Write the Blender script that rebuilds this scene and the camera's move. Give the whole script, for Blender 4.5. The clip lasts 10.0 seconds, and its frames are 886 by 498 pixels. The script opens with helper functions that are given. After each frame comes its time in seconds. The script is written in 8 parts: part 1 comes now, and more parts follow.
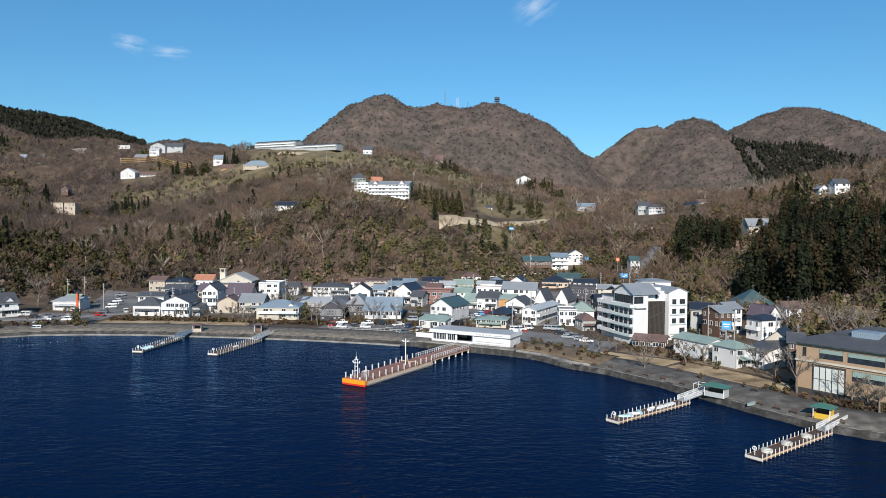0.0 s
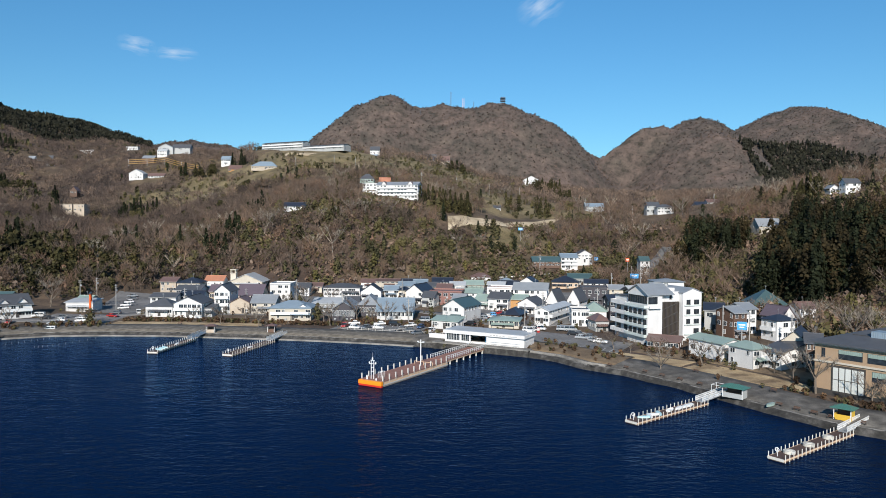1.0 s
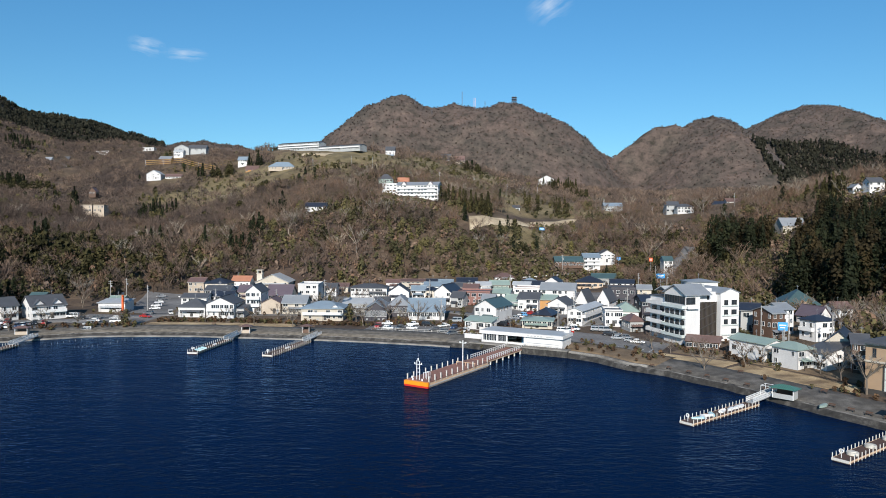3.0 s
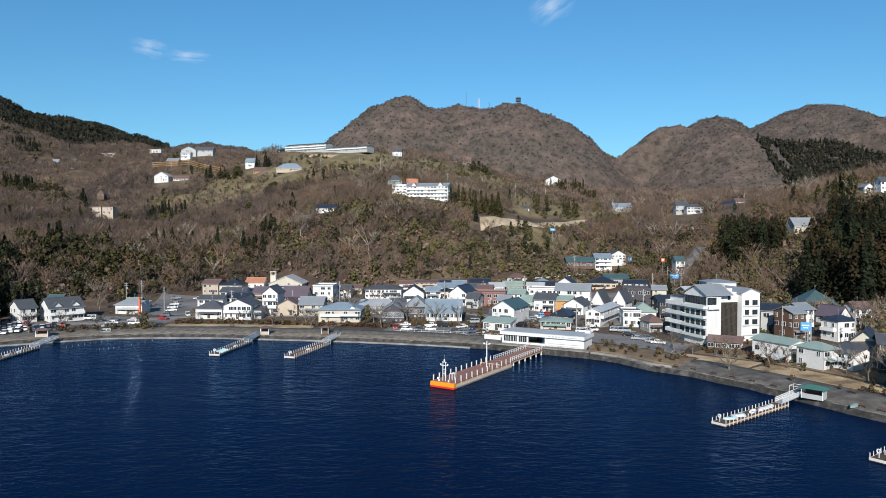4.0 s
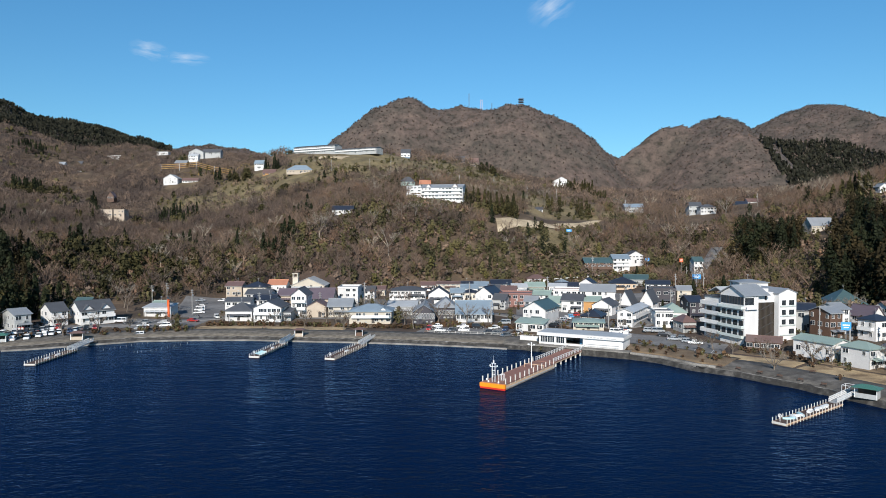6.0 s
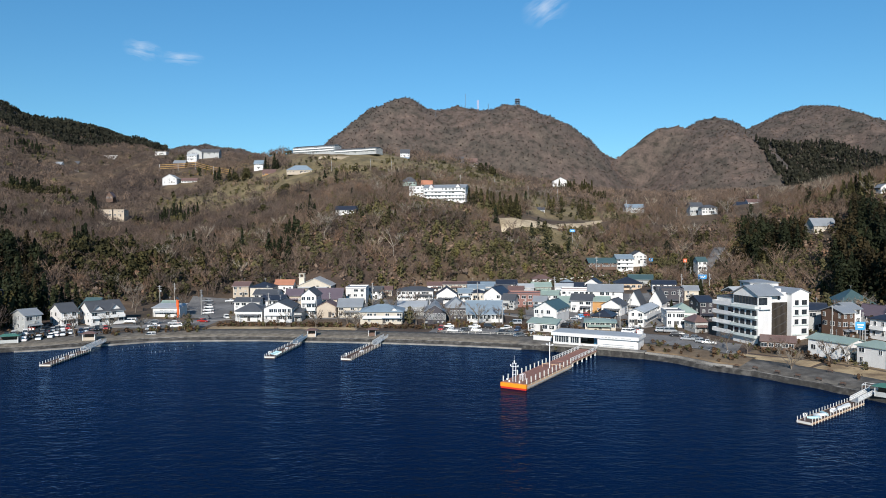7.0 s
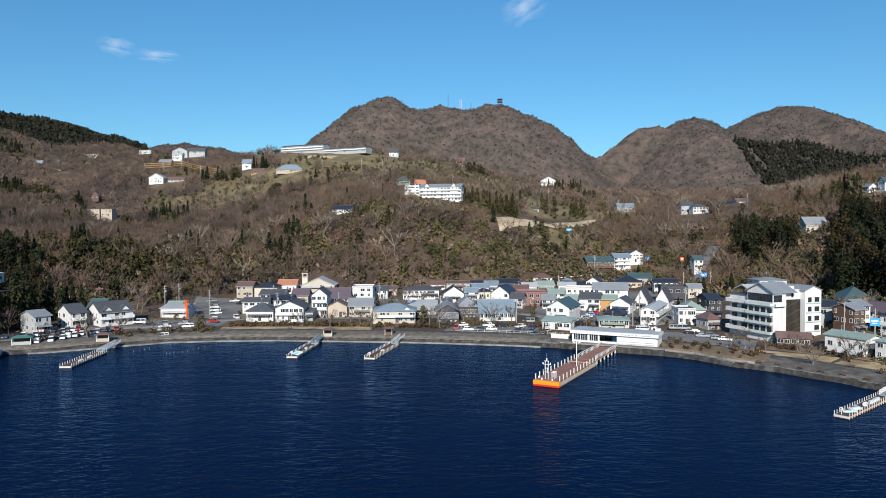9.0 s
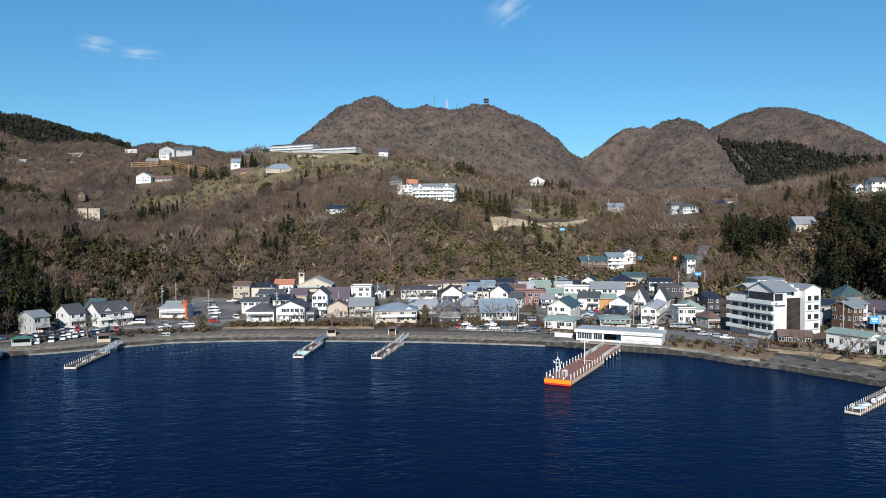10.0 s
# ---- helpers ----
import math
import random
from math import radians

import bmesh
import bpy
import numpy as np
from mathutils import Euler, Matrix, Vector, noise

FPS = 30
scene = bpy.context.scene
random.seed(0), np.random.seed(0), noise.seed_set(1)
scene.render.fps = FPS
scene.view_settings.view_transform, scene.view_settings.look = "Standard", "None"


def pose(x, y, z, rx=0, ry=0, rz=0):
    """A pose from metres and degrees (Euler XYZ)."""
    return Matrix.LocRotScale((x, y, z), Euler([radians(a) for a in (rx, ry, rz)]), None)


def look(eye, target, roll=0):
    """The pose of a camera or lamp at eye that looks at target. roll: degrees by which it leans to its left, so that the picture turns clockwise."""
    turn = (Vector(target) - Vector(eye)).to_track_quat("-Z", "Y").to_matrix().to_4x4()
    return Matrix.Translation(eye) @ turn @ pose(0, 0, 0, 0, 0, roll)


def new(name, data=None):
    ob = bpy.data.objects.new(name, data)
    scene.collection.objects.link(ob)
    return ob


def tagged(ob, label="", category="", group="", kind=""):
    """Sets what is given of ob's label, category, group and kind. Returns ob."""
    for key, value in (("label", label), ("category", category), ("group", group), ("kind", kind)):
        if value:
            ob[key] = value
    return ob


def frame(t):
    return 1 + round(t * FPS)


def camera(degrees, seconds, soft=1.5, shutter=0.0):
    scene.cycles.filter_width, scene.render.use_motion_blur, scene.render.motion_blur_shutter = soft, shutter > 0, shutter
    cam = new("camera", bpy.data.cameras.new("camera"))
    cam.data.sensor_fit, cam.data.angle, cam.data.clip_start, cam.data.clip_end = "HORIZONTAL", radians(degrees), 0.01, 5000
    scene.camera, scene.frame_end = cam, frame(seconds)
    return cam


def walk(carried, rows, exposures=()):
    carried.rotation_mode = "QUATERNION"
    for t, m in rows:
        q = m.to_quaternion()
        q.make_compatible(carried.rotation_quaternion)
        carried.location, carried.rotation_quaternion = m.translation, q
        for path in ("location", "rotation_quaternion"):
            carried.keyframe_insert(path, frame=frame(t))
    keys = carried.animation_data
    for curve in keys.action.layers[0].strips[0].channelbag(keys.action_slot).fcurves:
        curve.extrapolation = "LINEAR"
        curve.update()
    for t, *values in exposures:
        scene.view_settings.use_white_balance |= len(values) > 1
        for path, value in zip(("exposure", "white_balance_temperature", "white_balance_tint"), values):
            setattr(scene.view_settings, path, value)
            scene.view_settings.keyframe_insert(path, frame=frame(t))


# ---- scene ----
cam = camera(64.8, 10.0, soft=0.9)
PATH = [
    (0, (3.147, -0.174, 39.131), (3.154, 1.825, 39.07), 0.5),
    (0.5, (2.011, -0.093, 39.192), (2.012, 1.906, 39.132), 0.5),
    (1, (0.372, -0.117, 39.222), (0.365, 1.882, 39.162), 0.4),
    (1.5, (-1.564, -0.207, 39.278), (-1.579, 1.792, 39.217), 0.4),
    (2, (-3.859, -0.286, 39.383), (-3.879, 1.713, 39.322), 0.4),
    (2.5, (-6.345, -0.399, 39.45), (-6.37, 1.6, 39.388), 0.4),
    (4, (-14.934, -0.768, 39.584), (-14.969, 1.23, 39.525), 0.1),
    (4.5, (-17.978, -0.902, 39.586), (-18.014, 1.097, 39.528), 0.1),
    (5, (-21.097, -1.082, 39.591), (-21.132, 0.917, 39.535), -0.0),
    (5.5, (-24.368, -1.232, 39.67), (-24.401, 0.767, 39.614), -0.1),
    (7, (-34.533, -1.783, 39.709), (-34.544, 0.216, 39.654), -0.1),
    (7.5, (-38.012, -1.93, 39.714), (-38.009, 0.07, 39.659), -0.2),
    (8, (-41.412, -2.015, 39.738), (-41.394, -0.016, 39.683), -0.2),
    (8.5, (-45.011, -2.157, 39.745), (-44.976, -0.158, 39.689), -0.2),
    (9, (-48.524, -2.304, 39.65), (-48.47, -0.305, 39.593), -0.2),
    (9.5, (-52.11, -2.379, 39.682), (-52.033, -0.381, 39.625), -0.2),
    (10, (-55.658, -2.482, 39.605), (-55.557, -0.485, 39.547), -0.2),
]
walk(cam, [(t, look(*p)) for t, *p in PATH])

# ---- sky and sun ----
SUN_TRAVEL = Vector((0.12, 1.0, -0.52)).normalized()
SUN_HEIGHT = math.asin(-SUN_TRAVEL.z)
world = bpy.data.worlds.new("sky")
scene.world = world
world.use_nodes = True
sky = world.node_tree.nodes.new("ShaderNodeTexSky")
sky.sky_type, sky.sun_disc = "NISHITA", False
sky.sun_elevation, sky.sun_rotation = SUN_HEIGHT, math.atan2(-SUN_TRAVEL.x, -SUN_TRAVEL.y)
sky.altitude, sky.air_density, sky.dust_density, sky.ozone_density = 700, 1.0, 0.0, 2.0
back = world.node_tree.nodes["Background"]
back.inputs["Strength"].default_value = 0.084
tint = world.node_tree.nodes.new("ShaderNodeMix")
tint.data_type, tint.blend_type = "RGBA", "MULTIPLY"
tint.inputs[0].default_value = 1.0
# the air: paler low down, a deeper blue higher up
aim, part_up, air = (world.node_tree.nodes.new(k) for k in ("ShaderNodeTexCoord", "ShaderNodeSeparateXYZ", "ShaderNodeValToRGB"))
world.node_tree.links.new(aim.outputs["Generated"], part_up.inputs[0])
world.node_tree.links.new(part_up.outputs["Z"], air.inputs["Fac"])
air.color_ramp.elements[0].position, air.color_ramp.elements[0].color = 0.10, (0.53, 0.91, 1.08, 1)
air.color_ramp.elements[1].position, air.color_ramp.elements[1].color = 0.34, (0.50, 1.06, 1.30, 1)
world.node_tree.links.new(air.outputs["Color"], tint.inputs[7])
world.node_tree.links.new(sky.outputs["Color"], tint.inputs[6])
world.node_tree.links.new(tint.outputs[2], back.inputs["Color"])
sun = new("sun", bpy.data.lights.new("sun", "SUN"))
sun.data.energy, sun.data.angle, sun.data.color = 5.0, radians(0.53), (1.0, 0.936, 0.86)
sun.matrix_world = look((0, 0, 0), SUN_TRAVEL)
scene.view_settings.exposure = 0.25

# ---- materials ----
def nodes_of(name):
    m = bpy.data.materials.new(name)
    m.use_nodes = True
    t = m.node_tree
    return m, t, t.nodes["Principled BSDF"]


def rgb(c):
    return (c[0], c[1], c[2], 1.0)


def noise_node(t, scale, detail=4.0, coords="Object", stretch=None, rough=0.55):
    c = t.nodes.new("ShaderNodeTexCoord")
    n = t.nodes.new("ShaderNodeTexNoise")
    n.inputs["Scale"].default_value, n.inputs["Detail"].default_value, n.inputs["Roughness"].default_value = scale, detail, rough
    out = c.outputs[coords]
    if stretch:
        mp = t.nodes.new("ShaderNodeMapping")
        mp.inputs["Scale"].default_value = stretch
        t.links.new(out, mp.inputs["Vector"])
        out = mp.outputs["Vector"]
    t.links.new(out, n.inputs["Vector"])
    return n


def ramp(t, fac, stops):
    r = t.nodes.new("ShaderNodeValToRGB")
    e = r.color_ramp.elements
    while len(e) < len(stops):
        e.new(0.5)
    for k, (p, c) in enumerate(stops):
        e[k].position, e[k].color = p, rgb(c)
    t.links.new(fac, r.inputs["Fac"])
    return r


def mixed(t, fac, a, b, mode="MIX"):
    m = t.nodes.new("ShaderNodeMix")
    m.data_type, m.blend_type = "RGBA", mode
    for sock, v in ((m.inputs[0], fac), (m.inputs[6], a), (m.inputs[7], b)):
        if isinstance(v, (int, float)):
            sock.default_value = v
        elif isinstance(v, tuple):
            sock.default_value = rgb(v)
        else:
            t.links.new(v, sock)
    return m.outputs[2]


def bumped(t, b, fac, strength, distance):
    bp = t.nodes.new("ShaderNodeBump")
    bp.inputs["Strength"].default_value, bp.inputs["Distance"].default_value = strength, distance
    t.links.new(fac, bp.inputs["Height"])
    t.links.new(bp.outputs["Normal"], b.inputs["Normal"])


def surface(name, c, rough=0.7, vary=0.25, grain=8.0, stain=0.4, metal=0.0, bump=0.15, spread_by=0.12, streak=None):
    """A plain coated or mineral surface: grain, stains and a little difference from thing to thing."""
    m, t, b = nodes_of(name)
    g, s = noise_node(t, grain), noise_node(t, stain, 5.0, stretch=streak)
    lo = tuple(v * (1 - vary) for v in c)
    col = mixed(t, ramp(t, s.outputs["Fac"], [(0.35, (0, 0, 0)), (0.7, (1, 1, 1))]).outputs["Color"], lo, c)
    col = mixed(t, 0.35, col, ramp(t, g.outputs["Fac"], [(0.3, tuple(v * 0.75 for v in c)), (0.7, tuple(min(1, v * 1.12) for v in c))]).outputs["Color"])
    info = t.nodes.new("ShaderNodeObjectInfo")
    rr = ramp(t, info.outputs["Random"], [(0.0, (1 - spread_by,) * 3), (1.0, (1.0, 1.0, 1.0))])
    col = mixed(t, 1.0, col, rr.outputs["Color"], "MULTIPLY")
    t.links.new(col, b.inputs["Base Color"])
    b.inputs["Roughness"].default_value, b.inputs["Metallic"].default_value = rough, metal
    if bump:
        bumped(t, b, g.outputs["Fac"], bump, 0.03)
    return m


def ribbed(name, c, rough=0.45, pitch=0.45, vary=0.2):
    """Sheet roofing with standing seams along the object's y."""
    m = surface(name, c, rough, vary, 5.0, 0.25, 0.0, 0.0)
    t = m.node_tree
    b = t.nodes["Principled BSDF"]
    co = t.nodes.new("ShaderNodeTexCoord")
    w = t.nodes.new("ShaderNodeTexWave")
    w.wave_type, w.bands_direction = "BANDS", "X"
    w.inputs["Scale"].default_value = 0.314 / pitch
    t.links.new(co.outputs["Object"], w.inputs["Vector"])
    bumped(t, b, w.outputs["Fac"], 0.5, 0.05)
    return m


WHITE = surface("white_render", (0.78, 0.77, 0.75), 0.75, 0.22, 4.0, 0.35, spread_by=0.22, streak=(1, 1, 0.25))
CREAM = surface("cream_render", (0.62, 0.56, 0.46), 0.8, 0.22, 4.0, 0.35, spread_by=0.2, streak=(1, 1, 0.25))
BEIGE = surface("beige_render", (0.49, 0.41, 0.32), 0.8, 0.18, 4.0, 0.35)
TANBRICK = surface("tan_brick", (0.41, 0.285, 0.18), 0.85, 0.2, 9.0, 0.3)
BROWN = surface("brown_cladding", (0.13, 0.075, 0.05), 0.7, 0.3, 4.0, 0.4)
DARKWALL = surface("dark_cladding", (0.05, 0.045, 0.055), 0.6, 0.3, 4.0, 0.4)
GREYWALL = surface("grey_cladding", (0.42, 0.43, 0.42), 0.7, 0.2, 4.0, 0.4)
REDWALL = surface("dark_red_cladding", (0.27, 0.135, 0.115), 0.75, 0.25, 4.0, 0.4)
TANWALL = surface("tan_plaster", (0.62, 0.47, 0.33), 0.8, 0.2, 4.0, 0.4)
ORANGEWALL = surface("ochre_cladding", (0.5, 0.27, 0.1), 0.75, 0.2, 4.0, 0.4)
SLATE = surface("slate_roof", (0.085, 0.09, 0.10), 0.6, 0.3, 3.0, 0.3, bump=0.3)
NAVYROOF = surface("blue_black_tile_roof", (0.03, 0.037, 0.055), 0.42, 0.3, 3.0, 0.3, bump=0.3)
GREYROOF = ribbed("grey_sheet_roof", (0.26, 0.28, 0.30))
PALEROOF = ribbed("pale_grey_sheet_roof", (0.46, 0.48, 0.49))
BLUEROOF = ribbed("blue_sheet_roof", (0.235, 0.30, 0.355))
TEALROOF = ribbed("teal_sheet_roof", (0.065, 0.115, 0.12))
GREENROOF = ribbed("pale_green_sheet_roof", (0.29, 0.375, 0.33))
BROWNROOF = ribbed("brown_sheet_roof", (0.17, 0.105, 0.09))
PURPLEROOF = ribbed("purple_grey_sheet_roof", (0.14, 0.11, 0.13))
ORANGEROOF = surface("terracotta_roof", (0.50, 0.22, 0.13), 0.7, 0.2, 3.0, 0.3)
PINKROOF = surface("pinkish_flat_roof", (0.45, 0.33, 0.29), 0.8, 0.2, 3.0, 0.3)
TRIM = surface("white_trim", (0.78, 0.78, 0.76), 0.5, 0.08)
DARKTRIM = surface("dark_trim", (0.06, 0.055, 0.05), 0.5, 0.2)
CONCRETE = surface("weathered_concrete", (0.34, 0.33, 0.31), 0.9, 0.35, 3.0, 0.25)
GREYSTEEL = surface("galvanised_steel", (0.45, 0.46, 0.47), 0.45, 0.2, metal=0.6)
WHITEPOST = surface("weathered_white_post", (0.64, 0.61, 0.55), 0.7, 0.25, 6.0, 1.5)


def glass(name, c, rough=0.08):
    m, t, b = nodes_of(name)
    n = noise_node(t, 0.9, 2.0)
    t.links.new(ramp(t, n.outputs["Fac"], [(0.35, tuple(v * 0.5 for v in c)), (0.7, c)]).outputs["Color"], b.inputs["Base Color"])
    b.inputs["Roughness"].default_value, b.inputs["IOR"].default_value = rough, 1.5
    return m


GLASS = glass("window_glass", (0.035, 0.045, 0.055))
BLIND = surface("drawn_blind", (0.62, 0.64, 0.6), 0.8, 0.1)


def land_material():
    """Winter ground: dry grass, leaf litter, scrub and bare soil."""
    m, t, b = nodes_of("winter_ground")
    big, mid, fine = noise_node(t, 0.012, 5.0), noise_node(t, 0.07, 6.0), noise_node(t, 0.9, 5.0)
    c1 = ramp(t, mid.outputs["Fac"], [(0.3, (0.041, 0.027, 0.020)), (0.5, (0.075, 0.050, 0.036)), (0.68, (0.12, 0.082, 0.056))])
    c2 = ramp(t, mid.outputs["Fac"], [(0.3, (0.050, 0.035, 0.022)), (0.52, (0.10, 0.070, 0.042)), (0.7, (0.168, 0.120, 0.071))])
    col = mixed(t, ramp(t, big.outputs["Fac"], [(0.42, (0, 0, 0)), (0.58, (1, 1, 1))]).outputs["Color"], c1.outputs["Color"], c2.outputs["Color"])
    cover = t.nodes.new("ShaderNodeAttribute")
    cover.attribute_name = "grass"
    dry = ramp(t, mid.outputs["Fac"], [(0.3, (0.085, 0.068, 0.034)), (0.5, (0.155, 0.124, 0.062)), (0.68, (0.24, 0.19, 0.10))])
    col = mixed(t, cover.outputs["Fac"], col, dry.outputs["Color"])
    wooded = t.nodes.new("ShaderNodeAttribute")
    wooded.attribute_name = "litter"
    spots = noise_node(t, 0.045, 7.0, rough=0.75)
    brush = ramp(t, spots.outputs["Fac"], [(0.36, (0.032, 0.028, 0.020)), (0.48, (0.080, 0.062, 0.053)), (0.58, (0.112, 0.085, 0.071)), (0.7, (0.155, 0.122, 0.098))])
    brush = mixed(t, 0.8, brush.outputs["Color"], ramp(t, big.outputs["Fac"], [(0.36, (0.72, 0.78, 0.74)), (0.62, (1.15, 1.08, 1.06))]).outputs["Color"], "MULTIPLY")
    col = mixed(t, wooded.outputs["Fac"], col, brush)
    col = mixed(t, 0.6, col, ramp(t, fine.outputs["Fac"], [(0.3, (0.45, 0.45, 0.45)), (0.7, (1.35, 1.3, 1.25))]).outputs["Color"], "MULTIPLY")
    t.links.new(col, b.inputs["Base Color"])
    b.inputs["Roughness"].default_value = 0.95
    bumped(t, b, fine.outputs["Fac"], 0.6, 0.6)
    return m


def water_material():
    """Deep clear lake water: a dark blue body under a rippled surface that mirrors little and bluish."""
    m, t, b = nodes_of("lake_water")
    t.nodes.remove(b)
    swell, chop, fine = noise_node(t, 0.24, 3.0, stretch=(0.7, 1.15, 1)), noise_node(t, 0.7, 4.0, stretch=(0.7, 1.2, 1)), noise_node(t, 2.0, 3.0, stretch=(0.7, 1.3, 1))
    gust = ramp(t, noise_node(t, 0.018, 3.0, stretch=(0.6, 1.3, 1)).outputs["Fac"], [(0.35, (0.55, 0.55, 0.55)), (0.65, (1, 1, 1))])
    total = swell.outputs["Fac"]
    for n, share in ((chop, 0.65), (fine, 0.14)):
        add = t.nodes.new("ShaderNodeMath")
        add.operation = "MULTIPLY_ADD"
        t.links.new(n.outputs["Fac"], add.inputs[0])
        add.inputs[1].default_value = share
        t.links.new(total, add.inputs[2])
        total = add.outputs["Value"]
    body, gloss, mix, fres = (t.nodes.new(k) for k in ("ShaderNodeBsdfDiffuse", "ShaderNodeBsdfGlossy", "ShaderNodeMixShader", "ShaderNodeFresnel"))
    body.inputs["Color"].default_value = (0.0010, 0.0071, 0.0285, 1)
    gloss.inputs["Color"].default_value, gloss.inputs["Roughness"].default_value = (0.36, 0.62, 1.0, 1), 0.08
    fres.inputs["IOR"].default_value = 1.08
    for distance, targets in ((1.6, (body,)), (0.42, (gloss, fres))):
        bump = t.nodes.new("ShaderNodeBump")
        bump.inputs["Distance"].default_value = distance
        t.links.new(gust.outputs["Color"], bump.inputs["Strength"])
        t.links.new(total, bump.inputs["Height"])
        for node in targets:
            t.links.new(bump.outputs["Normal"], node.inputs["Normal"])
    t.links.new(fres.outputs["Fac"], mix.inputs[0])
    t.links.new(body.outputs["BSDF"], mix.inputs[1])
    t.links.new(gloss.outputs["BSDF"], mix.inputs[2])
    t.links.new(mix.outputs["Shader"], t.nodes["Material Output"].inputs["Surface"])
    return m


LAND, WATER = land_material(), water_material()
# ---- the lie of the land ----
SHORE_X = (-2500, -420, -260, -190, -170, -153, -139, -122, -100, -84, -60, -44, -31, -16, -1, 13, 25, 33, 39, 48, 58, 65, 71, 77, 84, 110, 160, 400, 2500)
SHORE_Y = (60, 150, 190, 220, 227, 237, 245, 247, 247.5, 245, 242, 239, 236, 232, 226, 219, 212, 205, 194, 186, 171, 158, 146, 136, 130, 112, 88, 30, -200)

FOOT_SPOTS = (
    (-200, 272, 4), (-240, 270, 14), (-300, 330, 36), (-240, 345, 24), (-165, 335, 6), (-140, 352, 6.5), (-203, 370, 24),
    (-100, 378, 7.2), (-40, 388, 8), (5, 402, 7), (21, 408, 5), (36, 408, 5), (-17, 389, 6), (-1, 389, 5.5), (-60, 384, 6), (38, 421, 9.5), (60, 430, 11), (75, 446, 12.5), (102, 446, 12), (128, 436, 12),
    (140, 392, 15), (146, 320, 9), (135, 280, 5), (130, 245, 4), (172, 300, 16), (180, 240, 14), (250, 300, 42), (150, 170, 4), (320, 220, 50),
)
SLOPE_SPOTS = (
    (-198, 470, 20), (-270, 603, 36), (-345, 649, 50), (-330, 765, 86), (-122, 434, 38), (-133, 402, 22), (-66, 411, 30),
    (-20, 424, 31), (-102, 487, 52), (21, 485, 42), (54, 482, 31), (76, 553, 45), (42, 563, 53), (-40, 525, 61), (-14, 506, 59), (-60, 590, 77),
    (-182, 713, 98), (-222, 748, 100), (132, 619, 53), (173, 557, 52), (236, 608, 59), (199, 446, 33), (260, 480, 66), (400, 560, 92),
    (-420, 520, 58), (-460, 800, 84), (-600, 500, 90), (520, 420, 120),
)
RIDGE_SPOTS = (
    (-528, 938, 113), (-538, 1075, 132), (-515, 1194, 165), (-116, 767, 124), (-81, 797, 118), (-75, 830, 129), (-22, 905, 124), (127, 1027, 99),
    (-345, 884, 134), (-420, 900, 138), (-210, 816, 131), (-210, 930, 118), (-80, 960, 108), (0, 1100, 90), (60, 780, 84), (250, 880, 72),
    (320, 1150, 92), (-420, 1050, 124), (-800, 950, 160), (-900, 1300, 210), (600, 800, 110), (-300, 1200, 110), (0, 1400, 100), (500, 1300, 100),
)
# summits: x, y, height, half-widths, sharpness
SUMMITS = (
    (-144, 1680, 349, 412, 322, 0.30), (-15, 1700, 327, 383, 280, 0.14), (124, 1690, 336, 399, 348, 0.60), (487, 1660, 282, 349, 100, 0.10),
    (606, 1700, 310, 297, 466, 0.23), (1080, 2157, 402, 599, 665, 0.65), (1079, 2238, 410, 155, 1035, 0.38), (-1105, 1501, 277, 985, 1202, 1.16),
    (-1013, 1518, 314, 182, 375, 0.36), (-1307, 2300, 387, 719, 452, 0.51), (-673, 1900, 266, 525, 426, 0.94),
)
SPOTS = np.array(FOOT_SPOTS + SLOPE_SPOTS + RIDGE_SPOTS, float)


def spread(r):
    return np.sqrt(r * r + 30.0 ** 2)


def spot_weights():
    r = np.hypot(SPOTS[:, None, 0] - SPOTS[None, :, 0], SPOTS[:, None, 1] - SPOTS[None, :, 1])
    return np.linalg.solve(spread(r) + 12.0 * np.eye(len(SPOTS)) * -1, SPOTS[:, 2] - 40)


WEIGHTS = spot_weights()


def inland(x, y):
    """Metres from the water's edge, along the ground."""
    slope = (np.interp(x + 5, SHORE_X, SHORE_Y) - np.interp(x - 5, SHORE_X, SHORE_Y)) / 10
    return (y - np.interp(x, SHORE_X, SHORE_Y)) / np.sqrt(1 + slope * slope)


def smooth(a, b, v):
    t = np.clip((v - a) / (b - a), 0, 1)
    return t * t * (3 - 2 * t)


def summits(x, y, table=None):
    z = np.full(np.shape(x), -50.0)
    for cx, cy, h, rx, ry, a in (SUMMITS if table is None else table):
        q = np.hypot((x - cx) / rx, (y - cy) / ry)
        one = h * (1 - (np.sqrt(q * q + a * a) - a) / (math.sqrt(1 + a * a) - a))
        z = np.logaddexp(z / 20, np.maximum(one, -200) / 20) * 20
    return z


def height(x, y):
    """The ground's height."""
    x, y = np.asarray(x, float), np.asarray(y, float)
    d = inland(x, y)
    town = 2.3 + 0.045 * np.clip(d - 25, 0, 130)
    hill = np.zeros(np.shape(x)) + 40
    for (sx, sy, _), w in zip(SPOTS, WEIGHTS):
        hill = hill + w * spread(np.hypot(x - sx, y - sy))
    far = smooth(700, 1300, np.hypot(x, y))
    hill = np.clip(hill, -5, 1e9) * (1 - far) + np.clip(hill, 60, 170) * far
    z = town + (hill - town) * smooth(55, 120, d) * 1.0
    z = np.maximum(z, np.where(d > 60, town * 0.9, -50))
    peak = summits(x, y)
    z = np.where(d > 300, np.logaddexp(z / 6, peak / 6) * 6, z)
    bank = -3.0 + 5.2 * smooth(-4.0, 13.0, d)
    return np.where(d < 13, np.minimum(z, bank), z)


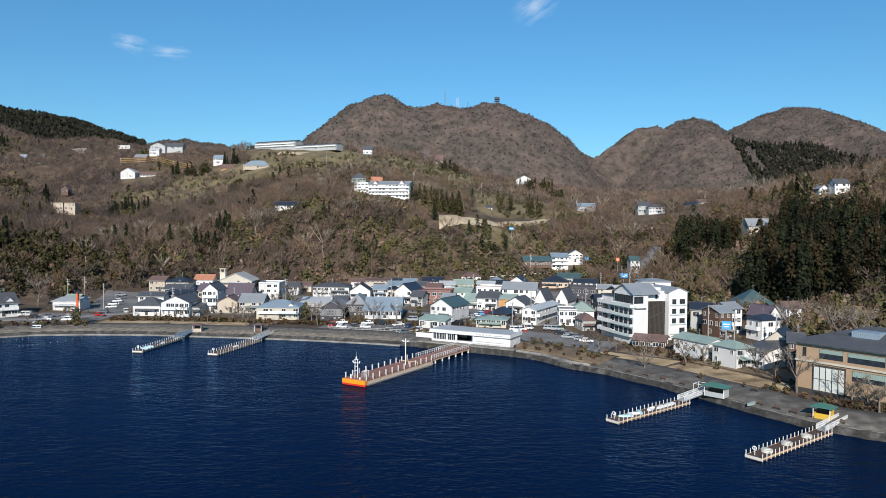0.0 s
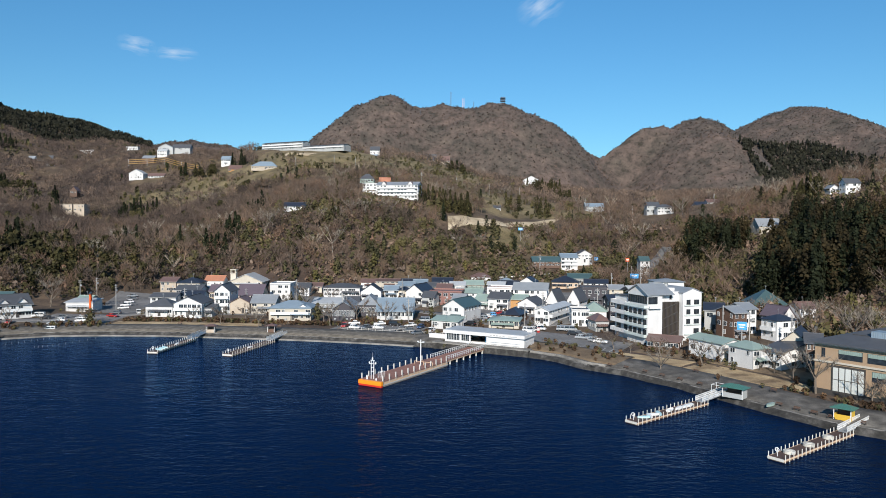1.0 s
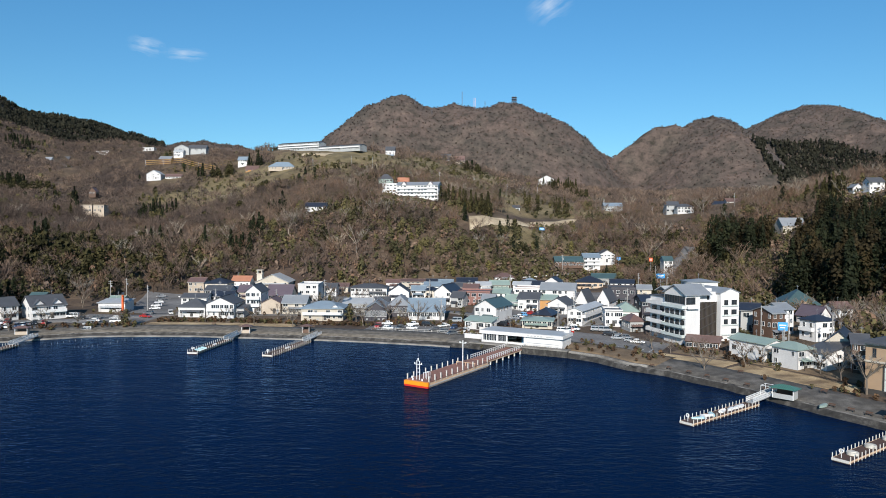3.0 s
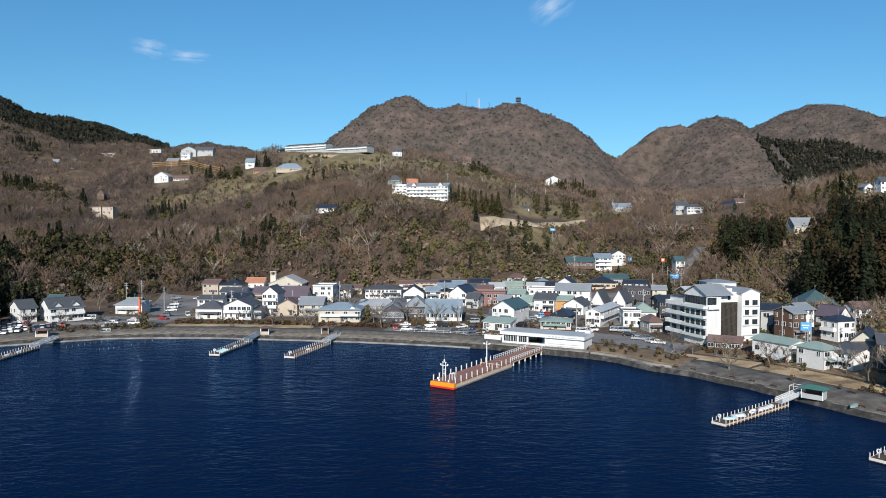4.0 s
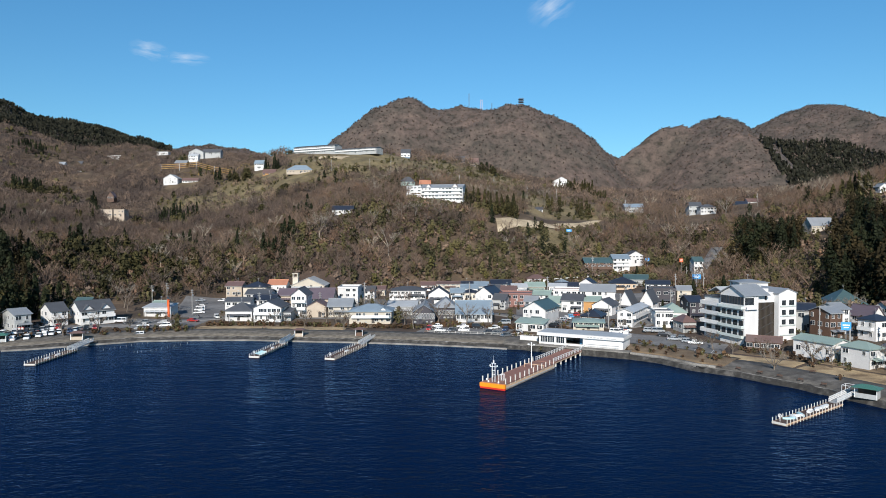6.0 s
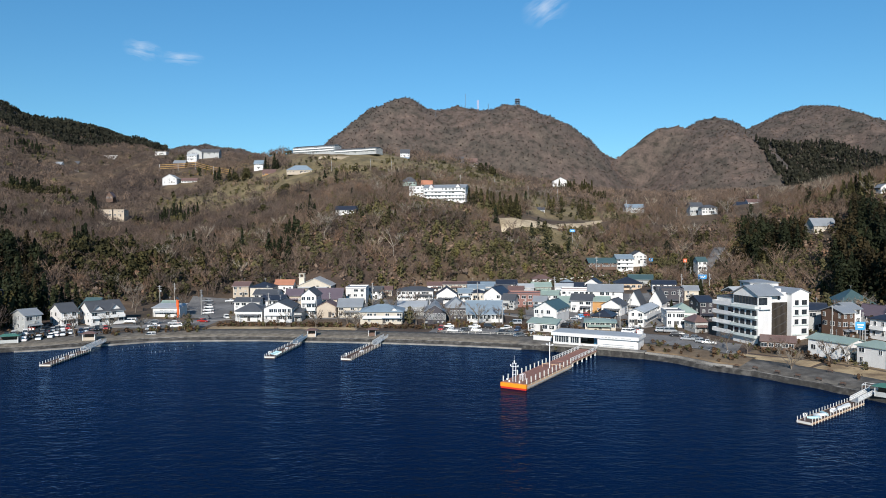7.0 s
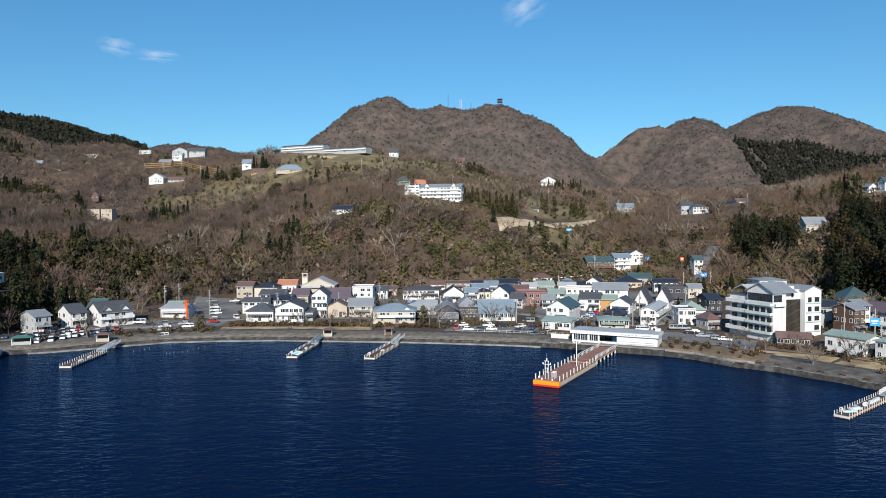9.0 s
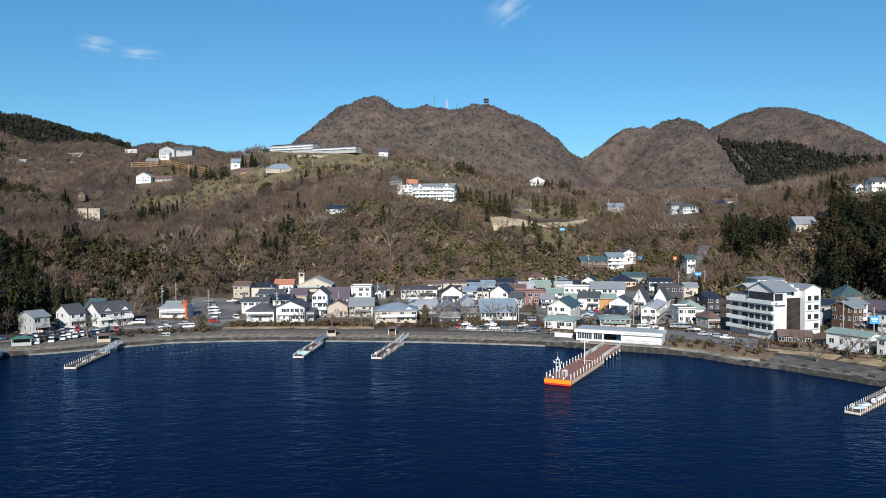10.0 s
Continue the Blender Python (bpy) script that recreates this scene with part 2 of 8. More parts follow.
# ---- building helpers ----
def mesh_from(name, verts, faces, mats, face_mats=None, smooth_shade=False):
    me = bpy.data.meshes.new(name)
    me.from_pydata(verts, [], faces)
    for m in mats:
        me.materials.append(m)
    if face_mats is not None:
        me.polygons.foreach_set("material_index", np.asarray(face_mats, np.int32))
    if smooth_shade:
        me.polygons.foreach_set("use_smooth", np.ones(len(me.polygons), bool))
    me.update()
    return me


def grid_mesh(name, xs, ys, zs, mat, smooth_shade=True):
    """A height field over two rows of coordinates; zs is indexed [y, x]."""
    nx, ny = len(xs), len(ys)
    v = np.empty((ny, nx, 3))
    v[..., 0], v[..., 1], v[..., 2] = xs[None, :], ys[:, None], zs
    i = (np.arange(ny - 1)[:, None] * nx + np.arange(nx - 1)[None, :]).ravel()
    f = np.stack([i, i + 1, i + nx + 1, i + nx], 1)
    return quads_mesh(name, v.reshape(-1, 3), f, mat, smooth_shade)


def quads_mesh(name, v, f, mat, smooth_shade=False):
    """A mesh from arrays of corners and of faces that all have as many corners."""
    k = f.shape[1]
    me = bpy.data.meshes.new(name)
    me.vertices.add(len(v))
    me.vertices.foreach_set("co", np.ascontiguousarray(v, np.float32).ravel())
    me.loops.add(f.size)
    me.loops.foreach_set("vertex_index", np.ascontiguousarray(f, np.int32).ravel())
    me.polygons.add(len(f))
    me.polygons.foreach_set("loop_start", np.arange(0, f.size, k, dtype=np.int32))
    if smooth_shade:
        me.polygons.foreach_set("use_smooth", np.ones(len(f), bool))
    me.materials.append(mat)
    me.update(calc_edges=True)
    return me


# ---- the ground and the lake ----
def steps(*spans):
    out = []
    for a, b, s in spans:
        out.extend(np.arange(a, b, s))
    return np.array(out + [spans[-1][1]])


def wrinkles(x, y, size, octaves=4, seed=0):
    """Cheap smooth noise over the plan, about -1 to 1."""
    rng = np.random.default_rng(seed)
    z, amp, tot = np.zeros(np.shape(x)), 1.0, 0.0
    for o in range(octaves):
        for k in range(5):
            a, p = rng.uniform(0, 2 * math.pi), rng.uniform(0, 2 * math.pi, 2)
            f = 2 * math.pi / (size / 1.9 ** o) * rng.uniform(0.7, 1.4)
            u, w = x * math.cos(a) + y * math.sin(a), -x * math.sin(a) + y * math.cos(a)
            z = z + amp * np.sin(f * u + p[0] + 1.3 * np.sin(0.6 * f * w + p[1]))
        tot += amp * 2.2
        amp *= 0.55
    return z / tot


def ground_height(x, y):
    """The ground with its gullies and unevenness."""
    z, d = height(x, y), inland(x, y)
    rough = smooth(120, 260, d)
    z = z + rough * (1.3 * wrinkles(x, y, 60, 3, 3) + 2.2 * wrinkles(x, y, 105, 2, 13))
    return z + smooth(900, 1350, np.hypot(x, y)) * (9 * wrinkles(x, y, 200, 5, 5))


def meadow(x, y):
    """Open dry grassland: high where no trees grow."""
    m = 1.25 * np.exp(-(((x + 95) / 165) ** 2 + ((y - 735) / 95) ** 2)) + 1.4 * np.exp(-(((x - 55) / 85) ** 2 + ((y - 600) / 50) ** 2))
    m = m + 0.8 * np.exp(-(((x - 20) / 60) ** 2 + ((y - 800) / 90) ** 2)) + 0.6 * np.exp(-(((x + 380) / 70) ** 2 + ((y - 900) / 50) ** 2))
    m = m + 1.3 * np.exp(-(((x - 44) / 42) ** 2 + ((y - 480) / 22) ** 2)) + 0.7 * np.exp(-(((x + 250) / 60) ** 2 + ((y - 690) / 40) ** 2))
    return m + 0.35 * wrinkles(x, y, 90, 3, 21)


def bald(x, y):
    """The grassy top of the far western mountain."""
    return 1.0 * (y > 1800) * (x < -0.582 * y)


GX = steps((-5000, -1500, 250), (-1500, -700, 16), (-700, -260, 8), (-260, 160, 4), (160, 700, 9), (700, 1700, 14), (1700, 5000, 220))
GY = steps((-5000, 20, 250), (20, 120, 10), (120, 300, 3), (300, 620, 4.5), (620, 1300, 9), (1300, 2000, 10), (2000, 2700, 16), (2700, 5000, 150))
gx, gy = np.meshgrid(GX, GY)
ground = new("ground", grid_mesh("ground", GX, GY, ground_height(gx, gy), LAND))
grass = ground.data.attributes.new("grass", "FLOAT", "POINT")
grass.data.foreach_set("value", np.clip((meadow(gx, gy) - 0.3) * 1.6 + bald(gx, gy), 0, 1).ravel().astype(np.float32))
litter = ground.data.attributes.new("litter", "FLOAT", "POINT")
litter.data.foreach_set("value", (smooth(1180, 1330, gy + 0.08 * np.abs(gx)) * (1 - bald(gx, gy))).ravel().astype(np.float32))
tagged(ground, "brown winter hillsides and mountains of dry grass and scrub", "ground", kind="structure")
lake = new("water", grid_mesh("water", np.linspace(-5000, 5000, 41), np.linspace(-5000, 300, 41), np.zeros((41, 41)), WATER))
tagged(lake, "dark blue rippled lake water", "lake", kind="structure")


# ---- the shore: embankment, promenade, roads, car parks ----
def soil(name, lo, mid, hi, size, bump=0.3, rough=0.95):
    m, t, b = nodes_of(name)
    big, fine = noise_node(t, size, 6.0), noise_node(t, size * 14, 5.0)
    col = ramp(t, big.outputs["Fac"], [(0.32, lo), (0.5, mid), (0.68, hi)]).outputs["Color"]
    col = mixed(t, 0.6, col, ramp(t, fine.outputs["Fac"], [(0.3, (0.55, 0.55, 0.55)), (0.7, (1.25, 1.25, 1.25))]).outputs["Color"], "MULTIPLY")
    t.links.new(col, b.inputs["Base Color"])
    b.inputs["Roughness"].default_value = rough
    bumped(t, b, fine.outputs["Fac"], bump, 0.2)
    return m


STONEBANK = soil("stone_embankment", (0.018, 0.017, 0.015), (0.042, 0.039, 0.035), (0.10, 0.093, 0.084), 0.6)
STONEKERB = soil("grey_kerb_stone", (0.08, 0.077, 0.07), (0.14, 0.133, 0.122), (0.22, 0.21, 0.195), 0.5, 0.15)
QUAY = soil("pale_quay_concrete", (0.13, 0.12, 0.105), (0.21, 0.197, 0.175), (0.29, 0.272, 0.245), 0.25, 0.15)
PROMENADE = soil("promenade_paving", (0.055, 0.050, 0.044), (0.098, 0.090, 0.079), (0.165, 0.152, 0.134), 0.34, 0.3)
PALEPAVING = soil("pale_worn_paving", (0.080, 0.069, 0.055), (0.132, 0.116, 0.094), (0.195, 0.173, 0.142), 0.5, 0.25)
LAWN = soil("dry_lawn", (0.15, 0.10, 0.055), (0.34, 0.245, 0.135), (0.50, 0.38, 0.22), 0.16)
EARTH = soil("leaf_strewn_earth", (0.10, 0.068, 0.04), (0.17, 0.12, 0.072), (0.25, 0.18, 0.105), 0.2)
ROADWAY = soil("road_asphalt", (0.105, 0.102, 0.10), (0.15, 0.146, 0.142), (0.20, 0.195, 0.19), 0.08, 0.1)
PAINT = surface("road_paint", (0.68, 0.68, 0.66), 0.7, 0.2)


def shore_at(s, d):
    """The plan position d metres inland of the shore at x = s, square to it."""
    slope = (np.interp(s + 5, SHORE_X, SHORE_Y) - np.interp(s - 5, SHORE_X, SHORE_Y)) / 10
    n = np.sqrt(1 + slope * slope)
    return s - slope / n * d, np.interp(s, SHORE_X, SHORE_Y) + d / n


def shore_band(name, a, b, profile, mat, label, category, step=1.5, jitter=0.0):
    """A band along the shore from x = a to b with a profile of (inland metres, height) points."""
    s = np.arange(a, b + step, step)
    rng = np.random.default_rng(len(name))
    rows = []
    for d, z in profile:
        x, y = shore_at(s, d + (rng.normal(0, jitter, len(s)) if jitter else 0))
        rows.append(np.stack([x, y, np.full(len(s), z) + (rng.normal(0, jitter * 0.5, len(s)) if jitter else 0)], 1))
    v = np.concatenate(rows)
    n = len(s)
    i = (np.arange(len(profile) - 1)[:, None] * n + np.arange(n - 1)[None, :]).ravel()
    f = np.stack([i, i + 1, i + n + 1, i + n], 1)
    return tagged(new(name, quads_mesh(name, v, f, mat)), label, category, kind="structure")


shore_band("embankment", -300, 200, ((-0.6, -1.6), (-0.1, 0.05), (0.2, 0.5), (0.5, 0.95), (0.8, 1.25), (1.1, 1.33), (1.2, 0.6)), STONEBANK, "sloping grey stone embankment above the lake", "embankment", 1.2, 0.16)
shore_band("quay_edge", -176, -10, ((-1.3, -0.8), (-1.2, 0.3), (0.35, 0.5), (0.4, 0.0)), QUAY, "pale concrete ledge along the waterline", "kerb")
shore_band("kerb", -300, 200, ((0.95, 0.9), (0.95, 1.42), (1.3, 1.42), (1.3, 0.9)), STONEKERB, "grey kerb stone along the promenade", "kerb")
shore_band("promenade", -12, 200, ((1.2, 0.8), (1.22, 1.33), (6, 1.85), (9, 2.2), (12.6, 2.5), (12.9, 2.0)), PROMENADE, "grey paved lakeside promenade", "pavement")
shore_band("promenade", -300, -12, ((1.2, 0.8), (1.22, 1.33), (4.4, 1.62), (4.5, 1.74), (6, 1.87), (9, 2.2), (12.6, 2.5), (12.9, 2.0)), PALEPAVING, "pale concrete lakeside promenade with a low step", "pavement")
shore_band("parapet", 15, 43, ((1.45, 1.0), (1.45, 2.0), (1.75, 2.0), (1.75, 1.0)), QUAY, "low concrete parapet along the lakeside garden", "parapet")
shore_band("garden_bed", 16, 43.5, ((4.0, 1.2), (4.05, 1.76), (6, 1.97), (9, 2.32), (12.6, 2.62), (15, 2.62), (15.2, 2.0)), EARTH, "leaf-strewn earth of the lakeside garden", "garden bed", 1.5, 0.08)


def draped(name, corners, mat, label, category, lift=0.1, n=(24, 24), kind="structure"):
    """A four-cornered patch of paving or turf that lies on the ground."""
    (ax, ay), (bx, by), (cx, cy), (dx, dy) = corners
    u, w = np.meshgrid(np.linspace(0, 1, n[0]), np.linspace(0, 1, n[1]))
    x = (ax * (1 - u) + bx * u) * (1 - w) + (dx * (1 - u) + cx * u) * w
    y = (ay * (1 - u) + by * u) * (1 - w) + (dy * (1 - u) + cy * u) * w
    z = ground_height(x, y) + lift
    edge = (u == 0) | (u == 1) | (w == 0) | (w == 1)
    z = np.where(edge, z - 0.5, z)
    v = np.stack([x, y, z], -1).reshape(-1, 3)
    i = (np.arange(n[1] - 1)[:, None] * n[0] + np.arange(n[0] - 1)[None, :]).ravel()
    f = np.stack([i, i + 1, i + n[0] + 1, i + n[0]], 1)
    return tagged(new(name, quads_mesh(name, v, f, mat, True)), label, category, kind=kind)


def road_along(name, line, width, label, lift=0.14, mat=None):
    """A road that follows a line of plan points over the ground."""
    pts = np.array(line, float)
    seg = np.r_[0, np.cumsum(np.hypot(*np.diff(pts, axis=0).T))]
    s = np.arange(0, seg[-1], 2.0)
    x, y = np.interp(s, seg, pts[:, 0]), np.interp(s, seg, pts[:, 1])
    for _ in range(6):
        x[1:-1], y[1:-1] = (x[:-2] + 2 * x[1:-1] + x[2:]) / 4, (y[:-2] + 2 * y[1:-1] + y[2:]) / 4
    tx, ty = np.gradient(x), np.gradient(y)
    n = np.hypot(tx, ty)
    mid = ground_height(x, y)
    v = []
    for k, dz in ((-0.52, -0.6), (-0.5, lift), (-0.17, lift), (0.17, lift), (0.5, lift), (0.52, -0.6)):
        px, py = x - ty / n * width * k, y + tx / n * width * k
        v.append(np.stack([px, py, np.maximum(mid, ground_height(px, py)) + dz], 1))
    v = np.concatenate(v)
    m = len(x)
    i = (np.arange(5)[:, None] * m + np.arange(m - 1)[None, :]).ravel()
    return tagged(new(name, quads_mesh(name, v, np.stack([i + m, i + m + 1, i + 1, i], 1), mat or ROADWAY, True)), label, "road", kind="structure")


road_along("road", [(-210, 268), (-176, 262), (-155, 270), (-120, 290), (-60, 296), (-10, 296), (20, 262), (44, 262), (52, 280), (72, 325), (95, 372), (112, 402), (128, 440), (150, 470)], 7.0, "grey asphalt village road winding up the hill")
draped("car_park", [(-43, 250), (-10, 243), (-2, 262), (-40, 264)], ROADWAY, "asphalt lakeside car park", "car park", 0.12)
draped("car_park", [(14, 238), (34, 214), (48, 236), (30, 256)], ROADWAY, "asphalt forecourt beside the ferry terminal", "car park", 0.12)
draped("car_park", [(34, 214), (52, 206), (62, 224), (44, 240)], ROADWAY, "asphalt car park beside the hotel", "car park", 0.13)
draped("car_park", [(-194, 236), (-158, 247), (-158, 258), (-194, 250)], ROADWAY, "asphalt car park beside the boat shed", "car park", 0.12)
draped("car_park", [(-160, 262), (-128, 264), (-126, 285), (-160, 285)], ROADWAY, "asphalt car park beside the torii gate", "car park", 0.11)
draped("car_park", [(-150, 288), (-128, 286), (-130, 350), (-162, 345)], ROADWAY, "sloping asphalt car park at the foot of the wood", "car park", 0.13)
draped("lawn", [(-128, 258.5), (-66, 257.5), (-66, 266), (-128, 268)], LAWN, "strip of dry tan lawn", "lawn", 0.1)
draped("lawn", [(38, 211), (60, 182), (72, 194), (54, 208)], LAWN, "dry tan lawn under bare trees", "lawn", 0.1)
draped("lawn", [(62, 186), (82, 157), (88, 163), (72, 194)], LAWN, "dry tan lawn with clipped shrubs", "lawn", 0.1)
draped("lawn", [(86, 152), (104, 134), (108, 140), (92, 156)], EARTH, "leaf-strewn earth bed beside the brick museum", "lawn", 0.1)
BARESOIL = soil("bare_pale_soil", (0.30, 0.235, 0.15), (0.44, 0.35, 0.23), (0.56, 0.46, 0.32), 0.1)
draped("soil_bank", [(2, 463), (84, 541), (92, 560), (2, 486)], BARESOIL, "bare pale soil cutting across the slope", "bank", 0.9, (50, 8))
draped("soil_bank", [(-178, 752), (-146, 740), (-140, 764), (-176, 778)], BARESOIL, "eroded pale soil face below the ridge hotel", "bank", 0.9, (20, 16))
draped("soil_bank", [(-545, 1035), (-515, 1035), (-512, 1060), (-548, 1060)], BARESOIL, "bare pale soil clearing on the hillside", "bank", 1.2, (16, 12))
draped("yard", [(-128, 284), (-20, 282), (-14, 300), (-126, 300)], ROADWAY, "asphalt lane between the houses", "lane", 0.09, (60, 10))
draped("yard", [(-5, 262), (50, 262), (60, 300), (0, 320)], ROADWAY, "asphalt yards between the houses", "lane", 0.07, (40, 30))
draped("yard", [(62, 244), (98, 240), (110, 262), (70, 268)], ROADWAY, "asphalt yard behind the hotel", "lane", 0.07, (30, 20))
draped("yard", [(-124, 301), (-12, 301), (0, 345), (-122, 345)], ROADWAY, "asphalt lanes and yards between the houses", "lane", 0.06, (60, 30))
draped("yard", [(-10, 318), (58, 300), (82, 372), (0, 388)], ROADWAY, "asphalt lanes and yards below the hill", "lane", 0.06, (44, 44))
draped("garden_bed", [(-124, 266), (-48, 262), (-48, 270), (-124, 274)], EARTH, "leaf-strewn earth bed before the houses", "garden bed", 0.12, (60, 8))
draped("garden_bed", [(56, 210), (72, 194), (82, 200), (62, 218)], EARTH, "leaf-strewn garden ground below the hotel", "garden bed", 0.11)
draped("garden_bed", [(72, 194), (89, 164), (96, 170), (84, 200)], EARTH, "leaf-strewn garden ground before the houses", "garden bed", 0.11)


# ---- kit for buildings ----
def boxes(*items):
    """Corners and faces of boxes given as (x0, y0, z0, x1, y1, z1)."""
    v, f = [], []
    for x0, y0, z0, x1, y1, z1 in items:
        n = len(v)
        v += [(x0, y0, z0), (x1, y0, z0), (x1, y1, z0), (x0, y1, z0), (x0, y0, z1), (x1, y0, z1), (x1, y1, z1), (x0, y1, z1)]
        f += [tuple(n + k for k in q) for q in ((0, 3, 2, 1), (4, 5, 6, 7), (0, 1, 5, 4), (1, 2, 6, 5), (2, 3, 7, 6), (3, 0, 4, 7))]
    return v, f


def joined(*pieces):
    v, f = [], []
    for pv, pf in pieces:
        n = len(v)
        v += list(pv)
        f += [tuple(n + k for k in q) for q in pf]
    return v, f


def prism(outline, axis, a, b):
    """An outline of (u, z) points drawn out along x or y from a to b."""
    n = len(outline)
    at = (lambda u, z, s: (s, u, z)) if axis == "x" else (lambda u, z, s: (u, s, z))
    v = [at(u, z, a) for u, z in outline] + [at(u, z, b) for u, z in outline]
    f = [tuple(range(n)), tuple(range(2 * n - 1, n - 1, -1))] + [(k, k + n, (k + 1) % n + n, (k + 1) % n) for k in range(n)]
    return v, f


def fixed_normals(me):
    bm = bmesh.new()
    bm.from_mesh(me)
    bmesh.ops.recalc_face_normals(bm, faces=bm.faces)
    bm.to_mesh(me)
    bm.free()
    return me


def part(name, shape, material, parent, label="", m=None, mend=False):
    """One mesh object under a thing or a part; shape is (corners, faces) or a mesh to share."""
    me = shape if isinstance(shape, bpy.types.Mesh) else mesh_from(name, shape[0], shape[1], [material])
    if mend:
        fixed_normals(me)
    ob = new(name, me)
    ob.parent = parent
    if m is not None:
        ob.matrix_local = m
    if label:
        tagged(ob, label)
    return ob


def thing(name, m, label, category, group="", kind=""):
    ob = new(name)
    ob.matrix_world = m
    ob.empty_display_size = 0.5
    return tagged(ob, label, category, group, kind)


STORE = {}
FOOTPRINTS = []  # x, y and reach of each building, kept clear of trees


def stored(key, make):
    if key not in STORE:
        STORE[key] = make()
    return STORE[key]


def window_meshes(w, h, frame_mat, pane_mat):
    def make():
        t = 0.07
        bars = [(-w / 2, -0.06, 0, -w / 2 + t, 0.02, h), (w / 2 - t, -0.06, 0, w / 2, 0.02, h), (-w / 2 + t, -0.06, h - t, w / 2 - t, 0.02, h),
                (-w / 2 - 0.08, -0.14, -t, w / 2 + 0.08, 0.02, 0), (-t / 2, -0.05, 0, t / 2, 0.02, h - t)]
        v, f = boxes(*bars)
        pv, pf = boxes((-w / 2 + t, -0.025, 0, w / 2 - t, 0.015, h - t))
        return mesh_from("window", v, f, [frame_mat]), mesh_from("pane", pv, pf, [pane_mat])
    return stored(("window", round(w, 2), round(h, 2), frame_mat.name, pane_mat.name), make)


def add_window(house_ob, x, y, z, turn, w=1.5, h=1.2, frame_mat=None, pane_mat=None):
    a, b = window_meshes(w, h, frame_mat or TRIM, pane_mat or GLASS)
    win = part("window", a, None, house_ob, m=pose(x, y, z, 0, 0, turn))
    part("pane", b, None, win)
    return win


def window_rows(ob, w, d, h, storeys, front, sides, size=None, frame_mat=None, pane_mat=None, z0=0.0):
    """Windows on the front and both flanks, storey by storey."""
    sh = (h - z0) / max(storeys, 1)
    ww, wh = size or (1.6, min(1.35, sh * 0.48))
    wh = round(wh * 5) / 5
    rng = random.Random(int(w * 97 + d * 31 + h * 13))
    free = size is None
    for s in range(storeys):
        z = z0 + s * sh + sh * 0.36
        for k in range(front):
            if free and rng.random() < 0.22:
                continue
            one = min(ww, w / front * 0.8) * (rng.choice((0.6, 1.0, 1.25)) if free else 1)
            add_window(ob, -w / 2 + w * (k + 0.5) / front + (rng.uniform(-0.25, 0.25) if free else 0), -d / 2 - 0.01, z, 0, round(min(one, w / front * 0.92) * 5) / 5, wh, frame_mat, pane_mat)
        for k in range(sides):
            u = -d / 2 + d * (k + 0.5) / sides
            one = round(min(ww, d / sides * 0.7) * rng.choice((0.6, 1.0)) * 5) / 5
            for sx, turn in ((-w / 2 - 0.01, -90), (w / 2 + 0.01, 90)):
                if rng.random() > 0.3:
                    add_window(ob, sx, u + rng.uniform(-0.3, 0.3), z, turn, one, wh, frame_mat, pane_mat)


def roof_shape(kind, w, d, h, rise, over=0.55, t=0.2):
    if kind in ("gable_x", "gable_y"):
        half, along = (d / 2, w / 2) if kind == "gable_x" else (w / 2, d / 2)
        drop = over * rise / half
        top = [(-half - over, h - drop), (0, h + rise), (half + over, h - drop)]
        out = [(u, z + 0.02) for u, z in top] + [(u, z + t) for u, z in reversed(top)]
        return prism(out, "x" if kind == "gable_x" else "y", -along - over, along + over)
    if kind == "shed":
        out = [(-d / 2 - over, h + 0.02), (d / 2 + over, h + rise + 0.02), (d / 2 + over, h + rise + t), (-d / 2 - over, h + t)]
        return prism(out, "x", -w / 2 - over, w / 2 + over)
    if kind == "hip":
        W, D = w / 2 + over, d / 2 + over
        r = max(W - D, 0.15) if W >= D else 0.15
        q = max(D - W, 0.15) if D > W else 0.0
        v = []
        for dz in (0.02, t):
            v += [(-W, -D, h + dz), (W, -D, h + dz), (W, D, h + dz), (-W, D, h + dz)]
        v += [(-r if W >= D else 0, -q, h + rise + t), (r if W >= D else 0, q, h + rise + t)]
        f = [(0, 3, 2, 1), (0, 1, 5, 4), (1, 2, 6, 5), (2, 3, 7, 6), (3, 0, 4, 7)]
        f += [(4, 5, 9, 8), (5, 6, 9), (6, 7, 8, 9), (7, 4, 8)] if W >= D else [(4, 5, 8), (5, 6, 9, 8), (6, 7, 9), (7, 4, 8, 9)]
        return v, f
    e = 0.12
    return boxes((-w / 2 - e, -d / 2 - e, h, w / 2 + e, d / 2 + e, h + 0.16))


def wall_shape(kind, w, d, h, rise, foot):
    body = boxes((-w / 2, -d / 2, -foot, w / 2, d / 2, h))
    if kind == "gable_x":
        return joined(body, prism([(-d / 2, h), (d / 2, h), (0, h + rise)], "x", -w / 2, w / 2))
    if kind == "gable_y":
        return joined(body, prism([(-w / 2, h), (w / 2, h), (0, h + rise)], "y", -d / 2, d / 2))
    if kind == "shed":
        return joined(body, prism([(-d / 2, h), (d / 2, h), (d / 2, h + rise)], "x", -w / 2, w / 2))
    return body


